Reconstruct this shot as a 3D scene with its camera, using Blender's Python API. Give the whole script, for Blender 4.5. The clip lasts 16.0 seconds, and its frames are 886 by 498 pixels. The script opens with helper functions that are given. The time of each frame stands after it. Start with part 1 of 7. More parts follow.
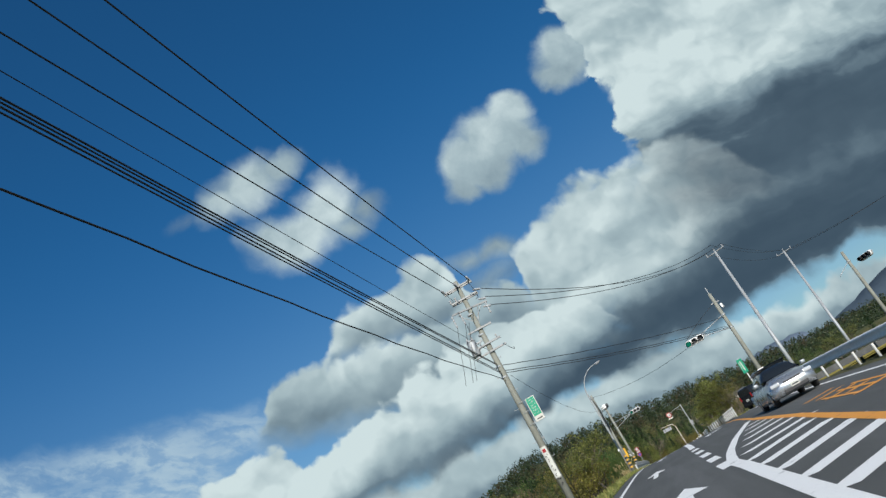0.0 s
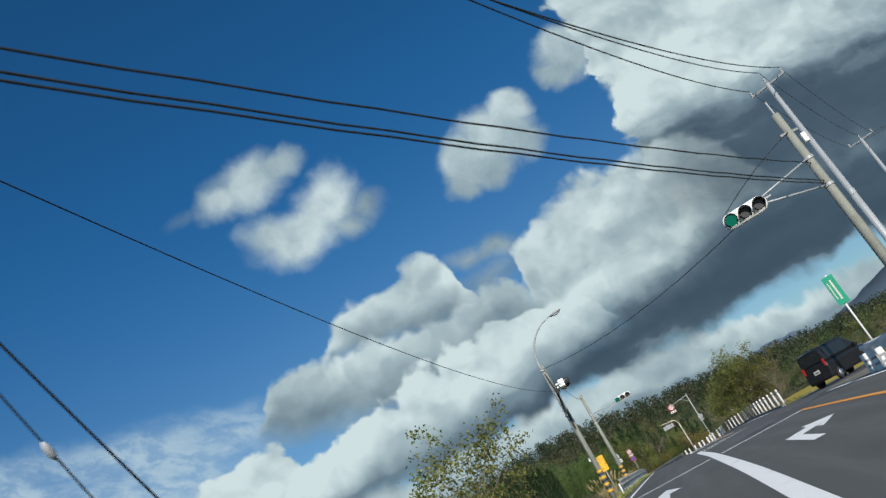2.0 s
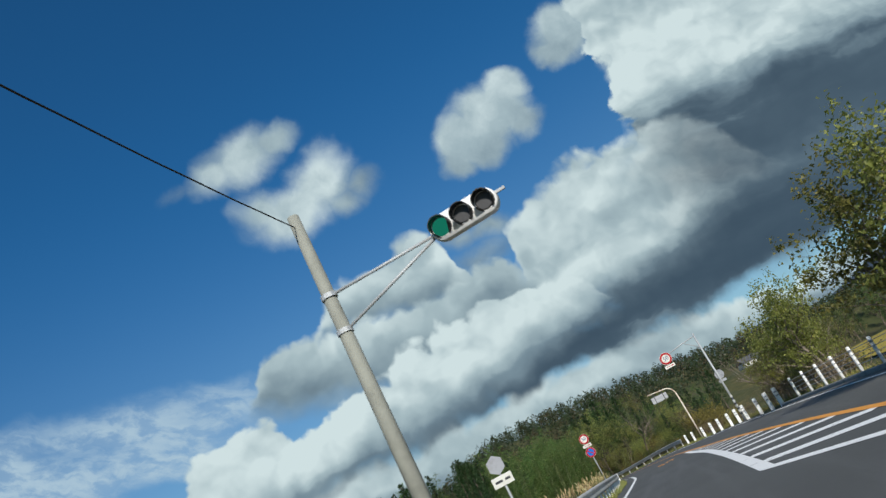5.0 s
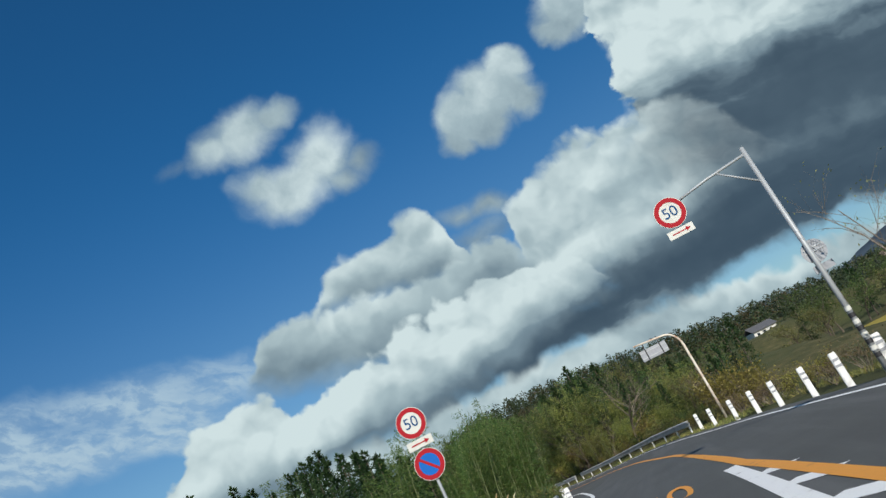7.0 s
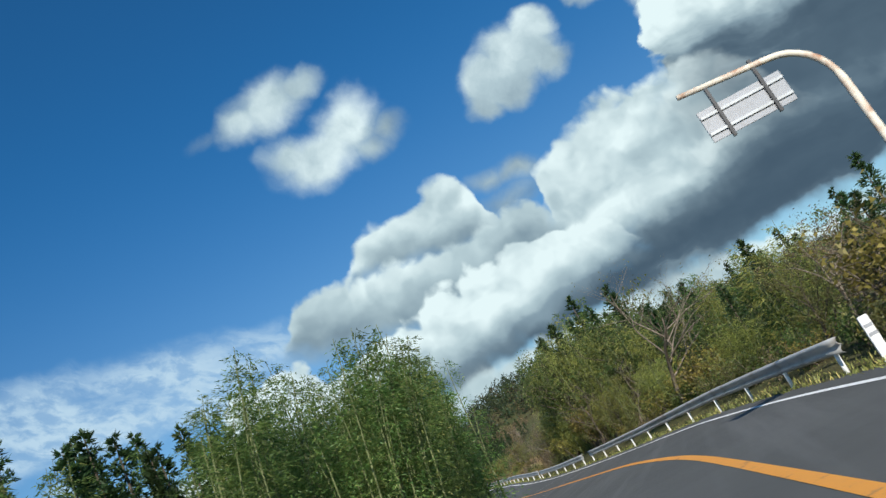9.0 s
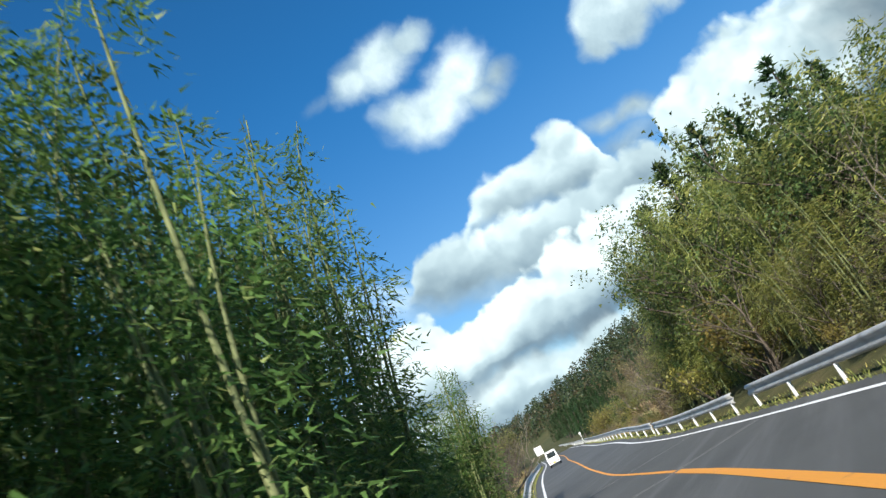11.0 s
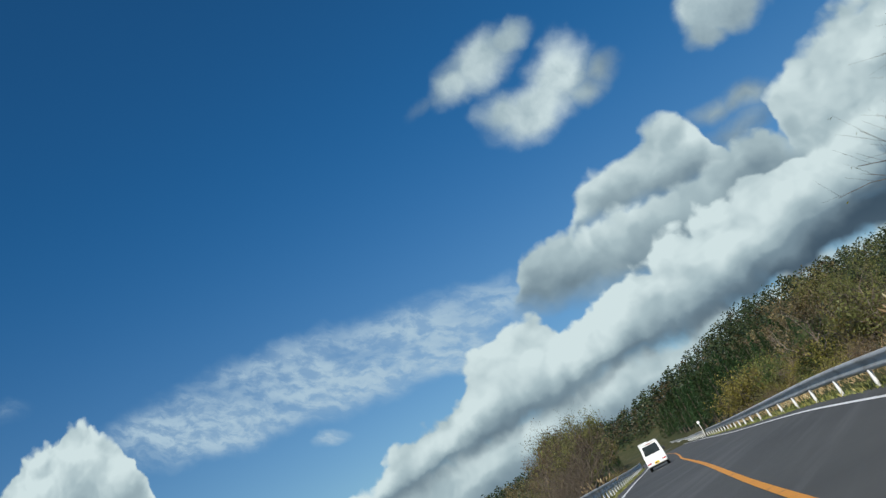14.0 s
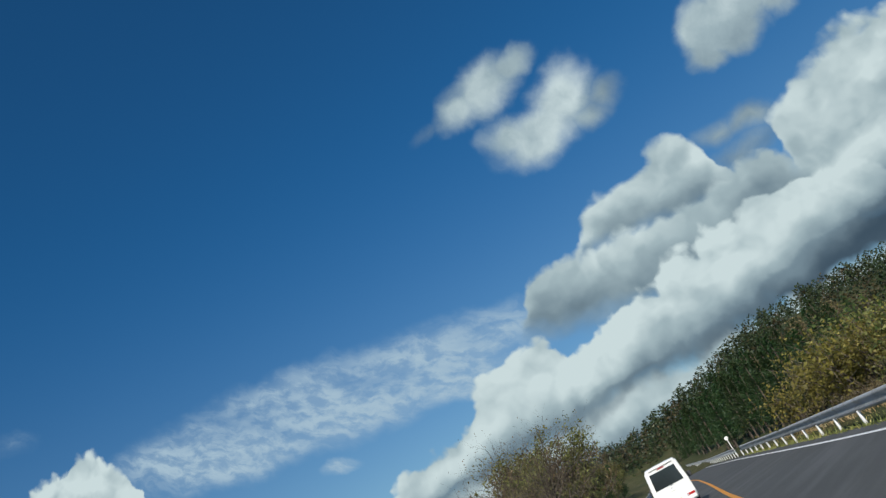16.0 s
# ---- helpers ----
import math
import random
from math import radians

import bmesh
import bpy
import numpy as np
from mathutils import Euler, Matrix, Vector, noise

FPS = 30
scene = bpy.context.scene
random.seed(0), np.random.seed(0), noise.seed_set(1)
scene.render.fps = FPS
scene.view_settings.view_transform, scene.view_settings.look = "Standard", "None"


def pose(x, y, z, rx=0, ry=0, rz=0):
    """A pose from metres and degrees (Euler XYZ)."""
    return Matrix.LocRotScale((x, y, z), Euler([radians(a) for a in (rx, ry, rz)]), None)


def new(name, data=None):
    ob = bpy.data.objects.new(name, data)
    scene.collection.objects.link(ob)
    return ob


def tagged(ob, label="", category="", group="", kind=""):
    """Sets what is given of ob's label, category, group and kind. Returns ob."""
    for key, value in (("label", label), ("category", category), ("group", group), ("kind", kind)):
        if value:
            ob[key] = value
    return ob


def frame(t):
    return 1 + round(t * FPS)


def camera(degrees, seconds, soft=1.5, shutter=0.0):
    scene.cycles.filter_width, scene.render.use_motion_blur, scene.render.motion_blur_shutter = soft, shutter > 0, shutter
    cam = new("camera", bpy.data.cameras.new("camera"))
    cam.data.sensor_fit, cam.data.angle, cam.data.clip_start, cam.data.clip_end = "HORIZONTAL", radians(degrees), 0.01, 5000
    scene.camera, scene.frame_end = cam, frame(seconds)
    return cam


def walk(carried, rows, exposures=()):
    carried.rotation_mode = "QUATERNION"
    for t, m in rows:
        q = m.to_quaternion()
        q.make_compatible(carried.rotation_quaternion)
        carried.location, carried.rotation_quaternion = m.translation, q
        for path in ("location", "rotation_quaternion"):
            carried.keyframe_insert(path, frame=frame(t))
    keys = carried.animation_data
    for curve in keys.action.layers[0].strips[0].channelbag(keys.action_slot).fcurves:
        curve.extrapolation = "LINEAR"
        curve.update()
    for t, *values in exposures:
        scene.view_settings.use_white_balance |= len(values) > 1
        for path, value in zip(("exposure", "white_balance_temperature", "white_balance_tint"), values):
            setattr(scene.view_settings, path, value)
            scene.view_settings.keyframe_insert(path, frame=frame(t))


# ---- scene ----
cam = camera(58.56, 16.0, soft=1.4, shutter=0.1)
walk(cam, [
    (0.0, pose(0.000, -0.000, 1.250, 112.749, 26.927, 17.621)),
    (0.5, pose(-0.070, 7.353, 1.445, 112.808, 26.948, 17.666)),
    (1.0, pose(-0.124, 14.762, 1.646, 112.843, 27.042, 17.718)),
    (1.5, pose(-0.167, 22.239, 1.858, 112.732, 26.935, 17.558)),
    (2.0, pose(-0.074, 29.788, 2.079, 112.525, 26.788, 17.504)),
    (2.5, pose(0.000, 37.343, 2.282, 112.312, 26.512, 17.391)),
    (3.0, pose(0.024, 44.894, 2.443, 111.902, 26.304, 17.270)),
    (3.5, pose(0.041, 52.491, 2.544, 111.555, 26.022, 17.182)),
    (4.0, pose(-0.044, 60.238, 2.592, 111.134, 25.776, 16.987)),
    (4.2, pose(-0.081, 63.395, 2.605, 111.019, 25.939, 16.896)),
    (6.3, pose(0.164, 98.814, 2.566, 109.671, 26.379, 16.415)),
    (6.5, pose(0.139, 102.224, 2.532, 109.383, 26.005, 16.334)),
    (7.0, pose(0.043, 110.743, 2.418, 108.896, 25.674, 16.381)),
    (7.5, pose(-0.174, 119.130, 2.286, 108.499, 25.256, 16.604)),
    (8.0, pose(-0.366, 127.323, 2.151, 108.044, 25.694, 17.101)),
    (8.2, pose(-0.516, 130.560, 2.097, 107.736, 25.893, 17.214)),
    (10.3, pose(-4.434, 162.980, 1.396, 108.261, 26.700, 25.565)),
    (10.5, pose(-5.048, 165.840, 1.319, 108.304, 26.691, 26.637)),
    (11.0, pose(-6.825, 172.800, 1.118, 108.501, 26.563, 29.246)),
    (11.5, pose(-8.868, 179.498, 0.910, 108.689, 26.093, 31.640)),
    (12.0, pose(-11.111, 185.961, 0.712, 108.828, 25.697, 33.647)),
    (12.5, pose(-13.368, 192.250, 0.545, 109.072, 25.574, 35.094)),
    (13.0, pose(-15.683, 198.458, 0.444, 109.360, 25.173, 36.299)),
    (13.5, pose(-18.076, 204.608, 0.389, 110.218, 25.333, 37.012)),
    (14.0, pose(-20.538, 210.743, 0.381, 112.123, 25.174, 37.664)),
    (14.5, pose(-22.990, 216.920, 0.451, 112.966, 25.287, 37.940)),
    (15.0, pose(-25.434, 223.094, 0.576, 113.494, 25.294, 38.066)),
    (15.5, pose(-27.832, 229.235, 0.738, 113.983, 25.770, 38.308)),
    (16.0, pose(-30.216, 235.382, 0.951, 114.329, 25.778, 38.529)),
], exposures=[(0.0, 0.08), (7.6, 0.1), (9.0, 0.42), (10.3, 0.86), (11.4, 0.86), (12.0, 0.56), (12.6, 0.52), (13.2, 0.42), (14.2, 0.06), (16.0, 0.0)])

# ---- light: autumn sun low behind the camera, sky with broken cumulus ----
SUN_EL, SUN_TO = radians(29), Vector((-0.22, 0.975, 0)).normalized()
sun = new("sun", bpy.data.lights.new("sun", "SUN"))
sun.data.energy, sun.data.angle, sun.data.color = 4.8, radians(0.6), (1.0, 0.955, 0.88)
sun_way = Vector((SUN_TO.x * math.cos(SUN_EL), SUN_TO.y * math.cos(SUN_EL), -math.sin(SUN_EL)))
sun.matrix_world = sun_way.to_track_quat("-Z", "Y").to_matrix().to_4x4()


class Nodes:
    """Short hand for node trees."""

    def __init__(self, tree):
        self.t = tree

    def n(self, kind, **props):
        node = self.t.nodes.new(kind)
        for k, v in props.items():
            if k == "operation":
                node.operation = v
            elif k == "blend_type":
                node.blend_type = v
            elif k == "data_type":
                node.data_type = v
            elif k == "gradient_type":
                node.gradient_type = v
            elif k == "vector_type":
                node.vector_type = v
        return node

    def link(self, a, b):
        self.t.links.new(a, b)

    def put(self, socket, v):
        if isinstance(v, bpy.types.NodeSocket):
            self.link(v, socket)
        else:
            socket.default_value = v

    def math(self, op, a, b=0.0, c=0.0, clamp=False):
        node = self.n("ShaderNodeMath", operation=op)
        node.use_clamp = clamp
        for s, v in zip(node.inputs, (a, b, c)):
            self.put(s, v)
        return node.outputs[0]

    def vec(self, op, a, b=(0, 0, 0)):
        node = self.n("ShaderNodeVectorMath", operation=op)
        self.put(node.inputs[0], a)
        self.put(node.inputs[1], b)
        return node.outputs["Value"] if op in ("DOT_PRODUCT", "LENGTH") else node.outputs[0]

    def noise(self, vector, scale, detail=4.0, rough=0.55, dist=0.0):
        node = self.n("ShaderNodeTexNoise")
        self.put(node.inputs["Vector"], vector)
        node.inputs["Scale"].default_value, node.inputs["Detail"].default_value = scale, detail
        node.inputs["Roughness"].default_value, node.inputs["Distortion"].default_value = rough, dist
        return node.outputs["Fac"], node.outputs["Color"]

    def ramp(self, fac, stops):
        node = self.n("ShaderNodeValToRGB")
        el = node.color_ramp.elements
        while len(el) < len(stops):
            el.new(0.5)
        for e, (p, c) in zip(el, stops):
            e.position, e.color = p, (*c, 1)
        self.put(node.inputs[0], fac)
        return node.outputs[0]

    def mix(self, fac, a, b, blend="MIX"):
        node = self.n("ShaderNodeMix", data_type="RGBA", blend_type=blend)
        self.put(node.inputs[0], fac)
        self.put(node.inputs[6], a if isinstance(a, bpy.types.NodeSocket) else (*a, 1))
        self.put(node.inputs[7], b if isinstance(b, bpy.types.NodeSocket) else (*b, 1))
        return node.outputs[2]

    def smooth(self, v, lo, hi):
        node = self.n("ShaderNodeMapRange")
        node.interpolation_type = "SMOOTHSTEP"
        self.put(node.inputs[0], v)
        node.inputs[1].default_value, node.inputs[2].default_value = lo, hi
        return node.outputs[0]


# cloud tufts: across, up, half width, half height, tilt, lightness, density, on the plane one metre ahead of SKY_FWD
TUFTS = {
    'wisp_a': [
        (-0.243, 0.081, 0.057, 0.037, 31, 0.86, 0.95), (-0.275, 0.054, 0.039, 0.026, 36, 0.75, 0.85), (-0.204, 0.108, 0.033, 0.021, 21, 0.78, 0.85),
        (-0.317, 0.035, 0.043, 0.013, 26, 0.6, 0.28),
    ],
    'wisp_b': [
        (-0.143, 0.055, 0.049, 0.040, 31, 0.98, 1.05), (-0.178, 0.018, 0.07, 0.035, 26, 0.95, 1.05), (-0.218, 0.013, 0.043, 0.027, 11, 0.85, 0.95),
        (-0.093, 0.051, 0.028, 0.021, 31, 0.6, 0.66), (-0.115, 0.03, 0.036, 0.021, 21, 0.65, 0.7),
    ],
    'puff': [
        (0.064, 0.137, 0.051, 0.044, 21, 0.9, 0.95), (0.081, 0.176, 0.03, 0.026, 1, 0.9, 0.85), (0.033, 0.108, 0.039, 0.034, 16, 0.85, 0.9),
        (0.097, 0.134, 0.034, 0.028, 1, 0.66, 0.8), (0.026, 0.084, 0.026, 0.024, 11, 0.7, 0.75), (0.058, 0.105, 0.039, 0.027, 21, 0.64, 0.85),
    ],
    'haze': [
        (0.068, -0.004, 0.037, 0.022, 6, 0.6, 0.75), (0.036, -0.015, 0.027, 0.018, 1, 0.62, 0.65), (0.06, -0.045, 0.05, 0.025, 36, 0.6, 0.6),
    ],
    'tuft': [
        (0.151, 0.244, 0.037, 0.037, 1, 0.8, 1), (0.141, 0.221, 0.026, 0.02, 1, 0.75, 0.9), (0.186, 0.262, 0.034, 0.028, 1, 0.8, 0.9),
        (0.222, 0.241, 0.040, 0.044, 1, 0.85, 1), (0.236, 0.205, 0.030, 0.03, 11, 0.9, 1.0),
    ],
    'veil': [
        (-0.551, -0.335, 0.377, 0.068, 16, 0.7, 0.42), (-0.715, -0.393, 0.249, 0.064, 17, 0.75, 0.42), (-0.333, -0.261, 0.157, 0.038, 20, 0.6, 0.42),
        (-0.423, -0.305, 0.157, 0.052, 17, 0.7, 0.4), (-0.79, -0.41, 0.185, 0.049, 20, 0.7, 0.38), (-0.33, -0.297, 0.062, 0.038, 17, 0.5, 0.45),
        (-1.136, -0.387, 0.115, 0.038, 15, 0.5, 0.16), (-0.53, -0.43, 0.038, 0.015, 18, 0.5, 0.3),
    ],
}
SKY_RIGHT, SKY_UP, SKY_FWD = (0.8498, 0.2699, -0.4529), (0.5151, -0.2421, 0.8222), (-0.1123, 0.9319, 0.3448)

# cloud decks, back to front, on an upright plane ahead: (across, up) along the tops and the flat bases,
# lightness from top to base, softness of top and base, unevenness of the top, width of the fade at the far end
DECKS = {
    'low': ([(-1.0, 0.11), (-0.3, 0.130), (0.3, 0.130), (0.40, 0.114), (0.46, 0.102), (0.6, 0.097), (1.0, 0.106)], [(-1.0, 0.0), (1.0, 0.0)],
            [(0.0, 0.90), (0.3, 0.84), (0.5, 0.55), (1.0, 0.6)], 0.016, 0.02, 0.5, 0.3),
    'great': ([(-0.35, 0.12), (-0.2, 0.15), (0.0, 0.19), (0.1, 0.23), (0.22, 0.25), (0.29, 0.27), (0.34, 0.30), (0.40, 0.355), (0.43, 0.42), (0.446, 0.50), (0.465, 0.64), (0.50, 0.80), (0.56, 1.0), (1.2, 1.0)],
              [(-0.6, 0.105), (-0.2, 0.112), (0.3, 0.113), (0.7, 0.116), (1.2, 0.125)], None, 0.10, 0.010, 1.3, 0.0),
    'middle': ([(0.165, 0.20), (0.18, 0.255), (0.205, 0.290), (0.218, 0.345), (0.25, 0.362), (0.30, 0.378), (0.35, 0.388), (0.42, 0.394), (0.47, 0.400), (0.50, 0.385), (0.56, 0.32), (0.62, 0.24)],
               [(0.16, 0.19), (0.3, 0.175), (0.4, 0.18), (0.46, 0.20), (0.62, 0.23)], [(0.0, 0.95), (0.25, 0.90), (0.5, 0.82), (0.75, 0.90), (0.92, 0.70), (1.0, 0.45)], 0.026, 0.034, 0.9, 0.25),
    'mid_a': ([(-0.11, 0.25), (-0.072, 0.312), (-0.045, 0.340), (-0.005, 0.357), (0.045, 0.353), (0.072, 0.380), (0.10, 0.384), (0.122, 0.355), (0.145, 0.29), (0.16, 0.25)],
              [(-0.11, 0.28), (-0.02, 0.280), (0.09, 0.262), (0.16, 0.255)], [(0.0, 0.97), (0.3, 0.92), (0.6, 0.76), (0.85, 0.58), (1.0, 0.56)], 0.014, 0.022, 0.38, 0.03),
    'mid_b': ([(-0.215, 0.22), (-0.175, 0.28), (-0.15, 0.310), (-0.126, 0.320), (-0.08, 0.306), (-0.05, 0.298), (-0.012, 0.307), (0.03, 0.294), (0.09, 0.300), (0.14, 0.308), (0.19, 0.30), (0.24, 0.22)],
              [(-0.19, 0.240), (-0.10, 0.210), (0.03, 0.195), (0.24, 0.19)], [(0.0, 0.90), (0.25, 0.82), (0.5, 0.68), (0.75, 0.60), (1.0, 0.62)], 0.014, 0.028, 0.6, 0.05),
    'band': ([(-0.60, 0.09), (-0.495, 0.150), (-0.43, 0.166), (-0.37, 0.176), (-0.31, 0.200), (-0.27, 0.222), (-0.22, 0.236), (-0.170, 0.230), (-0.152, 0.200), (-0.134, 0.205), (-0.07, 0.226), (0.03, 0.240), (0.10, 0.254), (0.15, 0.266), (0.19, 0.264),
              (0.235, 0.250), (0.265, 0.235), (0.29, 0.20), (0.32, 0.14)],
             [(-0.6, 0.108), (-0.2, 0.110), (0.0, 0.116), (0.1, 0.126), (0.2, 0.145), (0.32, 0.185)], [(0.0, 0.99), (0.45, 0.97), (0.64, 0.86), (0.82, 0.60), (0.94, 0.42), (1.0, 0.44)], 0.012, 0.016, 0.9, 0.07),
    'left': ([(-1.16, 0.36), (-1.08, 0.43), (-1.03, 0.455), (-0.97, 0.458), (-0.91, 0.448), (-0.87, 0.425), (-0.838, 0.38), (-0.80, 0.27)], [(-1.16, 0.24), (-0.8, 0.24)],
             [(0.0, 0.97), (0.4, 0.92), (0.8, 0.65), (1.0, 0.5)], 0.014, 0.02, 0.8, 0.01),
}
GREAT_TONE = [(0.10, 0.46), (0.125, 0.17), (0.16, 0.12), (0.20, 0.18), (0.235, 0.30), (0.27, 0.22), (0.32, 0.20), (0.355, 0.34), (0.40, 0.66), (0.45, 0.92), (0.52, 0.97), (0.60, 0.82), (0.70, 0.90), (1.0, 0.8)]

world = bpy.data.worlds.new("sky")
scene.world = world
world.use_nodes = True
W = Nodes(world.node_tree)
world.node_tree.nodes.clear()
sky = W.n("ShaderNodeTexSky")
sky.sky_type, sky.sun_disc, sky.sun_elevation = "NISHITA", False, SUN_EL
sky.sun_rotation = math.atan2(-SUN_TO.x, -SUN_TO.y)
sky.air_density, sky.dust_density, sky.ozone_density = 1.0, 0.3, 3.0
way = W.n("ShaderNodeTexCoord").outputs["Generated"]


def on_plane(right, up, fwd):
    """The sky's directions as places on a plane one metre ahead of fwd."""
    depth = W.math("MAXIMUM", W.vec("DOT_PRODUCT", way, fwd), 0.06)
    flat = W.n("ShaderNodeCombineXYZ")
    W.link(W.math("DIVIDE", W.vec("DOT_PRODUCT", way, right), depth), flat.inputs[0])
    W.link(W.math("DIVIDE", W.vec("DOT_PRODUCT", way, up), depth), flat.inputs[1])
    return flat.outputs[0]


def scaled(vector, k):
    node = W.n("ShaderNodeVectorMath", operation="SCALE")
    W.put(node.inputs[0], vector)
    node.inputs[3].default_value = k
    return node.outputs[0]


def centred(colour):
    return W.vec("SUBTRACT", colour, (0.5, 0.5, 0.5))


def stretched(vector, size, turn=0.0):
    node = W.n("ShaderNodeMapping")
    W.link(vector, node.inputs[0])
    node.inputs[2].default_value, node.inputs[3].default_value = (0, 0, radians(turn)), size
    return node.outputs[0]


def billow(vector, scale, detail=1.0):
    node = W.n("ShaderNodeTexVoronoi")
    node.feature = "SMOOTH_F1"
    W.put(node.inputs["Vector"], vector)
    node.inputs["Scale"].default_value, node.inputs["Detail"].default_value = scale, detail
    node.inputs["Roughness"].default_value, node.inputs["Smoothness"].default_value = 0.5, 0.3
    return node.outputs["Distance"]


def curve(v, lo, hi, points):
    """A smooth run of values through (place, value) points; values lie between 0 and 1."""
    node = W.n("ShaderNodeFloatCurve")
    W.link(W.math("DIVIDE", W.math("SUBTRACT", v, lo), hi - lo, clamp=True), node.inputs["Value"])
    c = node.mapping.curves[0]
    pts = [((p - lo) / (hi - lo), q) for p, q in points]
    while len(c.points) < len(pts):
        c.points.new(0.5, 0.5)
    for k, (p, q) in zip(c.points, pts):
        k.location, k.handle_type = (p, q), "AUTO_CLAMPED"
    node.mapping.update()
    return node.outputs[0]


upright = on_plane((0.968, 0.25, 0.0), (0.0, 0.0, 1.0), (-0.25, 0.968, 0.0))
warp = W.vec("ADD", W.vec("ADD", upright, scaled(centred(W.noise(upright, 7.0, 3.0)[1]), 0.055)), scaled(centred(W.noise(upright, 30.0, 3.0, 0.5)[1]), 0.020))
axes = W.n("ShaderNodeSeparateXYZ")
W.link(warp, axes.inputs[0])
across, up_ = axes.outputs[0], axes.outputs[1]
fine = W.noise(warp, 15.0, 6.0, 0.55)[0]
cells = billow(warp, 17.0, 2.0)
off_light = W.vec("ADD", warp, (-0.004, 0.022, 0))
soft_form = W.math("SUBTRACT", W.noise(warp, 7.0, 4.0, 0.45)[0], W.noise(off_light, 7.0, 4.0, 0.45)[0])
relief = W.math("MULTIPLY_ADD", W.math("SUBTRACT", billow(off_light, 17.0, 2.0), cells), 0.10, soft_form)
bulge = W.math("MULTIPLY_ADD", W.math("SUBTRACT", 0.62, cells), 0.045, W.math("MULTIPLY_ADD", W.math("SUBTRACT", fine, 0.5), 0.050, 0.006))
bands_ = W.math("SUBTRACT", W.noise(stretched(warp, (2.2, 13.0, 1.0), 4), 1.0, 5.0, 0.5)[0], 0.5)
mottle = W.math("SUBTRACT", W.noise(stretched(warp, (5.0, 9.0, 1.0), 20), 1.0, 5.0, 0.55)[0], 0.5)

TINTS = [(0.0, (0.033, 0.061, 0.094)), (0.3, (0.070, 0.112, 0.152)), (0.55, (0.178, 0.255, 0.305)), (0.8, (0.355, 0.462, 0.498)), (1.0, (0.588, 0.702, 0.715))]


def deck(name, below):
    """One deck of cloud laid over what is below."""
    top, base, tones, soft_t, soft_b, rough, fade = DECKS[name]
    lo, hi = min(p for p, _ in top), max(p for p, _ in top)
    edge_at = across if tones else W.math("MULTIPLY_ADD", mottle, 0.16, W.math("MULTIPLY_ADD", W.math("SUBTRACT", fine, 0.5), 0.10, across))
    inside_t = W.math("MULTIPLY_ADD", bulge, rough, W.math("SUBTRACT", curve(edge_at, lo, hi, top), up_))
    inside_b = W.math("MULTIPLY_ADD", bulge, 0.25, W.math("SUBTRACT", up_, curve(across, lo, hi, base)))
    cover = W.math("MULTIPLY", W.smooth(inside_t, 0.0, soft_t), W.smooth(inside_b, -soft_b, soft_b))
    cover = W.math("MULTIPLY", cover, W.math("MULTIPLY", W.smooth(across, lo, lo + 0.05), W.math("SUBTRACT", 1.0, W.smooth(W.math("MULTIPLY_ADD", mottle, fade, across), hi - fade, hi)) if fade else 1.0))
    if tones is None:
        tone = curve(W.math("MULTIPLY_ADD", bands_, 0.14, W.math("MULTIPLY_ADD", mottle, 0.12, up_)), 0.1, 1.0, GREAT_TONE)
        tone = W.math("MULTIPLY_ADD", bands_, 0.46, tone)
        tone = W.math("MULTIPLY_ADD", relief, W.math("MULTIPLY_ADD", tone, 1.1, 0.05), tone)
    else:
        depth = W.math("DIVIDE", inside_t, W.math("MAXIMUM", W.math("ADD", inside_t, inside_b), 0.004), clamp=True)
        tone = curve(W.math("MULTIPLY_ADD", mottle, 0.45, depth), 0.0, 1.0, tones)
        tone = W.math("MULTIPLY_ADD", mottle, 0.35, tone)
        tone = W.math("MULTIPLY_ADD", relief, W.math("MULTIPLY_ADD", tone, 1.3, 0.1), tone)
    return W.mix(cover, below, W.ramp(tone, TINTS))


plane = on_plane(SKY_RIGHT, SKY_UP, SKY_FWD)
ruffled = W.vec("ADD", W.vec("ADD", plane, scaled(centred(W.noise(plane, 7.0, 3.0)[1]), 0.055)), scaled(centred(W.noise(plane, 24.0, 4.0, 0.55)[1]), 0.022))
frayed = W.math("MULTIPLY", W.math("SUBTRACT", W.noise(ruffled, 14.0, 6.0, 0.55)[0], 0.5), 0.70)
tuft_light = W.math("SUBTRACT", W.noise(ruffled, 9.0, 6.0, 0.55)[0], W.noise(W.vec("ADD", ruffled, (-0.011, 0.018, 0)), 9.0, 6.0, 0.55)[0])


def mass(masses):
    """Cover and tone of a group of tufts."""
    cover, weight, shade = 0.0, 0.0001, 0.00005
    for u, v, ru, rv, tilt, light, dens in masses:
        place = W.n("ShaderNodeMapping", vector_type="TEXTURE")
        W.link(ruffled, place.inputs[0])
        place.inputs[1].default_value, place.inputs[2].default_value = (u, v, 0), (0, 0, radians(tilt))
        place.inputs[3].default_value = (ru * 1.44, rv * 1.44, 1)
        ball = W.n("ShaderNodeTexGradient", gradient_type="SPHERICAL")
        W.link(place.outputs[0], ball.inputs[0])
        g = ball.outputs[1]
        cover = W.math("MAXIMUM", cover, W.math("MULTIPLY", g, dens))
        g2 = W.math("MULTIPLY", g, g)
        weight = W.math("ADD", weight, g2)
        shade = W.math("MULTIPLY_ADD", g2, light, shade)
    return cover, W.math("DIVIDE", shade, weight)


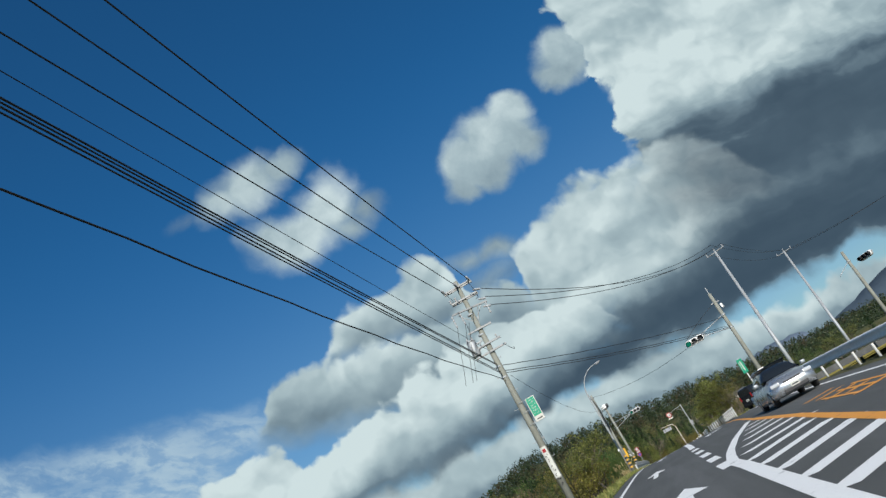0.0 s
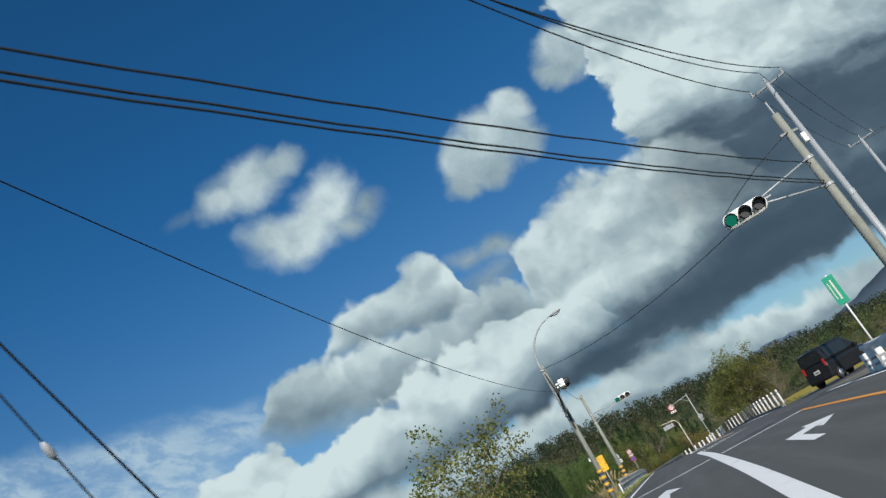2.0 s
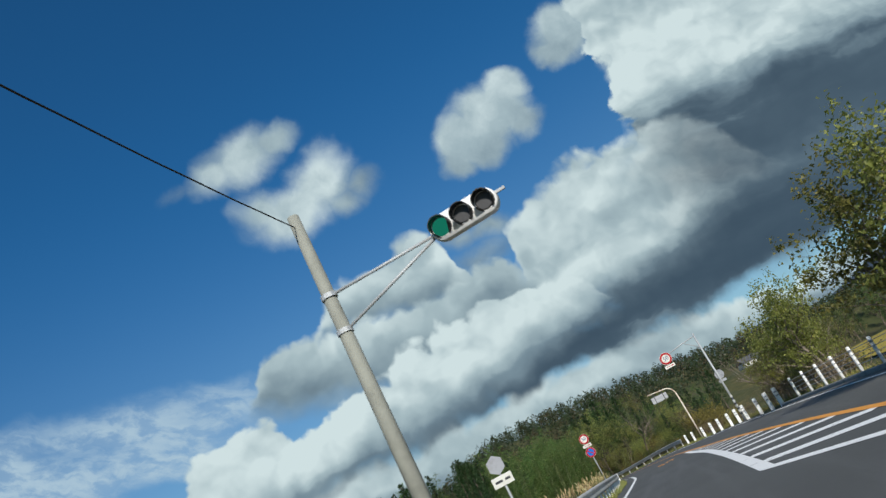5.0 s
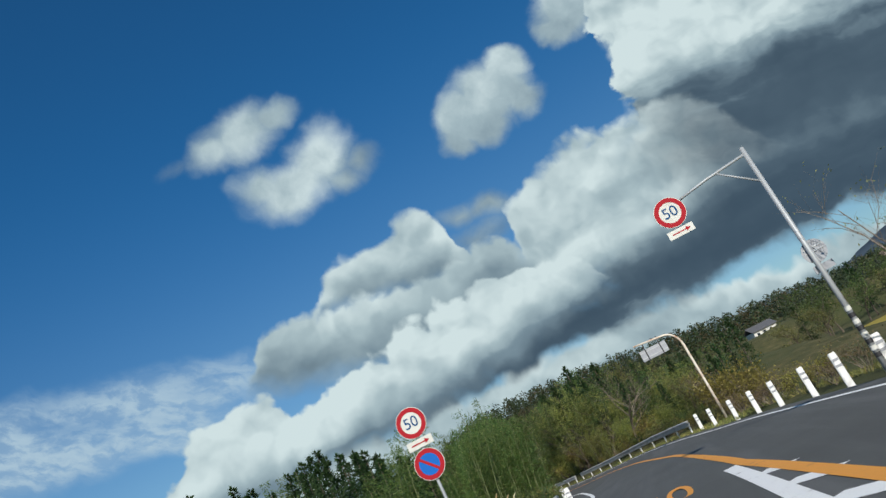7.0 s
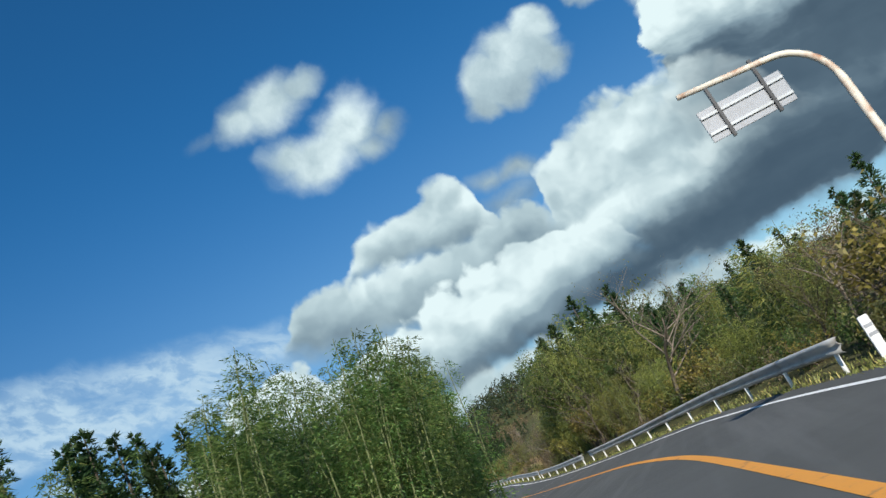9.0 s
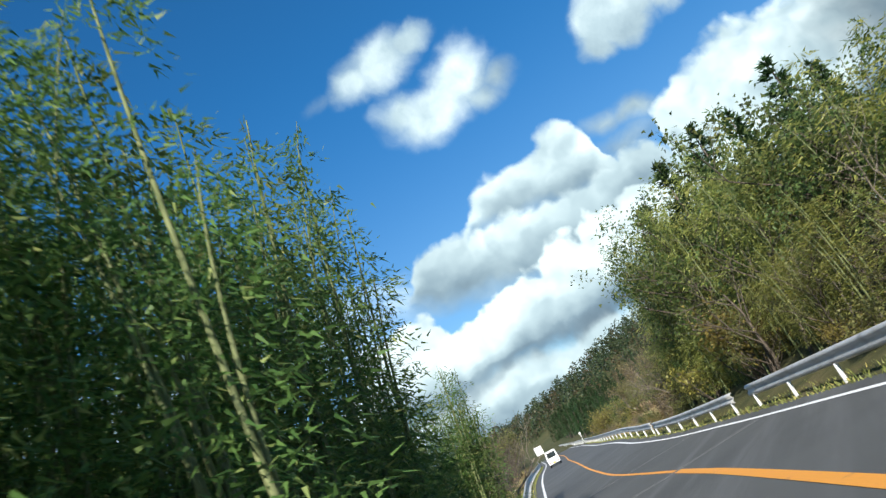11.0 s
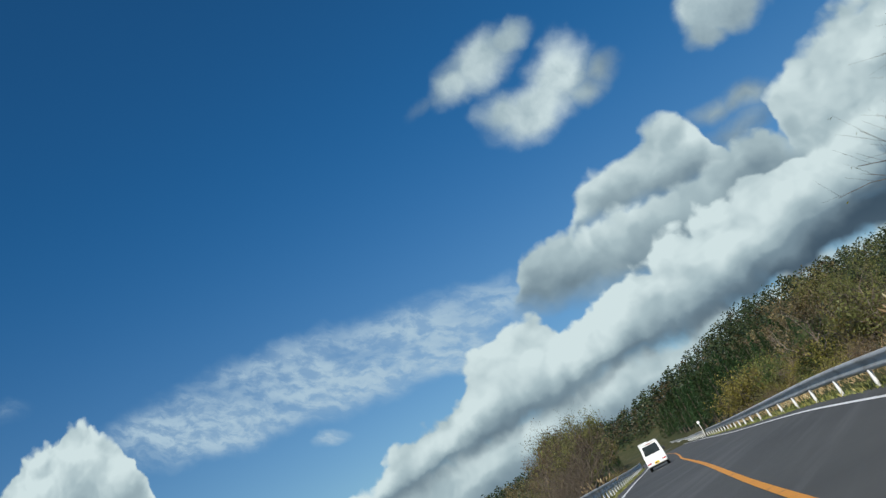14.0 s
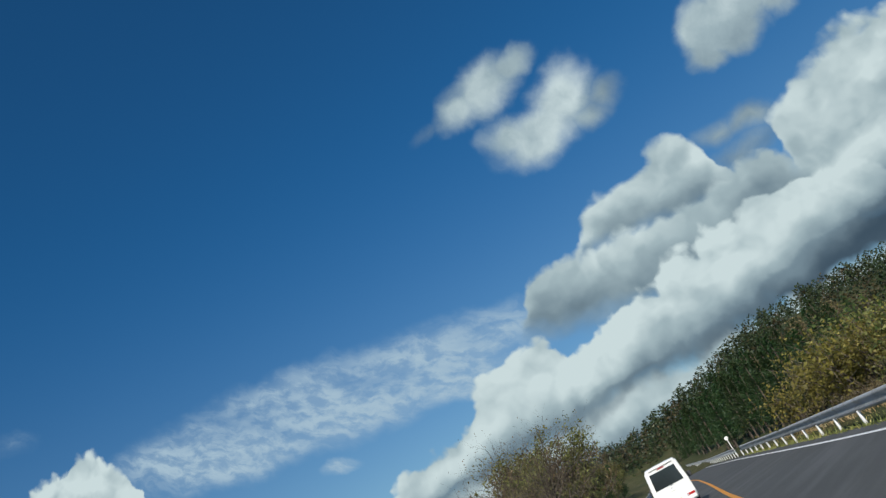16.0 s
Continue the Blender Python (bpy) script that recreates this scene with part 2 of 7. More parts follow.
def tuft(name, below):
    cover, base = mass(TUFTS[name])
    body = W.math("ADD", cover, frayed)
    solid = W.math("MULTIPLY", W.smooth(body, 0.10, 0.78 if name in ("wisp_a", "wisp_b", "haze") else 0.52), W.smooth(cover, 0.02, 0.22))
    tone = W.math("MULTIPLY_ADD", tuft_light, 0.75, base)
    return W.mix(W.math("MULTIPLY", solid, 0.95), below, W.ramp(tone, TINTS))


ripple = W.noise(stretched(ruffled, (26.0, 52.0, 1.0), 12), 1.0, 4.0, 0.6)[0]
streaks = W.noise(stretched(ruffled, (5.0, 17.0, 1.0), -8), 1.0, 4.0, 0.55)[0]
grain = W.math("MULTIPLY", W.math("MULTIPLY_ADD", W.smooth(ripple, 0.36, 0.62), 0.55, 0.45), W.math("MULTIPLY_ADD", W.smooth(streaks, 0.3, 0.62), 0.55, 0.45))
veil = W.math("MULTIPLY", W.smooth(W.math("MULTIPLY", mass(TUFTS["veil"])[0], 2.0), 0.16, 0.5), grain)
height = W.vec("DOT_PRODUCT", way, (0, 0, 1))
tint = W.mix(W.smooth(height, 0.02, 0.56), (0.72, 0.90, 0.98), (0.205, 0.79, 1.14))
blue = W.mix(1.0, sky.outputs[0], tint, "MULTIPLY")
final = W.mix(veil, scaled(blue, 0.074), (0.37, 0.51, 0.62))
for name in ("wisp_a", "wisp_b", "puff", "tuft", "haze"):
    final = tuft(name, final)
for name in DECKS:
    final = deck(name, final)
bg = W.n("ShaderNodeBackground")
W.link(final, bg.inputs[0])
bg.inputs[1].default_value = 1.0
W.link(bg.outputs[0], W.n("ShaderNodeOutputWorld").inputs[0])


# ---- materials ----
def material(name, build):
    m = bpy.data.materials.new(name)
    m.use_nodes = True
    m.node_tree.nodes.clear()
    N = Nodes(m.node_tree)
    out = N.n("ShaderNodeOutputMaterial")
    N.link(build(N), out.inputs[0])
    return m


def principled(N, colour, rough=0.6, metal=0.0, bump=None, strength=0.3, dist=0.01, spec=0.5):
    p = N.n("ShaderNodeBsdfPrincipled")
    N.put(p.inputs["Base Color"], colour if isinstance(colour, bpy.types.NodeSocket) else (*colour, 1))
    N.put(p.inputs["Roughness"], rough)
    p.inputs["Metallic"].default_value = metal
    p.inputs["Specular IOR Level"].default_value = spec
    if bump is not None:
        b = N.n("ShaderNodeBump")
        b.inputs["Strength"].default_value, b.inputs["Distance"].default_value = strength, dist
        N.link(bump, b.inputs["Height"])
        N.link(b.outputs[0], p.inputs["Normal"])
    return p.outputs[0]


def worn(name, base, dirt, rough=0.55, metal=0.0, scale=3.0, amount=0.5, fine=60.0, spec=0.5):
    """A painted or bare surface with stains at one scale and grain at another."""

    def build(N):
        co = N.n("ShaderNodeTexCoord").outputs["Object"]
        big = N.noise(co, scale, 5.0, 0.6)[0]
        small = N.noise(co, fine, 3.0, 0.6)[0]
        f = N.math("MULTIPLY", N.smooth(big, 0.42, 0.75), amount)
        c = N.mix(f, base, dirt)
        c = N.mix(N.math("MULTIPLY", small, 0.18), c, tuple(v * 0.6 for v in base))
        r = N.math("MULTIPLY_ADD", big, 0.2, rough - 0.1)
        return principled(N, c, r, metal, small, 0.15, 0.004, spec)

    return material(name, build)


def asphalt_look(N):
    co = N.n("ShaderNodeTexCoord").outputs["Object"]
    grain = N.noise(co, 95.0, 3.0, 0.7)[0]
    patch = N.noise(co, 0.22, 5.0, 0.6)[0]
    streak = N.n("ShaderNodeMapping")
    N.link(co, streak.inputs[0])
    streak.inputs[3].default_value = (1.4, 0.06, 1.0)
    track = N.noise(streak.outputs[0], 1.0, 4.0, 0.6)[0]
    c = N.ramp(patch, [(0.3, (0.076, 0.078, 0.074)), (0.7, (0.108, 0.111, 0.105))])
    c = N.mix(N.smooth(track, 0.45, 0.75), c, (0.135, 0.137, 0.134))
    c = N.mix(N.math("MULTIPLY", grain, 0.5), c, (0.042, 0.043, 0.044))
    return principled(N, c, 0.8, 0.0, grain, 0.5, 0.006, 0.4)


def paint_look(base):
    def build(N):
        co = N.n("ShaderNodeTexCoord").outputs["Object"]
        wear = N.noise(co, 2.2, 6.0, 0.72)[0]
        grit = N.noise(co, 40.0, 3.0, 0.7)[0]
        f = N.math("MAXIMUM", N.smooth(wear, 0.58, 0.72), N.math("MULTIPLY", N.smooth(grit, 0.55, 0.75), 0.45))
        c = N.mix(N.math("MULTIPLY", f, 0.8), base, (0.08, 0.08, 0.08))
        return principled(N, c, 0.65, 0.0, grit, 0.3, 0.003)

    return build


def soil_look(N):
    co = N.n("ShaderNodeTexCoord").outputs["Object"]
    big = N.noise(co, 0.05, 5.0, 0.6)[0]
    mid = N.noise(co, 0.7, 5.0, 0.65)[0]
    small = N.noise(co, 14.0, 4.0, 0.7)[0]
    c = N.ramp(mid, [(0.3, (0.045, 0.055, 0.020)), (0.5, (0.10, 0.095, 0.035)), (0.7, (0.17, 0.135, 0.065))])
    c = N.mix(N.smooth(big, 0.45, 0.6), c, (0.065, 0.080, 0.026))
    c = N.mix(N.math("MULTIPLY", small, 0.6), c, (0.035, 0.035, 0.018))
    return principled(N, c, 0.95, 0.0, small, 0.8, 0.05, 0.2)


def leaf_look(dark, mid, bright, glow=0.55):
    def build(N):
        r = N.n("ShaderNodeNewGeometry").outputs["Random Per Island"]
        o = N.n("ShaderNodeObjectInfo").outputs["Random"]
        c = N.ramp(r, [(0.0, dark), (0.5, mid), (0.85, mid), (1.0, bright)])
        hsv = N.n("ShaderNodeHueSaturation")
        N.link(c, hsv.inputs["Color"])
        N.link(N.math("MULTIPLY_ADD", o, 0.04, 0.48), hsv.inputs["Hue"])
        N.link(N.math("MULTIPLY_ADD", o, 0.4, 0.85), hsv.inputs["Value"])
        s = principled(N, hsv.outputs[0], 0.5, 0.0, None, spec=0.35)
        t = N.n("ShaderNodeBsdfTranslucent")
        N.link(hsv.outputs[0], t.inputs[0])
        m = N.n("ShaderNodeMixShader")
        m.inputs[0].default_value = glow
        N.link(s, m.inputs[1])
        N.link(t.outputs[0], m.inputs[2])
        return m.outputs[0]

    return build


def bark_look(base, dark):
    def build(N):
        co = N.n("ShaderNodeTexCoord").outputs["Object"]
        st = N.n("ShaderNodeMapping")
        N.link(co, st.inputs[0])
        st.inputs[3].default_value = (1, 1, 0.25)
        a = N.noise(st.outputs[0], 22.0, 5.0, 0.7)[0]
        b = N.noise(co, 1.5, 4.0)[0]
        c = N.mix(N.smooth(a, 0.4, 0.65), dark, base)
        c = N.mix(N.math("MULTIPLY", b, 0.4), c, dark)
        return principled(N, c, 0.9, 0.0, a, 0.6, 0.02, 0.2)

    return build


M = {
    "asphalt": material("asphalt", asphalt_look),
    "white_line": material("white_line", paint_look((0.82, 0.82, 0.80))),
    "orange_line": material("orange_line", paint_look((0.72, 0.30, 0.035))),
    "soil": material("soil", soil_look),
    "concrete": worn("concrete", (0.26, 0.265, 0.225), (0.10, 0.10, 0.085), 0.85, 0, 1.6, 0.6, 45),
    "kerb": worn("kerb", (0.30, 0.30, 0.28), (0.13, 0.13, 0.11), 0.9, 0, 2.5, 0.7, 30),
    "galvanised": worn("galvanised", (0.40, 0.42, 0.43), (0.28, 0.28, 0.27), 0.55, 0.25, 2.0, 0.5, 40),
    "rail_steel": worn("rail_steel", (0.52, 0.52, 0.50), (0.24, 0.20, 0.16), 0.5, 0.2, 1.2, 0.7, 30),
    "white_paint": worn("white_paint", (0.78, 0.78, 0.76), (0.45, 0.43, 0.38), 0.5, 0, 5, 0.4, 60),
    "rusty_white": worn("rusty_white", (0.66, 0.60, 0.50), (0.30, 0.10, 0.025), 0.7, 0, 3.0, 1.0, 30),
    "band_grey": worn("band_grey", (0.30, 0.31, 0.33), (0.16, 0.16, 0.16), 0.4, 0, 6, 0.4, 60),
    "weathered_steel": worn("weathered_steel", (0.33, 0.34, 0.34), (0.16, 0.155, 0.15), 0.6, 0.2, 3.0, 0.6, 40),
    "black": worn("black", (0.022, 0.022, 0.024), (0.05, 0.05, 0.05), 0.5, 0, 5, 0.4, 60),
    "cable": worn("cable", (0.018, 0.018, 0.02), (0.04, 0.04, 0.04), 0.6, 0, 3, 0.3, 60),
    "porcelain": worn("porcelain", (0.42, 0.43, 0.44), (0.55, 0.54, 0.5), 0.2, 0, 6, 0.3, 60),
    "sign_red": worn("sign_red", (0.34, 0.014, 0.022), (0.26, 0.03, 0.03), 0.75, 0, 6, 0.3, 60, 0.15),
    "sign_blue": worn("sign_blue", (0.010, 0.115, 0.42), (0.02, 0.10, 0.34), 0.75, 0, 6, 0.3, 60, 0.15),
    "sign_white": worn("sign_white", (0.60, 0.60, 0.55), (0.44, 0.42, 0.34), 0.75, 0, 6, 0.5, 60, 0.15),
    "sign_green": worn("sign_green", (0.012, 0.30, 0.17), (0.02, 0.24, 0.15), 0.4, 0, 6, 0.3, 60),
    "sign_yellow": worn("sign_yellow", (0.80, 0.42, 0.015), (0.62, 0.33, 0.03), 0.45, 0, 6, 0.3, 60),
    "ink": worn("ink", (0.03, 0.03, 0.035), (0.06, 0.06, 0.06), 0.5, 0, 6, 0.3, 60),
    "number_blue": worn("number_blue", (0.012, 0.065, 0.17), (0.02, 0.06, 0.14), 0.75, 0, 6, 0.3, 60, 0.15),
    "van_white": worn("van_white", (0.80, 0.80, 0.77), (0.60, 0.58, 0.53), 0.25, 0, 1.5, 0.35, 80),
    "car_silver": worn("car_silver", (0.42, 0.44, 0.46), (0.34, 0.35, 0.36), 0.28, 0.7, 1.5, 0.3, 120),
    "car_black": worn("car_black", (0.012, 0.012, 0.014), (0.03, 0.03, 0.03), 0.2, 0, 1.5, 0.3, 80),
    "car_glass": worn("car_glass", (0.015, 0.018, 0.02), (0.03, 0.03, 0.03), 0.08, 0, 2, 0.2, 20, 0.8),
    "tyre": worn("tyre", (0.02, 0.02, 0.021), (0.06, 0.055, 0.05), 0.9, 0, 4, 0.5, 60),
    "alloy": worn("alloy", (0.55, 0.56, 0.57), (0.30, 0.30, 0.30), 0.35, 0.8, 6, 0.4, 60),
    "tail_red": worn("tail_red", (0.40, 0.02, 0.02), (0.3, 0.03, 0.03), 0.2, 0, 5, 0.2, 60),
    "plate_yellow": worn("plate_yellow", (0.82, 0.55, 0.02), (0.7, 0.45, 0.04), 0.5, 0, 6, 0.3, 60),
    "clear_lamp": worn("clear_lamp", (0.70, 0.72, 0.74), (0.4, 0.42, 0.45), 0.15, 0.3, 8, 0.4, 60),
    "bark": material("bark", bark_look((0.19, 0.155, 0.12), (0.06, 0.048, 0.036))),
    "pale_bark": material("pale_bark", bark_look((0.34, 0.29, 0.23), (0.13, 0.105, 0.08))),
    "culm": material("culm", bark_look((0.22, 0.24, 0.11), (0.10, 0.12, 0.05))),
    "bamboo_leaf": material("bamboo_leaf", leaf_look((0.056, 0.113, 0.030), (0.133, 0.217, 0.056), (0.377, 0.415, 0.133))),
    "cedar_leaf": material("cedar_leaf", leaf_look((0.017, 0.040, 0.013), (0.038, 0.074, 0.024), (0.075, 0.115, 0.038), 0.35)),
    "green_leaf": material("green_leaf", leaf_look((0.045, 0.076, 0.020), (0.120, 0.165, 0.048), (0.260, 0.275, 0.095))),
    "olive_leaf": material("olive_leaf", leaf_look((0.085, 0.095, 0.030), (0.225, 0.225, 0.072), (0.390, 0.365, 0.140))),
    "yellow_leaf": material("yellow_leaf", leaf_look((0.125, 0.110, 0.028), (0.300, 0.260, 0.062), (0.520, 0.440, 0.130))),
    "sparse_leaf": material("sparse_leaf", leaf_look((0.090, 0.100, 0.026), (0.235, 0.240, 0.060), (0.420, 0.390, 0.120))),
    "bamboo_gold": material("bamboo_gold", leaf_look((0.150, 0.170, 0.042), (0.340, 0.360, 0.092), (0.540, 0.510, 0.170), 0.6)),
    "far_leaf": material("far_leaf", leaf_look((0.014, 0.026, 0.010), (0.034, 0.049, 0.018), (0.070, 0.075, 0.029), 0.2)),
    "far_brown": material("far_brown", leaf_look((0.034, 0.030, 0.015), (0.074, 0.060, 0.028), (0.130, 0.095, 0.045), 0.2)),
    "brown_leaf": material("brown_leaf", leaf_look((0.060, 0.046, 0.025), (0.155, 0.115, 0.056), (0.300, 0.225, 0.110), 0.3)),
    "straw": material("straw", leaf_look((0.290, 0.217, 0.102), (0.493, 0.377, 0.189), (0.620, 0.594, 0.348), 0.3)),
    "grass_blade": material("grass_blade", leaf_look((0.094, 0.122, 0.034), (0.226, 0.235, 0.066), (0.528, 0.415, 0.151), 0.3)),
    "roof_tile": worn("roof_tile", (0.10, 0.10, 0.105), (0.05, 0.05, 0.05), 0.6, 0, 2, 0.5, 30),
    "plaster": worn("plaster", (0.62, 0.60, 0.55), (0.42, 0.40, 0.36), 0.85, 0, 2, 0.5, 30),
    "rice_stubble": worn("rice_stubble", (0.34, 0.27, 0.055), (0.26, 0.21, 0.06), 0.95, 0, 0.4, 0.8, 8, 0.1),
    # mountain slopes: the haze of distance is painted into these blue base colours
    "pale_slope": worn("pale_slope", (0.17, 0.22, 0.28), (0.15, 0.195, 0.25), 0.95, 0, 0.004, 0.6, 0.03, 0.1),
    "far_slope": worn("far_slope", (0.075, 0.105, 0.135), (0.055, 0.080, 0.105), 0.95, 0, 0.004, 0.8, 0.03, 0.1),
}

# green lamp of a signal: the one thing here that shines
def signal_green(N):
    e = N.n("ShaderNodeEmission")
    e.inputs[0].default_value, e.inputs[1].default_value = (0.02, 0.42, 0.27, 1), 0.35
    return e.outputs[0]


M["lamp_green"] = material("lamp_green", signal_green)


# ---- shapes ----
class Geo:
    """Vertices and faces of one mesh, gathered piece by piece."""

    def __init__(self):
        self.v, self.f, self.k = [], [], 0

    def add(self, verts, faces):
        verts = np.asarray(verts, float).reshape(-1, 3)
        self.v.append(verts)
        self.f += [tuple(int(i) + self.k for i in f) for f in faces]
        self.k += len(verts)
        return self

    def box(self, c, s, m=None, bevel=0.0):
        x, y, z = (a / 2 for a in s)
        if bevel <= 0:
            p = [(i * x, j * y, k * z) for k in (-1, 1) for j in (-1, 1) for i in (-1, 1)]
            fs = [(0, 2, 3, 1), (4, 5, 7, 6), (0, 1, 5, 4), (2, 6, 7, 3), (0, 4, 6, 2), (1, 3, 7, 5)]
        else:
            b = min(bevel, x, y, z) * 0.999
            bm = bmesh.new()
            bmesh.ops.create_cube(bm, size=1.0, matrix=Matrix.Diagonal((2 * x, 2 * y, 2 * z, 1)))
            bmesh.ops.bevel(bm, geom=bm.edges[:], offset=b, segments=2, affect="EDGES", profile=0.5)
            bm.verts.index_update()
            p = [v.co[:] for v in bm.verts]
            fs = [[v.index for v in f.verts] for f in bm.faces]
            bm.free()
        p = np.array(p)
        if m is not None:
            p = p @ np.array(m.to_3x3()).T + np.array(m.translation)
        return self.add(p + np.array(c), fs)

    def tube(self, pts, radii, sides=8, caps=True):
        pts = [np.array(p, float) for p in pts]
        if not hasattr(radii, "__len__"):
            radii = [radii] * len(pts)
        n, rings = len(pts), []
        ref = None
        for i in range(n):
            d = pts[min(i + 1, n - 1)] - pts[max(i - 1, 0)]
            d = d / (np.linalg.norm(d) + 1e-9)
            if ref is None:
                ref = np.array((1.0, 0, 0)) if abs(d[0]) < 0.8 else np.array((0, 1.0, 0))
            a = ref - d * (ref @ d)
            a /= np.linalg.norm(a) + 1e-9
            ref = a
            b = np.cross(d, a)
            ang = np.arange(sides) * 2 * math.pi / sides
            rings.append(pts[i] + radii[i] * (np.cos(ang)[:, None] * a + np.sin(ang)[:, None] * b))
        fs = []
        for i in range(n - 1):
            for j in range(sides):
                fs.append((i * sides + j, i * sides + (j + 1) % sides, (i + 1) * sides + (j + 1) % sides, (i + 1) * sides + j))
        if caps:
            fs += [tuple(range(sides - 1, -1, -1)), tuple(range((n - 1) * sides, n * sides))]
        return self.add(np.concatenate(rings), fs)

    def disc(self, c, r, thick, axis="y", sides=28):
        d = {"x": (1, 0, 0), "y": (0, 1, 0), "z": (0, 0, 1)}[axis]
        d = np.array(d, float) * thick / 2
        return self.tube([np.array(c) - d, np.array(c) + d], r, sides)

    def loft(self, sections, closed_ends=True):
        """Closed rings of equal length, one after the other."""
        n = len(sections[0])
        fs = []
        for i in range(len(sections) - 1):
            for j in range(n):
                fs.append((i * n + j, i * n + (j + 1) % n, (i + 1) * n + (j + 1) % n, (i + 1) * n + j))
        if closed_ends:
            fs += [tuple(range(n - 1, -1, -1)), tuple(range((len(sections) - 1) * n, len(sections) * n))]
        return self.add(np.concatenate([np.asarray(s, float) for s in sections]), fs)

    def mesh(self, name, mat, smooth=False):
        me = bpy.data.meshes.new(name)
        me.from_pydata(np.concatenate(self.v).tolist() if self.v else [], [], self.f)
        me.materials.append(mat)
        if smooth:
            me.shade_smooth()
        me.update()
        return me


def part(name, geo, mat, parent=None, label="", smooth=False):
    ob = new(name, geo.mesh(name, mat, smooth))
    if parent is not None:
        ob.parent = parent
    return tagged(ob, label)


def thing(name, label, category, group="", at=(0, 0, 0), turn=0, kind=""):
    ob = new(name)
    ob.matrix_basis = pose(*at, 0, 0, turn)
    return tagged(ob, label, category, group, kind)


def words(name, text, size, mat, parent, m, label=""):
    cu = bpy.data.curves.new(name, "FONT")
    cu.body, cu.size, cu.align_x, cu.align_y, cu.extrude = text, size, "CENTER", "CENTER", 0.003
    cu.materials.append(mat)
    ob = new(name, cu)
    ob.parent, ob.matrix_basis = parent, m
    return tagged(ob, label)


# ---- the road's line: station (along y), x, height ----
KNOTS = [(-320, 0, -4.0), (-150, 0, -2.5), (-20, 0, -0.5), (0, 0, 0), (15, -0.06, 0.41), (30, -0.05, 0.83), (45, 0, 1.19), (60, 0, 1.34), (80, 0.05, 1.34),
         (99, 0.12, 1.31), (111, 0.04, 1.17), (127, -0.35, 0.9), (145, -1.6, 0.53), (163, -4.4, 0.14), (173, -6.85, -0.13), (186, -11.1, -0.54),
         (198.5, -15.7, -0.81), (211, -20.6, -0.87), (223, -25.4, -0.67), (235, -30.1, -0.30), (260, -39.7, -0.12), (280, -47.0, 0.05), (301, -54.9, 0.3), (340, -70.7, 0.84), (400, -96.8, 2.5), (428, -108.9, 3.3), (900, -300, 8.0)]
_k = np.array(KNOTS, float)
ST = np.arange(-320.0, 900.0, 1.0)


def _soft(a, w):
    n = int(4 * w)
    ker = np.exp(-0.5 * (np.arange(-n, n + 1) / w) ** 2)
    ker /= ker.sum()
    return np.convolve(np.concatenate([a[0] + (a[1] - a[0]) * np.arange(-n, 0), a, a[-1] + (a[-1] - a[-2]) * np.arange(1, n + 1)]), ker, "valid")


CX, CZ = _soft(np.interp(ST, _k[:, 0], _k[:, 1]), 3.0), _soft(np.interp(ST, _k[:, 0], _k[:, 2]), 3.0)
TX = np.gradient(CX, ST)
TL = np.sqrt(TX ** 2 + 1)
RISE = np.interp(ST, [-320, 150, 172, 200, 225, 900], [0, 0, 0.045, 0.045, 0.01, 0.0])  # cross fall in the bend


def road_xyz(st, off, h=0.0):
    """A point off metres right of the lane's line at a station."""
    x, tx, tl = np.interp(st, ST, CX), np.interp(st, ST, TX), np.interp(st, ST, TL)
    z = np.interp(st, ST, CZ) + np.interp(st, ST, RISE) * np.clip(off, -4, 8)
    return np.stack(np.broadcast_arrays(x + off / tl, st - off * tx / tl, z + h), -1)


def heading(st):
    return math.degrees(-math.atan(np.interp(st, ST, TX)))


def ease(v, lo, hi):
    k = np.clip((np.asarray(v, float) - lo) / (hi - lo), 0, 1)
    return k * k * (3 - 2 * k)


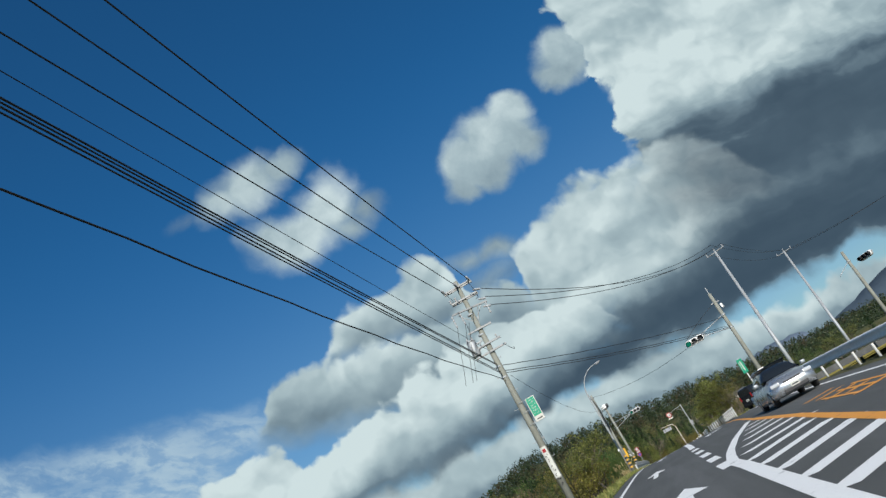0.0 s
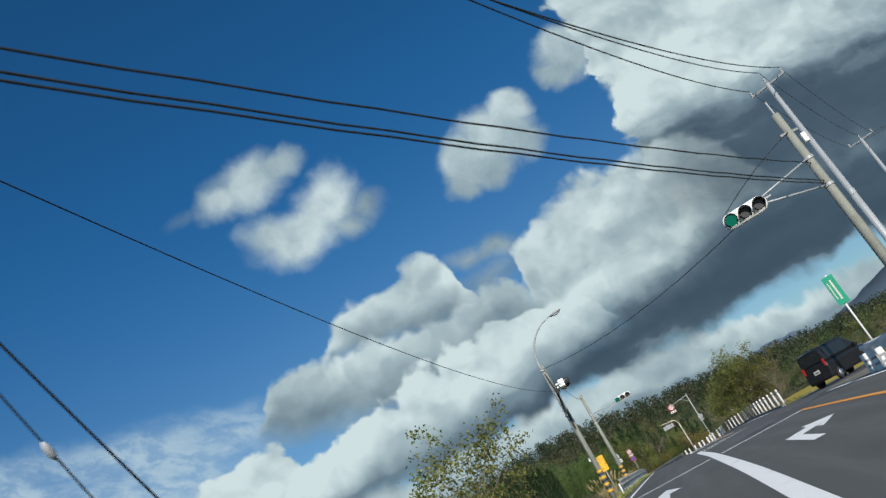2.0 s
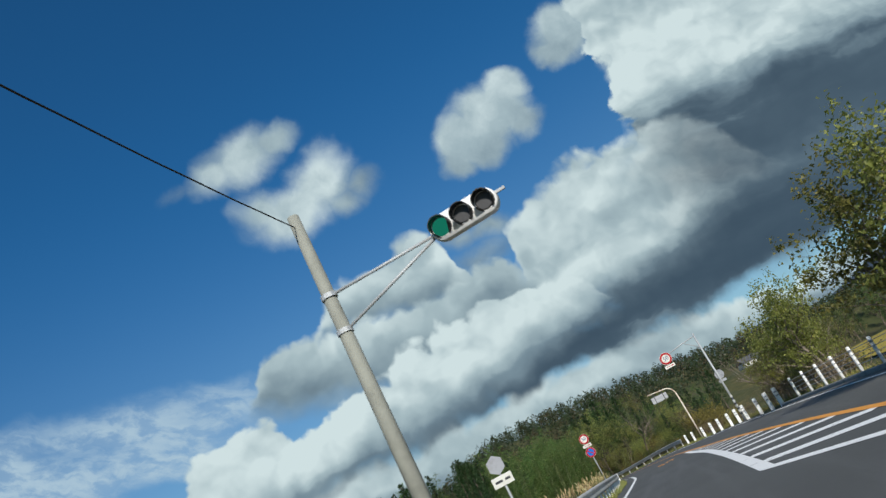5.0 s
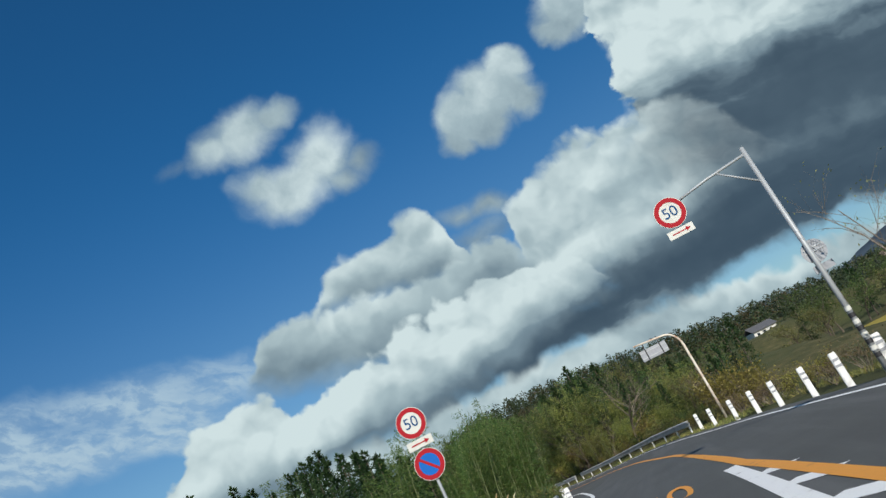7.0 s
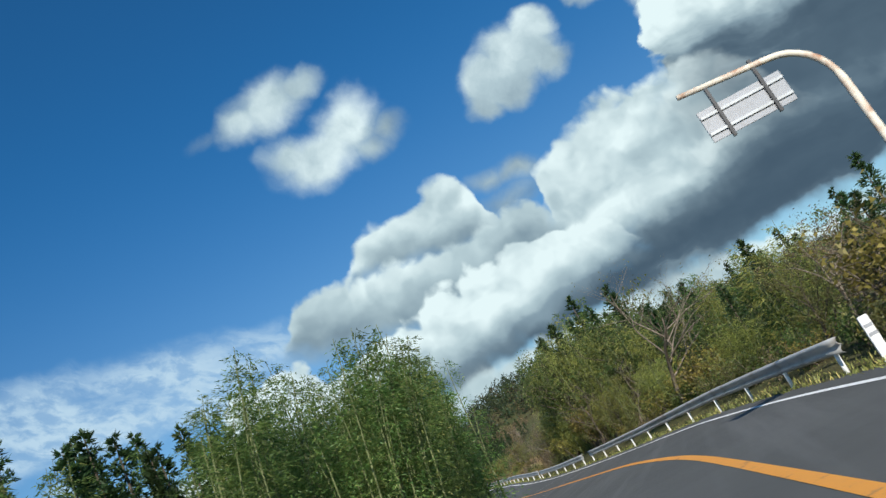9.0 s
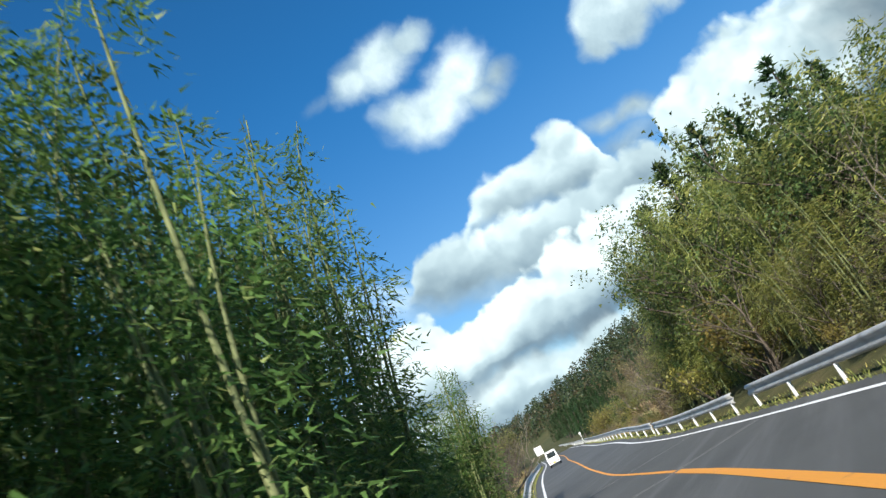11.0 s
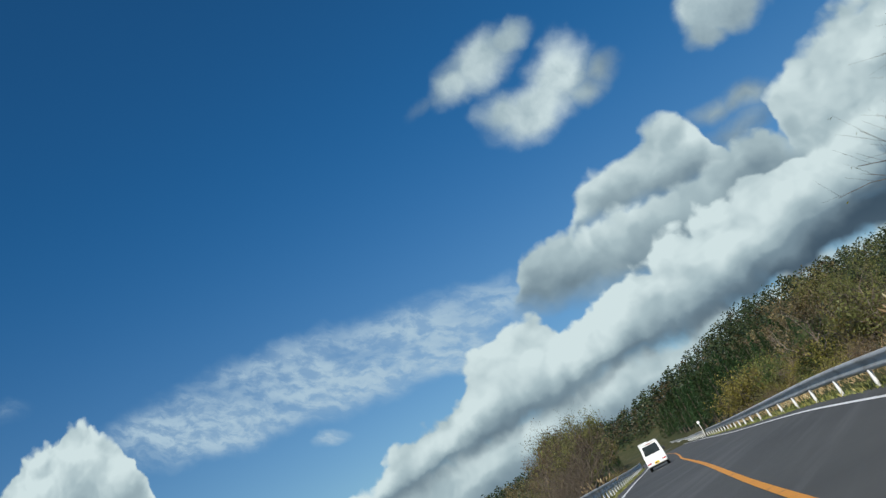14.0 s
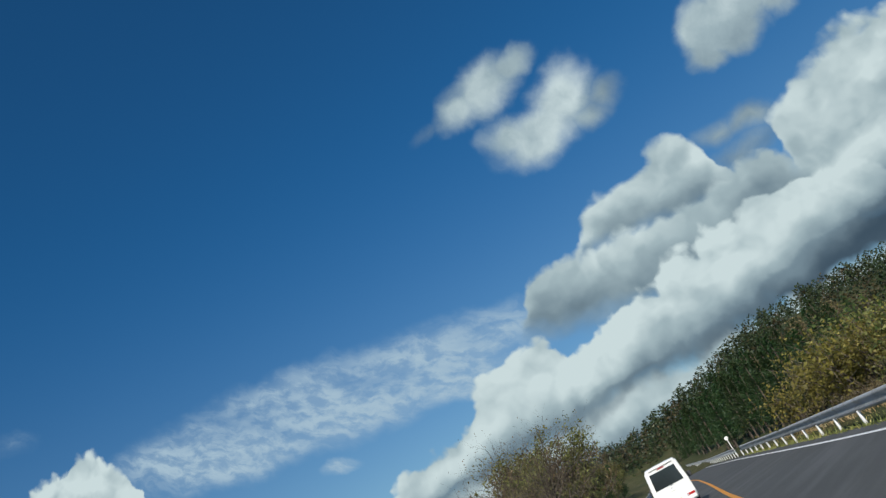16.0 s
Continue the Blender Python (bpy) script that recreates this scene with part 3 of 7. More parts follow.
def terrain(x, y):
    """Height of the ground sheet, with the station and offset of each point."""
    x, y = np.asarray(x, float), np.asarray(y, float)
    st = y.copy()
    for _ in range(6):
        cx, tx = np.interp(st, ST, CX), np.interp(st, ST, TX)
        st = st + 0.8 * ((x - cx) * tx + (y - st)) / (1 + tx * tx)
    cx, tx, tl = np.interp(st, ST, CX), np.interp(st, ST, TX), np.interp(st, ST, TL)
    off = ((x - cx) - tx * (y - st)) / tl
    # far from the road the sheet no longer follows the bend
    aside = x - np.interp(y, ST, CX)
    loose = ease(np.abs(aside), 55, 95)
    st, off = st + (y - st) * loose, off + (aside - off) * loose
    z = np.interp(st, ST, CZ) + np.interp(st, ST, RISE) * np.clip(off, -4, 8)
    left, right = np.clip(-off - 3.4, 0, None), np.clip(off - 6.6, 0, None)
    bank_l = ease(st, 120, 150) * (1 - ease(st, 205, 222))
    drop_l = ease(st, 208, 222) * (1 - ease(st, 262, 280))
    rise_l = ease(st, 265, 285)
    dl = -0.6 * ease(left, 0, 4) * (1 - bank_l) + bank_l * np.minimum(left * 0.22, 3.0) - drop_l * np.minimum(left * 0.45, 7.0) + rise_l * np.minimum(left * 0.3, 3.5)
    cut = ease(st, 158, 190)
    beyond = ease(right, 15, 26) * (1 - ease(st, 224, 250))
    bank_r = np.minimum(right * 0.32, 3.2) + 3 * ease(right, 14, 60)
    dr = -1.1 * ease(right, 0.3, 6) * (1 - cut) + cut * (bank_r * (1 - beyond) + 0.4 * beyond) + beyond * 5.0 * ease(y, 190, 360)
    z = z + np.where(off < 0, dl, dr)
    far = np.hypot(x, y - 120)
    z = z * (1 - ease(far, 350, 700)) + 4 * ease(far, 350, 700)
    crest = np.interp(x, [-900, -420, -250, -165, -107, -60, 0, 120, 250, 500, 1000], [28, 8, 14, 23, 39, 37, 30, 15, 8, 12, 28])
    z = z + crest * ease(y, 470, 690) * (1 - ease(y, 900, 1600))
    return z, st, off


def ground_z(x, y):
    return float(terrain(np.array([x]), np.array([y]))[0][0])


# ---- ground sheet ----
gx = np.unique(np.concatenate([np.linspace(-4500, -300, 12), np.linspace(-300, -80, 20), np.arange(-80, 60, 1.6), np.linspace(60, 400, 26), np.linspace(400, 4500, 12)]))
gy = np.unique(np.concatenate([np.linspace(-4500, -300, 10), np.linspace(-300, -20, 14), np.arange(-20, 340, 2.0), np.linspace(340, 800, 24), np.linspace(800, 4500, 10)]))
XX, YY = np.meshgrid(gx, gy)
ZZ, SS, OO = terrain(XX, YY)
lumps = 0.16 * np.sin(XX * 0.83 + 1.7 * np.sin(YY * 0.37)) * np.sin(YY * 0.71 + 1.3 * np.sin(XX * 0.29))
verge = ease(np.where(OO < 0, -OO - 3.0, OO - 6.0), 0.2, 3.0)
side_road = (XX > 4) & (XX < 80) & (YY > 60) & (YY < 80)
ZZ = ZZ + lumps * verge * np.where(side_road, 0, 1) - np.where((OO > -2.9) & (OO < 6.1), 0.16, 0.03)
ZZ = np.where(side_road & (OO > 5), np.minimum(ZZ, np.interp(YY, ST, CZ) - 0.2), ZZ)
ZZ = ZZ + np.where(OO > 0, 0.15 * ease(OO, 5.15, 5.65) * ease(SS, 150, 165), 0)
sheet = Geo()
nx = len(gx)
quads = [(j * nx + i, j * nx + i + 1, (j + 1) * nx + i + 1, (j + 1) * nx + i) for j in range(len(gy) - 1) for i in range(nx - 1)]
sheet.add(np.stack([XX, YY, ZZ], -1).reshape(-1, 3), quads)
ground = tagged(new("ground", sheet.mesh("ground", M["soil"], True)), "rough verge of dry grass and soil, hills beyond", "ground", kind="structure")


# ---- road ----
def ribbon(a, b, lo, hi, step=1.0, h=0.0, thick=0.0):
    """A draped strip between offsets lo and hi (numbers or functions of the station)."""
    s = np.unique(np.concatenate([np.arange(a, b, step), [b]]))
    fl = lo(s) if callable(lo) else np.full(len(s), float(lo))
    fh = hi(s) if callable(hi) else np.full(len(s), float(hi))
    g = Geo()
    L, R = road_xyz(s, fl, h), road_xyz(s, fh, h)
    n = len(s)
    fs = [(i, i + n, i + n + 1, i + 1) for i in range(n - 1)]
    v = np.concatenate([L, R])
    if thick:
        v = np.concatenate([v, v - [0, 0, thick]])
        m = 2 * n
        fs += [(i, i + 1, i + 1 + m, i + m) for i in range(n - 1)] + [(n + i + 1, n + i, n + i + m, n + i + 1 + m) for i in range(n - 1)]
    return g.add(v, fs)


def right_side(s):
    return np.interp(s, [-320, 0, 25, 45, 60, 70, 100, 118, 140, 900], [6.9, 6.9, 6.9, 6.6, 6.5, 6.6, 6.6, 5.6, 5.5, 5.5])


road = tagged(new("road", ribbon(-320, 880, -2.75, right_side, 1.0, 0.0, 0.3).mesh("road", M["asphalt"])), "grey asphalt country road with worn painted lines", "road", kind="structure")
lane = Geo()
lane_pts = [(x, y) for x in np.linspace(6.5, 90, 40) for y in (65.0, 77.0)]
lane.add([(x, y, np.interp(y, ST, CZ) - 0.006 - 0.004 * (x - 6.5)) for x, y in lane_pts] + [(x, y, np.interp(y, ST, CZ) - 0.5) for x, y in lane_pts],
         [(2 * i, 2 * i + 2, 2 * i + 3, 2 * i + 1) for i in range(39)] + [(2 * i, 80 + 2 * i, 82 + 2 * i, 2 * i + 2) for i in range(39)] + [(2 * i + 1, 2 * i + 3, 83 + 2 * i, 81 + 2 * i) for i in range(39)])
tagged(new("side_road", lane.mesh("side_road", M["asphalt"])), "asphalt side road joining at the junction", "road", kind="structure")


def line(name, pts, width, mat="white_line", label="", h=0.008):
    """A painted line along (station, offset) points, as a part of the road."""
    p = np.array(pts, float)
    out = []
    for a, b in zip(p[:-1], p[1:]):
        n = max(1, int(math.hypot(*(b - a)) / 1.0))
        out += [a + (b - a) * i / n for i in range(n)]
    out = np.array(out + [p[-1]])
    d = np.gradient(out, axis=0)
    d /= np.linalg.norm(d, axis=1)[:, None] + 1e-9
    nrm = np.stack([-d[:, 1], d[:, 0]], 1) * width / 2
    lo, hi = out - nrm, out + nrm
    n = len(out)
    v = np.concatenate([road_xyz(lo[:, 0], lo[:, 1], h), road_xyz(hi[:, 0], hi[:, 1], h)])
    g = Geo().add(v, [(i, i + n, i + n + 1, i + 1) for i in range(n - 1)])
    if mat == "orange_line":
        label = label or "orange centre line"
    return part(name, g, M[mat], road, label)


def patch(name, pts, mat="white_line", h=0.008):
    """A painted flat shape, corners as (station, offset)."""
    p = np.array(pts, float)
    return part(name, Geo().add(road_xyz(p[:, 0], p[:, 1], h), [tuple(range(len(p)))]), M[mat], road)


line("edge_line", [(s, -2.2 + 0.25 * float(ease(s, 120, 200))) for s in range(-120, 430, 6)], 0.16)
line("edge_line", [(-60, 6.0), (20, 6.05), (42, 6.05), (62, 6.0)], 0.16)
line("edge_line", [(80, 6.1), (100, 5.8), (112, 5.3), (125, 4.85), (150, 4.8)] + [(s, 4.75) for s in range(156, 430, 6)], 0.16)
# hatched islands before and behind the junction
line("hatch_border", [(-40, 1.2), (16.5, 1.15), (18.5, 1.1), (20.2, 1.2), (22.5, 1.4), (27, 2.0), (34.5, 3.3)], 0.26)
line("centre_line", [(-40, 2.75), (12, 2.85), (22, 3.3), (34, 3.5)], 0.22, "orange_line")
line("centre_line", [(34, 3.5), (47, 3.95), (57.5, 4.15)], 0.15, "orange_line")
for k in range(25):
    y0 = -18 + 2.05 * k
    lo, hi = (y0, 1.25), (y0 + 1.75, 2.95)
    if y0 > 17:
        lo = (y0 + (y0 - 17) * 0.12, 1.2 + (y0 - 17) * 0.135)
        hi = (min(y0 + 1.6, 34), 3.35)
        if lo[1] > 3.0:
            continue
    line("hatch_stripe", [lo, hi], 0.46, h=0.006)
for y0 in (18.0, 22.0, 26.0, 30.0, 34.0):
    line("lane_dash", [(y0, 0.95), (y0 + 2.0, 0.92)], 0.30)
line("lane_line", [(37.8, 0.93), (60, 1.15), (79, 1.25)], 0.28)
line("stop_line", [(57.5, -1.95), (57.5, 0.9)], 0.42)
line("stop_line", [(57.2, 1.3), (57.2, 4.1)], 0.42)
line("hatch_border", [(79, 1.25), (75.5, 4.0)], 0.25)
line("hatch_border", [(72.5, 1.5), (75.4, 4.0)], 0.28)
for k in range(4):
    f = 0.2 + 0.2 * k
    line("hatch_stripe", [(79 - 6.5 * f, 1.35), (75.5 + 0.1 * k, 4.0 - 2.1 * f)], 0.22, h=0.006)
line("hatch_border", [(91, 1.15), (84.5, 3.9)], 0.25)
line("hatch_border", [(91, 1.15), (108, 1.2), (118, 1.1), (127, 1.15)], 0.26)
line("centre_line", [(84.5, 3.9), (92, 3.4), (100, 2.85), (110, 2.25), (118, 1.75), (127, 1.4), (136, 1.5)], 0.24, "orange_line")
for k in range(14):
    y0 = 92.5 + 2.4 * k
    hi = float(np.interp(y0 - 2, [84.5, 92, 100, 110, 118, 127], [3.9, 3.4, 2.85, 2.25, 1.75, 1.4]))
    if hi > 1.45:
        line("hatch_stripe", [(y0, 1.2), (y0 - (hi - 1.2) * 1.5, hi)], 0.40, h=0.006)
centre_off = lambda s: 1.5 + 0.4 * float(ease(s, 136, 165)) - 0.62 * float(ease(s, 188, 210))
line("centre_line", [(s, centre_off(s)) for s in range(136, 193, 4)] + [(192.6, centre_off(192.6))], 0.21, "orange_line")
line("centre_line", [(193.0, centre_off(193))] + [(s, centre_off(s)) for s in range(196, 430, 4)], 0.14, "orange_line", "thin faded orange centre line")


def straight_arrow(st, off):
    patch("road_arrow", [(st, off - 0.1), (st, off + 0.1), (st + 2.6, off + 0.1), (st + 2.6, off + 0.42), (st + 5.0, off), (st + 2.6, off - 0.42), (st + 2.6, off - 0.1)])


def turn_arrow(st, off):
    patch("road_arrow", [(st, off - 0.12), (st, off + 0.1), (st + 2.4, off + 0.1), (st + 2.7, off + 0.45), (st + 1.9, off + 0.45), (st + 3.4, off + 1.0), (st + 4.6, off + 0.45), (st + 3.8, off + 0.45), (st + 3.3, off - 0.12)])


straight_arrow(29.5, -0.85)
straight_arrow(13.5, -0.1)
straight_arrow(48.0, -0.7)
turn_arrow(44.5, 2.2)
for st, slant in ((192.6, 0.45), (203.0, 0.22)):
    line("road_seam", [(st - 1.5 * slant, -2.0), (st, 1.4), (st + 3.4 * slant, 4.8)], 0.10, "kerb", "pale sealed joint across the asphalt", 0.004)
    line("road_seam", [(st + 0.35 - 1.5 * slant, -2.0), (st + 0.35, 1.4), (st + 0.35 + 3.4 * slant, 4.8)], 0.05, "kerb", "pale sealed joint across the asphalt", 0.004)


words("speed_number", "50", 1.0, M["orange_line"], road, Matrix.Translation(road_xyz(np.array(126.6), np.array(-0.2), 0.006)) @ pose(0, 0, 0, -0.5, 0, heading(126)) @ Matrix.Diagonal((1.15, 4.2, 1.0, 1.0)), "orange painted speed number")
for st, lo, hi in ((19.0, 4.1, 5.1), (20.6, 4.3, 4.9), (22.0, 4.1, 5.1), (23.8, 4.2, 5.0), (25.4, 4.1, 5.1)):
    line("lettering_bar", [(st, lo), (st + 0.5, hi)], 0.34, "orange_line", "orange painted lettering bar", 0.006)
for off in (4.2, 4.65, 5.05):
    line("lettering_bar", [(19.0, off), (23.2, off)], 0.12, "orange_line", "orange painted lettering bar", 0.007)


# ---- roadside rails, posts and kerbs ----
def wave_beam(a, b, off, lo, hi, name, label, mat="rail_steel"):
    """A steel guard rail with a pressed beam on short posts."""
    rail = thing(name, label, "guard rail", "guard rails")
    s = np.arange(a, b + 0.01, 1.0)
    prof = [(-0.02, hi - 0.012), (0.02, hi), (0.07, hi - 0.05), (0.07, hi - 0.11), (0.0, (lo + hi) / 2), (0.07, lo + 0.11), (0.07, lo + 0.05), (0.02, lo)]
    prof = prof + [(x - 0.012, z) for x, z in prof[::-1]]
    at_off = off if callable(off) else (lambda k: off)
    side = -1 if at_off(a) > 0 else 1
    rings = [np.concatenate([road_xyz(np.array([k]), np.array([at_off(k) + side * x]), z) for x, z in prof]) for k in s]
    part("beam", Geo().loft(rings), M[mat], rail, "dull galvanised steel beam" if mat == "rail_steel" else "white painted steel beam", True)
    return rail


def add_posts(rail, stations, off, top, mat="white_paint", w=0.11):
    me = Geo().tube([(0, 0, -0.25), (0, 0, top - 0.02), (0, 0, top)], [w / 2, w / 2, w / 2 - 0.012], 10).mesh("post", M[mat], True)
    for k in stations:
        ob = new("post", me)
        ob.parent = rail
        ob.matrix_basis = Matrix.Translation(road_xyz(np.array(k), np.array(off(k) if callable(off) else off))) @ pose(0, 0, 0, 0, 0, heading(k))


rail = wave_beam(161, 198, 5.75, 0.42, 0.80, "guard_rail", "grey steel guard rail with white posts along the bend")
add_posts(rail, np.arange(161.5, 198, 3.6), 5.72, 0.45)
rail = wave_beam(199.5, 219, 5.6, 0.40, 0.78, "guard_rail", "grey steel guard rail with white posts below a wooded bank")
add_posts(rail, np.arange(200, 219, 3.6), 5.57, 0.45)
rail = wave_beam(219.6, 303, 5.7, 0.40, 0.80, "guard_rail", "grey steel guard rail with white posts beside dry grass")
add_posts(rail, np.arange(220, 303, 3.6), 5.66, 0.45)
rail = wave_beam(307, 420, 5.7, 0.40, 0.80, "guard_rail", "distant grey steel guard rail with white posts")
add_posts(rail, np.arange(307.3, 420, 2.5), 5.66, 0.6)
rail = wave_beam(73, 140, -3.15, 0.40, 0.78, "guard_rail", "weathered grey guard rail along the near verge")
add_posts(rail, np.arange(73, 140, 2.0), -3.2, 0.6)
rail = wave_beam(196, 320, -3.0, 0.40, 0.78, "guard_rail", "grey guard rail with white posts above a slope")
add_posts(rail, np.arange(196.4, 320, 2.2), -2.95, 0.62)
junction_off = lambda k: float(np.interp(k, [24, 45, 57], [8.6, 7.35, 6.65]))
rail = wave_beam(24, 57, junction_off, 0.42, 0.85, "guard_rail", "white-painted guard rail at the junction", "white_paint")
add_posts(rail, np.arange(24, 57.2, 2.5), lambda k: junction_off(k) + 0.05, 0.82)

# the cable fence with stout white posts beside the fields
fence = thing("cable_fence", "white posts carrying four steel cables beside the fields", "fence")
post_me = Geo().tube([(0, 0, -0.3), (0, 0, 0.97), (0, 0, 1.0)], [0.06, 0.06, 0.045], 12).mesh("post", M["white_paint"], True)
band_me = Geo().tube([(0, 0, 0.80), (0, 0, 0.88)], [0.063, 0.063], 12).mesh("band", M["band_grey"], True)
fence_st = np.arange(80, 114.5, 2.3)
for k in fence_st:
    ob = new("post", post_me)
    ob.parent, ob.matrix_basis = fence, Matrix.Translation(road_xyz(np.array(k), right_side(k) + 0.35))
    bd = new("reflector_band", band_me)
    bd.parent = ob
for h in (0.35, 0.52, 0.69, 0.86):
    part("cable", Geo().tube(list(road_xyz(fence_st, right_side(fence_st) + 0.27, h)), 0.012, 6), M["galvanised"], fence)


def delineator(st, off, tall=0.95, lean=0.0):
    ob = thing("delineator_post", "white roadside marker post with grey reflective bands", "marker post", "marker posts", tuple(road_xyz(np.array(st), np.array(off))), heading(st))
    g = Geo()
    ring = lambda z, w: [(-w, 0.02, z), (-w, -0.035, z), (-w * 0.6, -0.06, z), (w * 0.6, -0.06, z), (w, -0.035, z), (w, 0.02, z)]
    g.loft([ring(-0.2, 0.105), ring(tall - 0.04, 0.105), ring(tall, 0.085)])
    part("blade", g, M["white_paint"], ob)
    for z in (tall - 0.22, tall - 0.40):
        part("reflector_band", Geo().box((0, -0.062, z), (0.17, 0.012, 0.075), bevel=0.004), M["band_grey"], ob)
    return ob


for k in np.arange(118, 160.5, 4.2):
    delineator(k, 6.0 + 0.1 * math.sin(k))
for k in (54.6, 55.6, 56.4):
    delineator(k, 6.42, 0.6)
for k in (146.0, 162.0):
    delineator(k, -3.0, 0.8)

# low concrete kerb between the road and the fence
k_line = np.arange(79, 118, 1.0)
kerb = Geo()
kerb.loft([np.concatenate([road_xyz(np.array([s]), right_side(s) + np.array([o]), z) for o, z in ((0.02, -0.2), (0.02, 0.10), (0.05, 0.13), (0.16, 0.13), (0.18, 0.10), (0.18, -0.2))]) for s in k_line])
tagged(new("kerb", kerb.mesh("kerb", M["kerb"])), "weathered concrete kerb", "kerb", kind="structure")


# ---- poles, signals and signs ----
def frame_at(x, y):
    return (x, y, ground_z(x, y) - 0.05)


def cable(name, p, q, sag, r, label, wavy=0.0):
    p, q = np.array(p, float), np.array(q, float)
    pts = []
    for i in range(29):
        f = i / 28
        w = wavy * math.sin(i * 2.1) if 0 < i < 28 else 0
        pts.append(p + (q - p) * f - np.array([0, 0, 4 * sag * f * (1 - f) + w]))
    ob = new(name, Geo().tube(pts, r, 5).mesh(name, M["cable"], True))
    return tagged(ob, label, "cable", "overhead cables")


def insulator(parent, c, d, n=4, r=0.055, length=0.32, name="insulator"):
    """A stack of porcelain sheds from c along d."""
    c, d = np.array(c, float), np.array(d, float) / np.linalg.norm(d)
    pts, rad = [], []
    for i in range(n):
        a = c + d * length * i / n
        b = c + d * length * (i + 0.55) / n
        e = c + d * length * (i + 0.98) / n
        pts += [a, b, e]
        rad += [r * 0.45, r, r * 0.45]
    part(name, Geo().tube(pts, rad, 10), M["porcelain"], parent, "white porcelain insulator")


def crossarm(parent, z, half, turn=0.0, dy=0.0, shift=0.0):
    a = radians(turn)
    m = Matrix.Rotation(a, 4, "Z")
    g = Geo().box((shift * math.cos(a) - dy * math.sin(a), shift * math.sin(a) + dy * math.cos(a), z), (2 * half, 0.075, 0.075), m, 0.008)
    return part("crossarm", g, M["weathered_steel"], parent, "galvanised steel crossarm")


def bands(parent, heights, r):
    for z in heights:
        part("clamp_band", Geo().tube([(0, 0, z - 0.03), (0, 0, z + 0.03)], r, 14), M["galvanised"], parent)


# the corner pole with its transformer
PA = (-4.27, 32.7)
za = ground_z(*PA) - 0.05
pole = thing("utility_pole", "weathered concrete utility pole with crossarms, transformer and green sign", "utility pole", "utility poles", (*PA, za))
H = 11.75 - za
part("shaft", Geo().tube([(0, 0, 0), (0.02, 0, H * 0.5), (0.09, 0, H - 0.02), (0.09, 0, H)], [0.165, 0.135, 0.095, 0.07], 18), M["concrete"], pole, "", True)
for z, half, turn, dy, sh in ((11.45, 0.68, 3, 0.13, 0.0), (11.45, 0.68, 3, -0.13, 0.0), (10.85, 0.62, 6, 0.13, 0.05), (10.85, 0.62, 6, -0.13, 0.05), (10.35, 0.85, 26, -0.14, 0.0),
                             (9.35, 0.55, 8, -0.15, 0.0), (8.62, 0.62, 3, -0.14, 0.0), (8.25, 0.70, 3, -0.16, 0.0)):
    crossarm(pole, z - za, half, turn, dy, sh + 0.06)
for x in (-0.6, 0.02, 0.62):
    insulator(pole, (x + 0.06, -0.15, 11.45 - za), (0.02, -1, 0.06), 4, 0.06, 0.5)
for x, z in ((0.6, 11.05), (0.62, 10.55), (0.66, 10.15)):
    insulator(pole, (x, 0.1, z - za), (0.5, 0.85, 0.02), 4, 0.055, 0.5)
for x in (-0.5, -0.25):
    insulator(pole, (x, -0.1, 10.9 - za), (0, 0, 1), 2, 0.06, 0.2)
for x, y in ((-0.70, -0.45), (-0.35, -0.3), (0.80, 0.22)):
    insulator(pole, (x, y, 10.33 - za), (0, 0, -1), 4, 0.05, 0.55)
for x in (-0.45, 0.55):
    insulator(pole, (x, -0.14, 8.65 - za), (0, 0, 1), 2, 0.045, 0.16)
tr = part("transformer", Geo().tube([(-0.55, -0.12, 8.72 - za - 0.36), (-0.55, -0.12, 8.72 - za - 0.33), (-0.55, -0.12, 8.72 - za + 0.27), (-0.55, -0.12, 8.72 - za + 0.31)], [0.17, 0.19, 0.19, 0.16], 20), M["galvanised"], pole, "pale grey oil transformer can", True)
part("lid", Geo().tube([(-0.55, -0.12, 8.72 - za + 0.31), (-0.55, -0.12, 8.72 - za + 0.36)], [0.20, 0.175], 20), M["galvanised"], tr)
for dx in (-0.1, 0.1):
    part("bushing", Geo().tube([(-0.55 + dx, -0.12, 9.07 - za), (-0.55 + dx, -0.12, 9.13 - za), (-0.55 + dx, -0.12, 9.25 - za)], [0.03, 0.05, 0.02], 8), M["porcelain"], tr)
part("bracket", Geo().box((-0.28, -0.12, 8.6 - za), (0.4, 0.06, 0.06), None, 0.006).box((-0.28, -0.12, 8.85 - za), (0.4, 0.06, 0.06), None, 0.006), M["galvanised"], pole)
part("brace", Geo().tube([(-0.45, -0.14, 8.3 - za), (-0.1, -0.14, 8.95 - za)], 0.018, 6).tube([(0.5, -0.2, 10.3 - za), (0.12, -0.05, 9.5 - za)], 0.018, 6), M["galvanised"], pole)
bands(pole, [7.55 - za, 7.05 - za, 9.1 - za, 10.1 - za], 0.152)
for i in range(9):
    z = 2.6 + i * 0.75
    part("climbing_step", Geo().tube([(0, 0, z), ((-1) ** i * 0.28, -0.03, z), ((-1) ** i * 0.28, -0.03, z + 0.04)], 0.011, 6), M["galvanised"], pole)
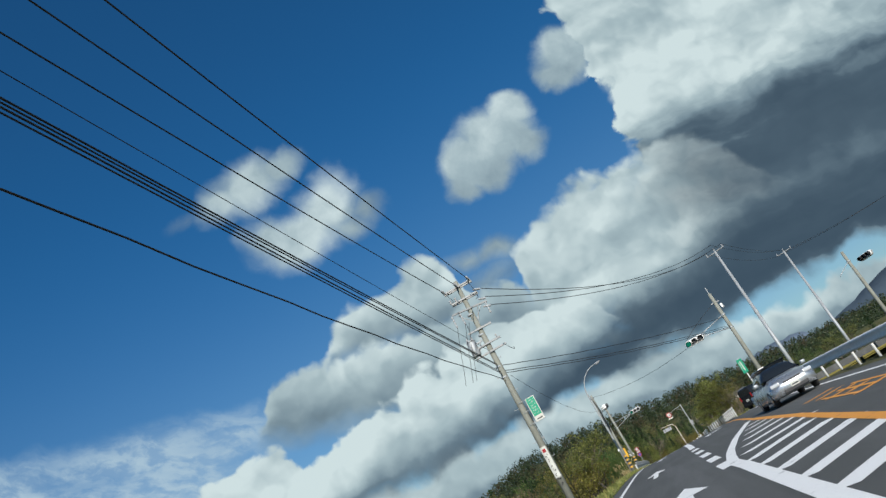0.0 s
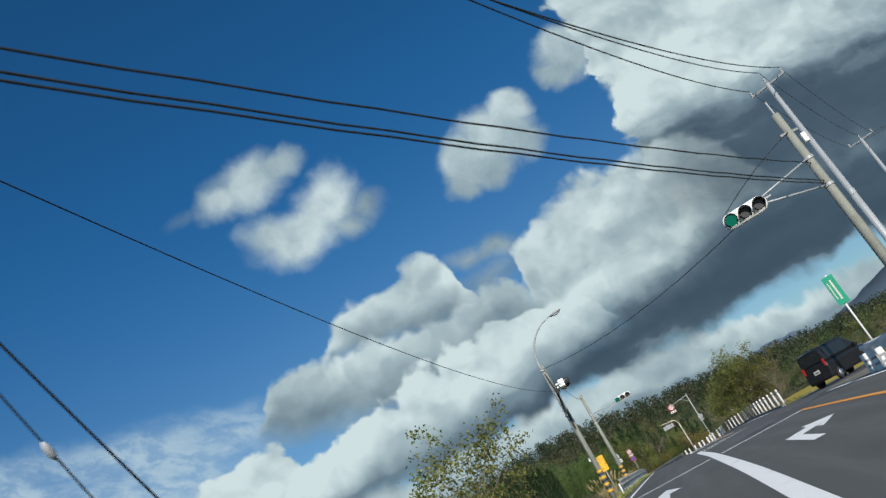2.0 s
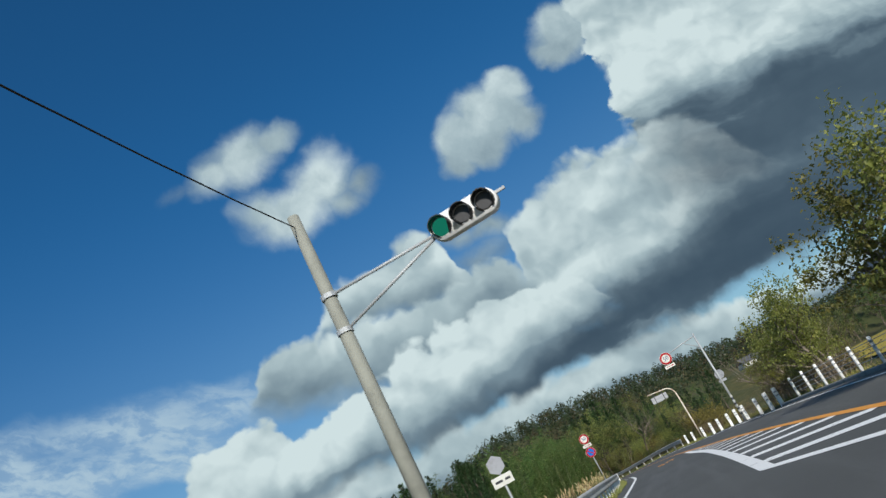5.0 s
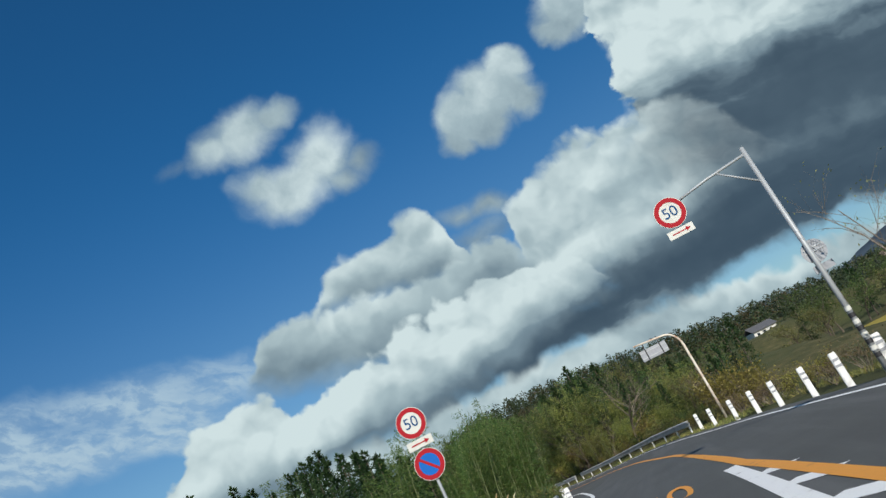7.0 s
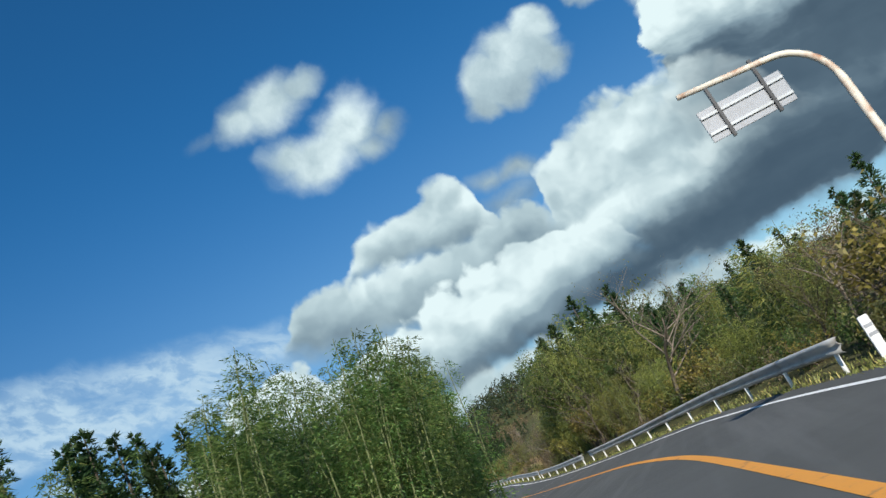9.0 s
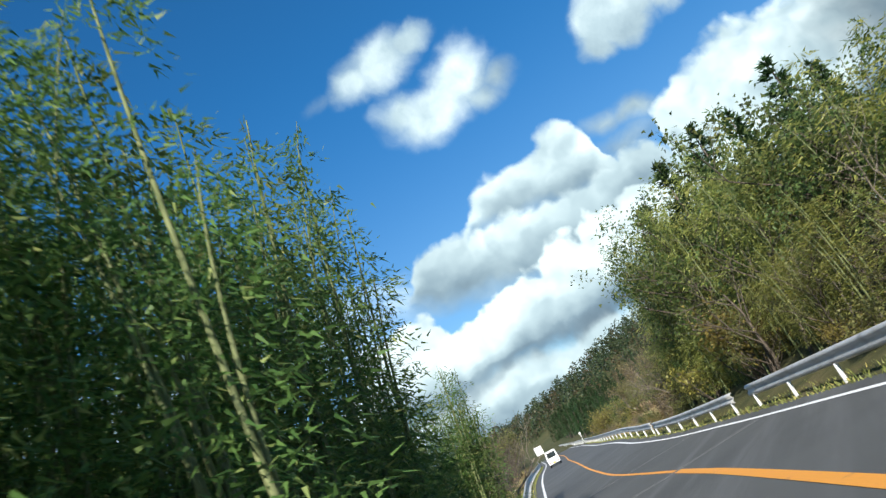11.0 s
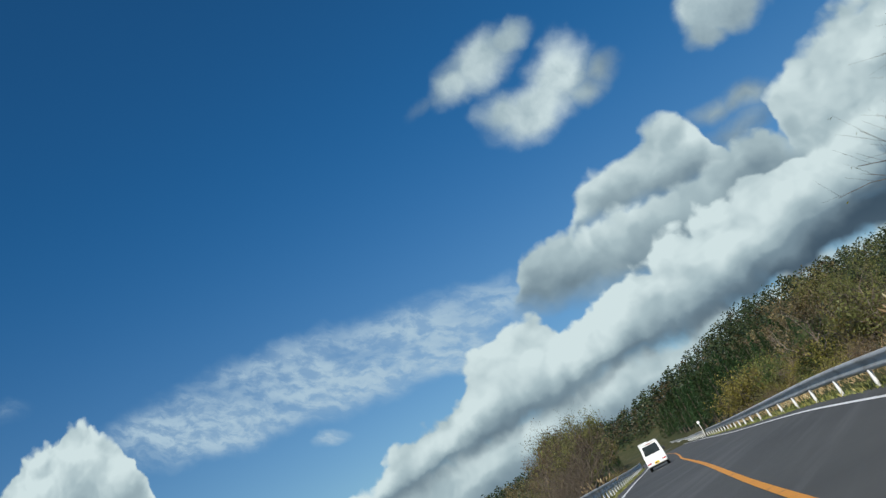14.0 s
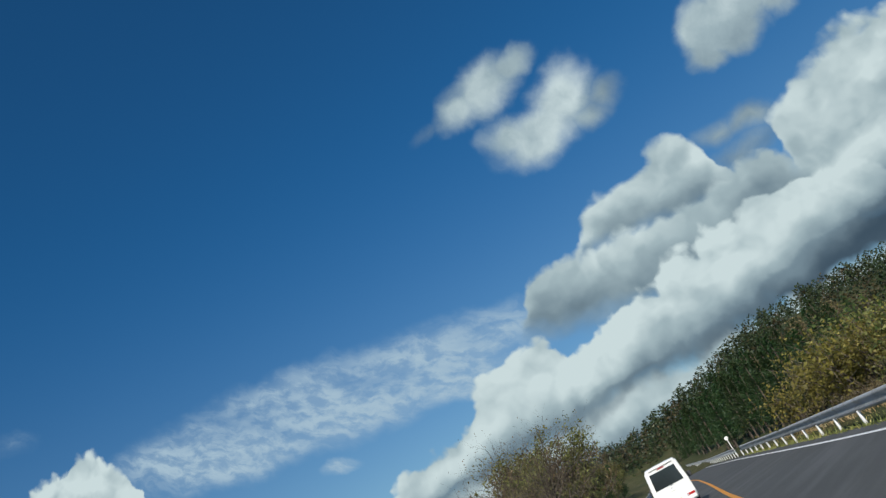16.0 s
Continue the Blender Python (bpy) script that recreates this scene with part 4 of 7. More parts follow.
for name, p, q in (("jumper_wire", (0.6, -0.1, 11.4), (0.55, 0.05, 10.6)), ("jumper_wire", (-0.5, -0.3, 11.4), (-0.45, -0.1, 10.95)), ("jumper_wire", (-0.4, -0.3, 10.3), (-0.5, -0.12, 9.2)), ("jumper_wire", (0.65, -0.2, 8.3), (0.95, 0.1, 8.0))):
    p, q = np.array(p) - [0, 0, za], np.array(q) - [0, 0, za]
    part(name, Geo().tube([p, p * 0.65 + q * 0.35 + [0.12, -0.05, -0.25], q * 0.7 + p * 0.3 + [0.1, 0, -0.2], q], 0.012, 5), M["cable"], pole)
for x, y, reach in ((-0.70, -0.45, -0.62), (-0.35, -0.3, -0.66), (-0.20, -0.2, -0.66)):
    part("drop_wire", Geo().tube([(x, y, 9.78 - za), (x + reach * 0.5, y - 0.1, 8.9 - za), (x + reach, y - 0.2, 7.9 - za), (x + reach * 1.25, y - 0.3, 7.4 - za)], 0.009, 5), M["cable"], pole, "thin black drop wire")
for z, half in ((11.45, 0.66), (10.85, 0.6)):
    for x in (-half * 0.75, half * 0.8):
        part("arm_tie", Geo().box((x + 0.06, 0, z - za), (0.05, 0.34, 0.05), None, 0.006), M["galvanised"], pole)
part("crossarm_brace", Geo().tube([(-0.5, -0.14, 10.32 - za), (0.0, -0.12, 9.75 - za)], 0.016, 6).tube([(0.6, 0.14, 10.32 - za), (0.1, 0.05, 9.75 - za)], 0.016, 6), M["galvanised"], pole)
# green hanging sign on the pole
gs = part("green_sign", Geo().box((0.50, -0.2, 5.30 - za), (0.40, 0.045, 1.02), None, 0.008), M["sign_white"], pole, "green and white hanging shop sign")
part("green_face", Geo().box((0.50, -0.226, 5.40 - za), (0.34, 0.008, 0.76), None, 0.002), M["sign_green"], gs)
random.seed(4)
bars = Geo()
for i in range(6):
    z = 5.70 - za - i * 0.115
    for j in range(3):
        bars.box((0.42 + 0.08 * j + random.uniform(-0.02, 0.02), -0.233, z + random.uniform(-0.02, 0.02)), (random.uniform(0.03, 0.09), 0.005, 0.018), Matrix.Rotation(random.uniform(-0.6, 0.6), 4, "Y"))
part("lettering_bars", bars, M["sign_white"], gs)
part("dark_bars", Geo().box((0.44, -0.226, 4.88 - za), (0.10, 0.006, 0.04)).box((0.57, -0.226, 4.88 - za), (0.12, 0.006, 0.05)), M["ink"], gs)
for z in (5.8, 5.35, 4.82):
    part("sign_bracket", Geo().tube([(0.0, -0.17, z - za), (0.14, -0.2, z - za), (0.32, -0.2, z - za)], 0.012, 6), M["galvanised"], pole)
# tall plate wrapped on the pole
ps = Geo()
arc = [(-0.185 * math.sin(a), -0.185 * math.cos(a)) for a in np.linspace(-0.75, 0.75, 9)]
ps.loft([[(x, y, z) for x, y in arc] + [(x * 0.97, y * 0.97, z) for x, y in arc[::-1]] for z in (1.75, 3.85 - za)])
pl = part("pole_plate", ps, M["sign_white"], pole, "white advertising plate with dark lettering")
marks = Geo()
for i in range(7):
    z = 3.45 - za - i * 0.2
    for j in range(3):
        marks.box((random.uniform(-0.05, 0.05), -0.19, z + random.uniform(-0.05, 0.05)), (random.uniform(0.03, 0.1), 0.006, 0.02), Matrix.Rotation(random.uniform(-1.2, 1.2), 4, "Y"))
part("lettering_bars", marks, M["ink"], pl)
part("red_badge", Geo().box((0, -0.188, 3.68 - za), (0.13, 0.008, 0.14), None, 0.003), M["sign_red"], pl)
part("guy_wire", Geo().tube([(0.05, 0.1, 7.5 - za), (-0.6, 7.9, 0.6 - za)], 0.014, 5), M["cable"], pole)
guy = part("guy_wire", Geo().tube([(0.05, 0.1, 7.45 - za), (-0.33, 5.8, 0.6 - za)], 0.010, 5), M["cable"], pole)
part("guy_insulator", Geo().tube([(-0.11, 2.58, 4.45 - za), (-0.115, 2.61, 4.41 - za), (-0.12, 2.67, 4.34 - za), (-0.123, 2.70, 4.30 - za)], [0.012, 0.034, 0.034, 0.012], 10), M["porcelain"], guy, "white egg-shaped guy insulator", True)

PB0 = (-4.6, -8.0)
zb = ground_z(*PB0)
back = thing("utility_pole", "concrete utility pole with one crossarm behind the camera", "utility pole", "utility poles", (*PB0, zb - 0.05))
part("shaft", Geo().tube([(0, 0, 0), (0, 0, 11.6 - zb)], [0.165, 0.095], 18), M["concrete"], back, "", True)
crossarm(back, 11.2 - zb, 0.75)
for i, (x, xb) in enumerate(((-0.6, -5.75), (0.02, -4.95), (0.62, -4.1))):
    cable("overhead_cable", (PA[0] + x + 0.06, PA[1] - 0.65, 11.47), (xb, -8.0, 11.3), 0.25, 0.017, "black high-voltage cable along the road")
for z, zq, sag, r, w in ((8.3, 8.5, 0.06, 0.008, 0), (7.66, 8.16, 0.12, 0.016, 0.004), (7.6, 8.08, 0.13, 0.014, 0), (7.28, 8.06, 0.08, 0.016, 0.003), (7.2, 7.98, 0.1, 0.014, 0), (6.95, 6.72, 0.42, 0.015, 0.02)):
    cable("overhead_cable", (PA[0], PA[1] - 0.2, z), (-4.3, -8.0, zq), sag, r, "black telephone cable along the road", w)


def steel_mast(x, y, top, label):
    z0 = ground_z(x, y) - 0.05
    ob = thing("steel_mast", label, "utility pole", "utility poles", (x, y, z0))
    h = top - z0
    part("shaft", Geo().tube([(0, 0, 0), (0, 0, h * 0.55), (0, 0, h * 0.55), (0, 0, h)], [0.15, 0.125, 0.115, 0.085], 16), M["galvanised"], ob, "", True)
    crossarm(ob, h - 0.08, 0.75, -30)
    for t in (-0.7, 0.0, 0.7):
        insulator(ob, (t * math.cos(radians(30)), -t * math.sin(radians(30)), h - 0.06 + (0.1 if t == 0 else 0)), (0, 0, 1), 2, 0.055, 0.2)
    part("joint_sleeve", Geo().tube([(0, 0, h * 0.55 - 0.1), (0, 0, h * 0.55 + 0.1)], 0.14, 16), M["galvanised"], ob)
    return ob


steel_mast(10.5, 60.39, 12.25, "tall galvanised steel utility mast with a crossarm")
steel_mast(18.7, 77.66, 12.15, "galvanised steel utility mast across the junction")
for t in (-0.7, 0.0, 0.7):
    dx, dy = t * 0.87, -t * 0.5
    cable("overhead_cable", (PA[0] + 0.9, PA[1] + 0.55, 11.05 - 0.42 * (t + 0.7) / 0.7), (10.5 + dx, 60.39 + dy, 12.45 + (0.35 if t == 0 else 0)), 1.0, 0.017, "black high-voltage cable over the junction")
    cable("overhead_cable", (10.5 + dx, 60.39 + dy, 12.45 + (0.35 if t == 0 else 0)), (18.7 + dx, 77.66 + dy, 12.05 + (0.35 if t == 0 else 0)), 0.5, 0.010, "black high-voltage cable over the junction")
    cable("overhead_cable", (18.7 + dx, 77.66 + dy, 12.05), (36 + dx, 70 + dy, 12.0), 0.6, 0.010, "black high-voltage cable over the fields")


def signal_head(x, y, z, turn, label, lit=True, tilt=0.0):
    """Three lamps in a row in a white housing, green at the left seen from the front."""
    ob = thing("traffic_signal", label, "traffic signal", "traffic signals")
    ob.matrix_basis = pose(x, y, z, tilt, 0, turn)
    g = Geo()
    ring = []
    for d, s in ((0.16, 0.86), (0.12, 1.0), (-0.06, 1.0), (-0.09, 0.96)):
        pts = []
        for a in np.linspace(0, 2 * math.pi, 28, endpoint=False):
            cx = 0.40 if math.cos(a) > 0 else -0.40
            pts.append(((cx + 0.215 * s * math.cos(a)), d, 0.215 * s * math.sin(a)))
        ring.append(pts)
    part("housing", g.loft(ring), M["white_paint"], ob, "white rounded signal housing", True)
    for i, cx in enumerate((-0.40, 0.0, 0.40)):
        lens = part("lens", Geo().tube([(cx, -0.088, 0), (cx, -0.115, 0)], [0.15, 0.135], 22), M["lamp_green"] if (i == 0 and lit) else M["black"], ob, "lit green lamp" if (i == 0 and lit) else "dark lamp lens")
        hood = Geo()
        secs = []
        for d, r, span in ((-0.085, 0.178, 2.75), (-0.30, 0.172, 1.75)):
            arc = np.linspace(-span, span, 15)
            secs.append([(cx + r * math.sin(a), d, r * math.cos(a)) for a in arc] + [(cx + (r - 0.01) * math.sin(a), d, (r - 0.01) * math.cos(a)) for a in arc[::-1]])
        part("hood", hood.loft(secs), M["black"], lens)
    part("mount", Geo().box((0.68, 0.02, 0.05), (0.2, 0.05, 0.05), None, 0.008), M["galvanised"], ob)
    return ob


def signal_pole(x, y, top, label, arms, striped=False, lean=0.0, r=0.155, mat="concrete"):
    z0 = ground_z(x, y) - 0.05
    ob = thing("signal_pole", label, "signal pole", "signal poles", (x, y, z0))
    h = top - z0
    part("shaft", Geo().tube([(0, 0, 0), (lean * 0.5, 0, h * 0.5), (lean, 0, h)], [r, r * 0.85, r * 0.68], 18), M[mat], ob, "", True)
    for p, q in arms:
        p, q = np.array(p) - [x, y, z0], np.array(q) - [x, y, z0]
        part("arm", Geo().tube([p, p * 0.5 + q * 0.5, q], 0.028, 8), M["galvanised"], ob, "galvanised steel arm", True)
        part("clamp_band", Geo().tube([(lean * p[2] / h, 0, p[2] - 0.04), (lean * p[2] / h, 0, p[2] + 0.04)], r * 0.95, 14), M["galvanised"], ob)
    if striped:
        for i in range(7):
            part("stripe", Geo().tube([(0, 0, 0.55 + i * 0.16), (0, 0, 0.55 + i * 0.16 + (0.09))], r + 0.004, 18), M["sign_yellow"] if i % 2 == 0 else M["black"], ob, "yellow warning stripe" if i % 2 == 0 else "black warning stripe")
    return ob


bs = signal_pole(7.25, 52.0, 8.55, "concrete signal pole with a white control box", (((7.2, 51.95, 7.0), (5.3, 51.0, 6.5)), ((7.2, 51.95, 6.1), (5.3, 51.0, 6.35))))
z_bs = ground_z(7.25, 52.0) - 0.05
part("control_box", Geo().box((0, -0.2, 1.45), (0.42, 0.24, 0.95), None, 0.02), M["white_paint"], bs, "white steel control box")
part("small_lamp", Geo().box((0.25, -0.05, 7.55 - z_bs), (0.14, 0.14, 0.3), None, 0.03), M["white_paint"], bs)
part("top_rod", Geo().tube([(0, 0, 8.5 - z_bs), (0, 0, 9.0 - z_bs)], 0.03, 8), M["galvanised"], bs)
crossarm(bs, 7.9 - z_bs, 0.3, 20)
signal_head(4.78, 50.9, 6.35, -8, "white horizontal traffic signal showing green", True, 4)
for z in (8.2, 7.6, 7.5):
    cable("overhead_cable", (PA[0], PA[1], z - 0.25 if z < 8 else 7.6), (7.25, 52.0, z - 1.35), 0.25, 0.015, "black telephone cable over the junction", 0.01)
cable("overhead_cable", (4.3, 50.9, 6.55), (7.2, 51.9, 7.9), -0.1, 0.014, "black signal cable along the arm")
cable("overhead_cable", (5.0, 50.9, 6.3), (-3.35, 68.2, 8.2), 0.45, 0.012, "black signal cable over the junction", 0.006)

fp = signal_pole(17.9, 60.9, 7.7, "concrete signal pole across the side road", (((17.9, 60.9, 6.9), (16.6, 60.2, 6.2)),))
signal_head(18.9, 60.3, 6.6, -60, "white traffic signal facing the side road", False)

pd = signal_pole(-3.3, 68.1, 8.35, "weathered concrete signal pole with striped foot", (((-3.2, 68.0, 6.85), (-2.86, 65.45, 6.86)), ((-3.2, 68.0, 6.62), (-2.86, 65.45, 6.72))), True, 0.05, 0.135)
z_pd = ground_z(-3.3, 68.1) - 0.05
bands(pd, [8.1 - z_pd, 6.0 - z_pd, 5.7 - z_pd], 0.15)
for i in range(6):
    part("climbing_step", Geo().tube([(0, 0, 4.2 + i * 0.45 - 1), ((-1) ** i * 0.25, -0.04, 4.2 + i * 0.45 - 1)], 0.011, 6), M["galvanised"], pd)
part("cable_sleeve", Geo().tube([(0.02, -0.14, 7.9 - z_pd), (0.1, -0.2, 7.0 - z_pd), (0.03, -0.17, 5.0 - z_pd)], [0.02, 0.05, 0.04], 8), M["black"], pd)
side_head = signal_head(-2.62, 66.2, 6.84, 92, "white traffic signal with dark hoods turned to the side road", False, 5)
for z in (6.86, 6.72):
    part("arm_cap", Geo().tube([(-2.86 + 3.3, 65.45 - 68.1, z - z_pd), (-2.858 + 3.3, 65.41 - 68.1, z - z_pd)], [0.042, 0.040], 14), M["white_paint"], pd, "white pipe end cap")
part("end_plate", Geo().box((-0.63, 0.04, 0.0), (0.014, 0.26, 0.30), None, 0.004), M["white_paint"], side_head, "white bolted end plate")
part("end_bracket", Geo().box((-0.66, 0.17, 0.0), (0.02, 0.20, 0.07), Matrix.Rotation(0.25, 4, "X"), 0.006), M["galvanised"], side_head, "grey hinged bracket")
for dz in (-0.08, 0.08):
    part("bolt", Geo().tube([(-0.637, 0.02, dz), (-0.655, 0.02, dz)], 0.014, 8), M["galvanised"], side_head)
part("cable_loop", Geo().tube([(-0.25, 0.22, -0.02), (-0.24, 0.26, -0.20), (-0.18, 0.28, -0.28), (-0.10, 0.27, -0.20), (-0.08, 0.22, -0.04)], 0.012, 6), M["black"], side_head, "black looped cable")
part("fuse_box", Geo().box((0.68, 0.05, -0.02), (0.13, 0.10, 0.22), None, 0.015), M["white_paint"], side_head)
cable("overhead_cable", (-3.3, 68.1, 7.0), (-4.0, 32.7, 7.0), 0.75, 0.008, "thin black cable to the corner pole")
cable("overhead_cable", (-3.0, 68.1, 7.3), (-3.55, 88.4, 8.2), 0.35, 0.012, "black signal cable between two poles", 0.004)

pe = signal_pole(-3.54, 88.42, 8.42, "slim concrete signal pole with striped foot", (((-3.5, 88.4, 6.85), (-1.55, 88.4, 6.85)), ((-3.5, 88.4, 6.2), (-1.55, 88.4, 6.8))), True, 0.0, 0.15)
signal_head(-0.95, 88.35, 6.88, -4, "white horizontal traffic signal showing green", True, 4)

# street lamp with a curved arm
zl = ground_z(-3.6, 71.2) - 0.05
lamp = thing("street_lamp", "tall galvanised street lamp with a curved arm", "street lamp", at=(-3.6, 71.2, zl))
curve = [(0, 0, 0), (0, 0, 4), (0, 0, 8.9 - zl)] + [(2.0 * (1 - math.cos(a)), -0.15 * math.sin(a), 8.9 - zl + 2.0 * math.sin(a)) for a in np.linspace(0.15, 1.45, 12)]
part("pole", Geo().tube(curve, [0.09, 0.08, 0.06] + [0.05 - 0.0015 * i for i in range(12)], 14), M["galvanised"], lamp, "", True)
e = np.array(curve[-1])
hd = Geo()
hd.loft([[(e[0] + d, w * math.cos(a), e[2] + 0.02 + d * 0.08 + h * math.sin(a) * (0.6 if math.sin(a) > 0 else 1)) for a in np.linspace(0, 2 * math.pi, 16, endpoint=False)]
         for d, w, h in ((0.0, 0.05, 0.05), (0.08, 0.11, 0.08), (0.35, 0.155, 0.11), (0.6, 0.12, 0.08), (0.7, 0.03, 0.02))])
part("lamp_head", hd, M["band_grey"], lamp, "grey cobra-head luminaire", True)
part("diffuser", Geo().loft([[(e[0] + d, w * math.cos(a), e[2] - 0.05 + d * 0.08 - 0.06 * k * max(0, -math.sin(a)) - 0.02) for a in np.linspace(0, 2 * math.pi, 14, endpoint=False)] for d, w, k in ((0.15, 0.06, 0.3), (0.35, 0.12, 1), (0.56, 0.06, 0.4))]), M["clear_lamp"], lamp, "", True)
part("bracket", Geo().box((0.05, -0.05, 6.9 - zl), (0.3, 0.05, 0.05), None, 0.008), M["galvanised"], lamp)
part("access_box", Geo().box((-0.08, -0.08, 2.6 - zl + 1), (0.14, 0.1, 0.2), None, 0.01), M["white_paint"], lamp)


def post_sign(x, y, label, tall, r=0.032):
    z0 = ground_z(x, y) - 0.05
    ob = thing("road_sign", label, "road sign", "road signs", (x, y, z0), heading(y))
    part("post", Geo().tube([(0, 0, 0), (0, 0, tall - z0), (0, 0, tall - z0 + 0.01)], [r, r, r * 0.6], 12), M["galvanised"], ob, "pale steel post", True)
    return ob, z0


def round_sign(parent, c, r, kind):
    x, y, z = c
    disc = part("disc", Geo().disc((x, y, z), r, 0.02), M["sign_white"], parent, "speed limit disc" if kind == "limit" else "no-parking disc")
    rim = Geo()
    k = 40
    rows = []
    for rr, yy in ((r * 0.68, y - 0.013), (r * 0.68, y - 0.016), (r * 0.965, y - 0.016), (r * 0.965, y - 0.013)):
        rows.append([(x + rr * math.cos(a), yy, z + rr * math.sin(a)) for a in np.linspace(0, 2 * math.pi, k, endpoint=False)])
    rim.loft(rows + [rows[0]], False)
    part("red_rim", rim, M["sign_red"], disc, "red rim")
    if kind == "limit":
        words("numeral", "50", r * 0.98, M["number_blue"], disc, pose(x, y - 0.016, z, 90, 0, 0), "dark blue numeral 50")
    else:
        part("blue_field", Geo().disc((x, y - 0.011, z), r * 0.70, 0.006), M["sign_blue"], disc, "blue field")
        part("slash", Geo().box((x, y - 0.0165, z), (r * 1.5, 0.006, r * 0.17), Matrix.Rotation(radians(45), 4, "Y")), M["sign_red"], disc, "red diagonal slash")
    return disc


def arrow_plate(parent, c, w, h):
    x, y, z = c
    pl = part("arrow_plate", Geo().box((x, y, z), (w, 0.018, h), None, 0.004), M["sign_white"], parent, "white plate with a red arrow")
    g = Geo()
    g.box((x - w * 0.06, y - 0.012, z), (w * 0.55, 0.006, h * 0.14))
    a = w * 0.2
    g.add([(x + a, y - 0.015, z + h * 0.3), (x + a, y - 0.015, z - h * 0.3), (x + a + w * 0.18, y - 0.015, z), (x + a, y - 0.010, z + h * 0.3), (x + a, y - 0.010, z - h * 0.3), (x + a + w * 0.18, y - 0.010, z)],
          [(0, 1, 2), (5, 4, 3), (0, 3, 4, 1), (1, 4, 5, 2), (2, 5, 3, 0)])
    part("arrow", g, M["sign_red"], pl)


# yellow speed warning
ys, z0 = post_sign(-3.56, 75.0, "yellow speed warning board on a slim post", 3.5)
bd = part("board", Geo().box((0, -0.05, 3.25 - z0), (0.46, 0.02, 0.86), None, 0.006), M["sign_yellow"], ys, "yellow board with black lettering")
for i, ch in enumerate("スピード"):
    words("letter", "|" if ch == "ー" else ch, 0.20, M["ink"], bd, pose(-0.09, -0.063, 3.56 - z0 - i * 0.20, 90, 0, 0), "black letter")
lb = Geo()
for i in range(6):
    lb.box((0.12 + random.uniform(-0.03, 0.03), -0.062, 3.55 - z0 - i * 0.12), (random.uniform(0.06, 0.14), 0.004, 0.022))
part("lettering_bars", lb, M["ink"], bd)

# route marker and its plate
rm, z0 = post_sign(-3.93, 96.7, "blue-green route marker above a white plate", 3.95)
hexa = [(0.24 * math.sin(a) * (1 if abs(math.cos(a)) < 0.99 else 1), 0.25 * math.cos(a)) for a in np.linspace(0, 2 * math.pi, 6, endpoint=False)]
part("shield", Geo().loft([[(x, -0.06, 3.72 - z0 + z) for x, z in hexa], [(x, -0.04, 3.72 - z0 + z) for x, z in hexa]]), M["band_grey"], rm, "faded hexagonal route shield")
pt = part("plate", Geo().box((0, -0.05, 3.32 - z0), (0.55, 0.02, 0.26), None, 0.004), M["sign_white"], rm, "white plate with dark marks")
part("lettering_bars", Geo().box((-0.1, -0.064, 3.32 - z0), (0.2, 0.005, 0.06)).box((0.14, -0.064, 3.32 - z0), (0.14, 0.005, 0.06)), M["ink"], pt)

# speed limit and no parking
np_s, z0 = post_sign(-4.07, 125.5, "speed limit and no-parking discs with an arrow plate on one post", 4.4)
round_sign(np_s, (0, -0.055, 4.24 - z0), 0.3, "limit")
arrow_plate(np_s, (0, -0.055, 3.83 - z0), 0.52, 0.17)
round_sign(np_s, (0, -0.055, 3.41 - z0), 0.3, "parking")

# speed limit on an arm over the far lane
z0 = ground_z(5.08, 130.8) - 0.05
arm = thing("overhead_sign", "speed limit disc on a galvanised arm with a striped foot", "road sign", "road signs", (5.08, 130.8, z0), heading(130))
part("pole", Geo().tube([(0, 0, 0), (0, 0, 7.1 - z0)], [0.075, 0.06], 14), M["galvanised"], arm, "", True)
part("arm", Geo().tube([(0, 0, 6.92 - z0), (-1.15, 0, 6.80 - z0), (-2.2, 0, 6.62 - z0)], 0.035, 10), M["galvanised"], arm, "", True)
part("strut", Geo().tube([(0, 0, 6.1 - z0), (-0.85, 0, 6.8 - z0)], 0.025, 8), M["galvanised"], arm, "", True)
round_sign(arm, (-2.33, -0.06, 6.47 - z0), 0.40, "limit")
arrow_plate(arm, (-2.33, -0.06, 5.93 - z0), 0.68, 0.21)
part("sign_rear", Geo().disc((0.12, 0.08, 4.05 - z0), 0.30, 0.02).box((0.12, 0.085, 3.62 - z0), (0.5, 0.02, 0.18)), M["band_grey"], arm, "grey backs of signs for the other lane")
part("sign_stay", Geo().box((0.12, 0.062, 4.05 - z0), (0.5, 0.02, 0.03)).box((0.12, 0.062, 4.15 - z0), (0.5, 0.02, 0.03)), M["galvanised"], arm)
for i in range(8):
    part("stripe", Geo().tube([(0, 0, 0.5 + i * 0.17), (0, 0, 0.5 + i * 0.17 + 0.11)], 0.08, 14), M["sign_white"] if i % 2 else M["black"], arm, "white band" if i % 2 else "black band")

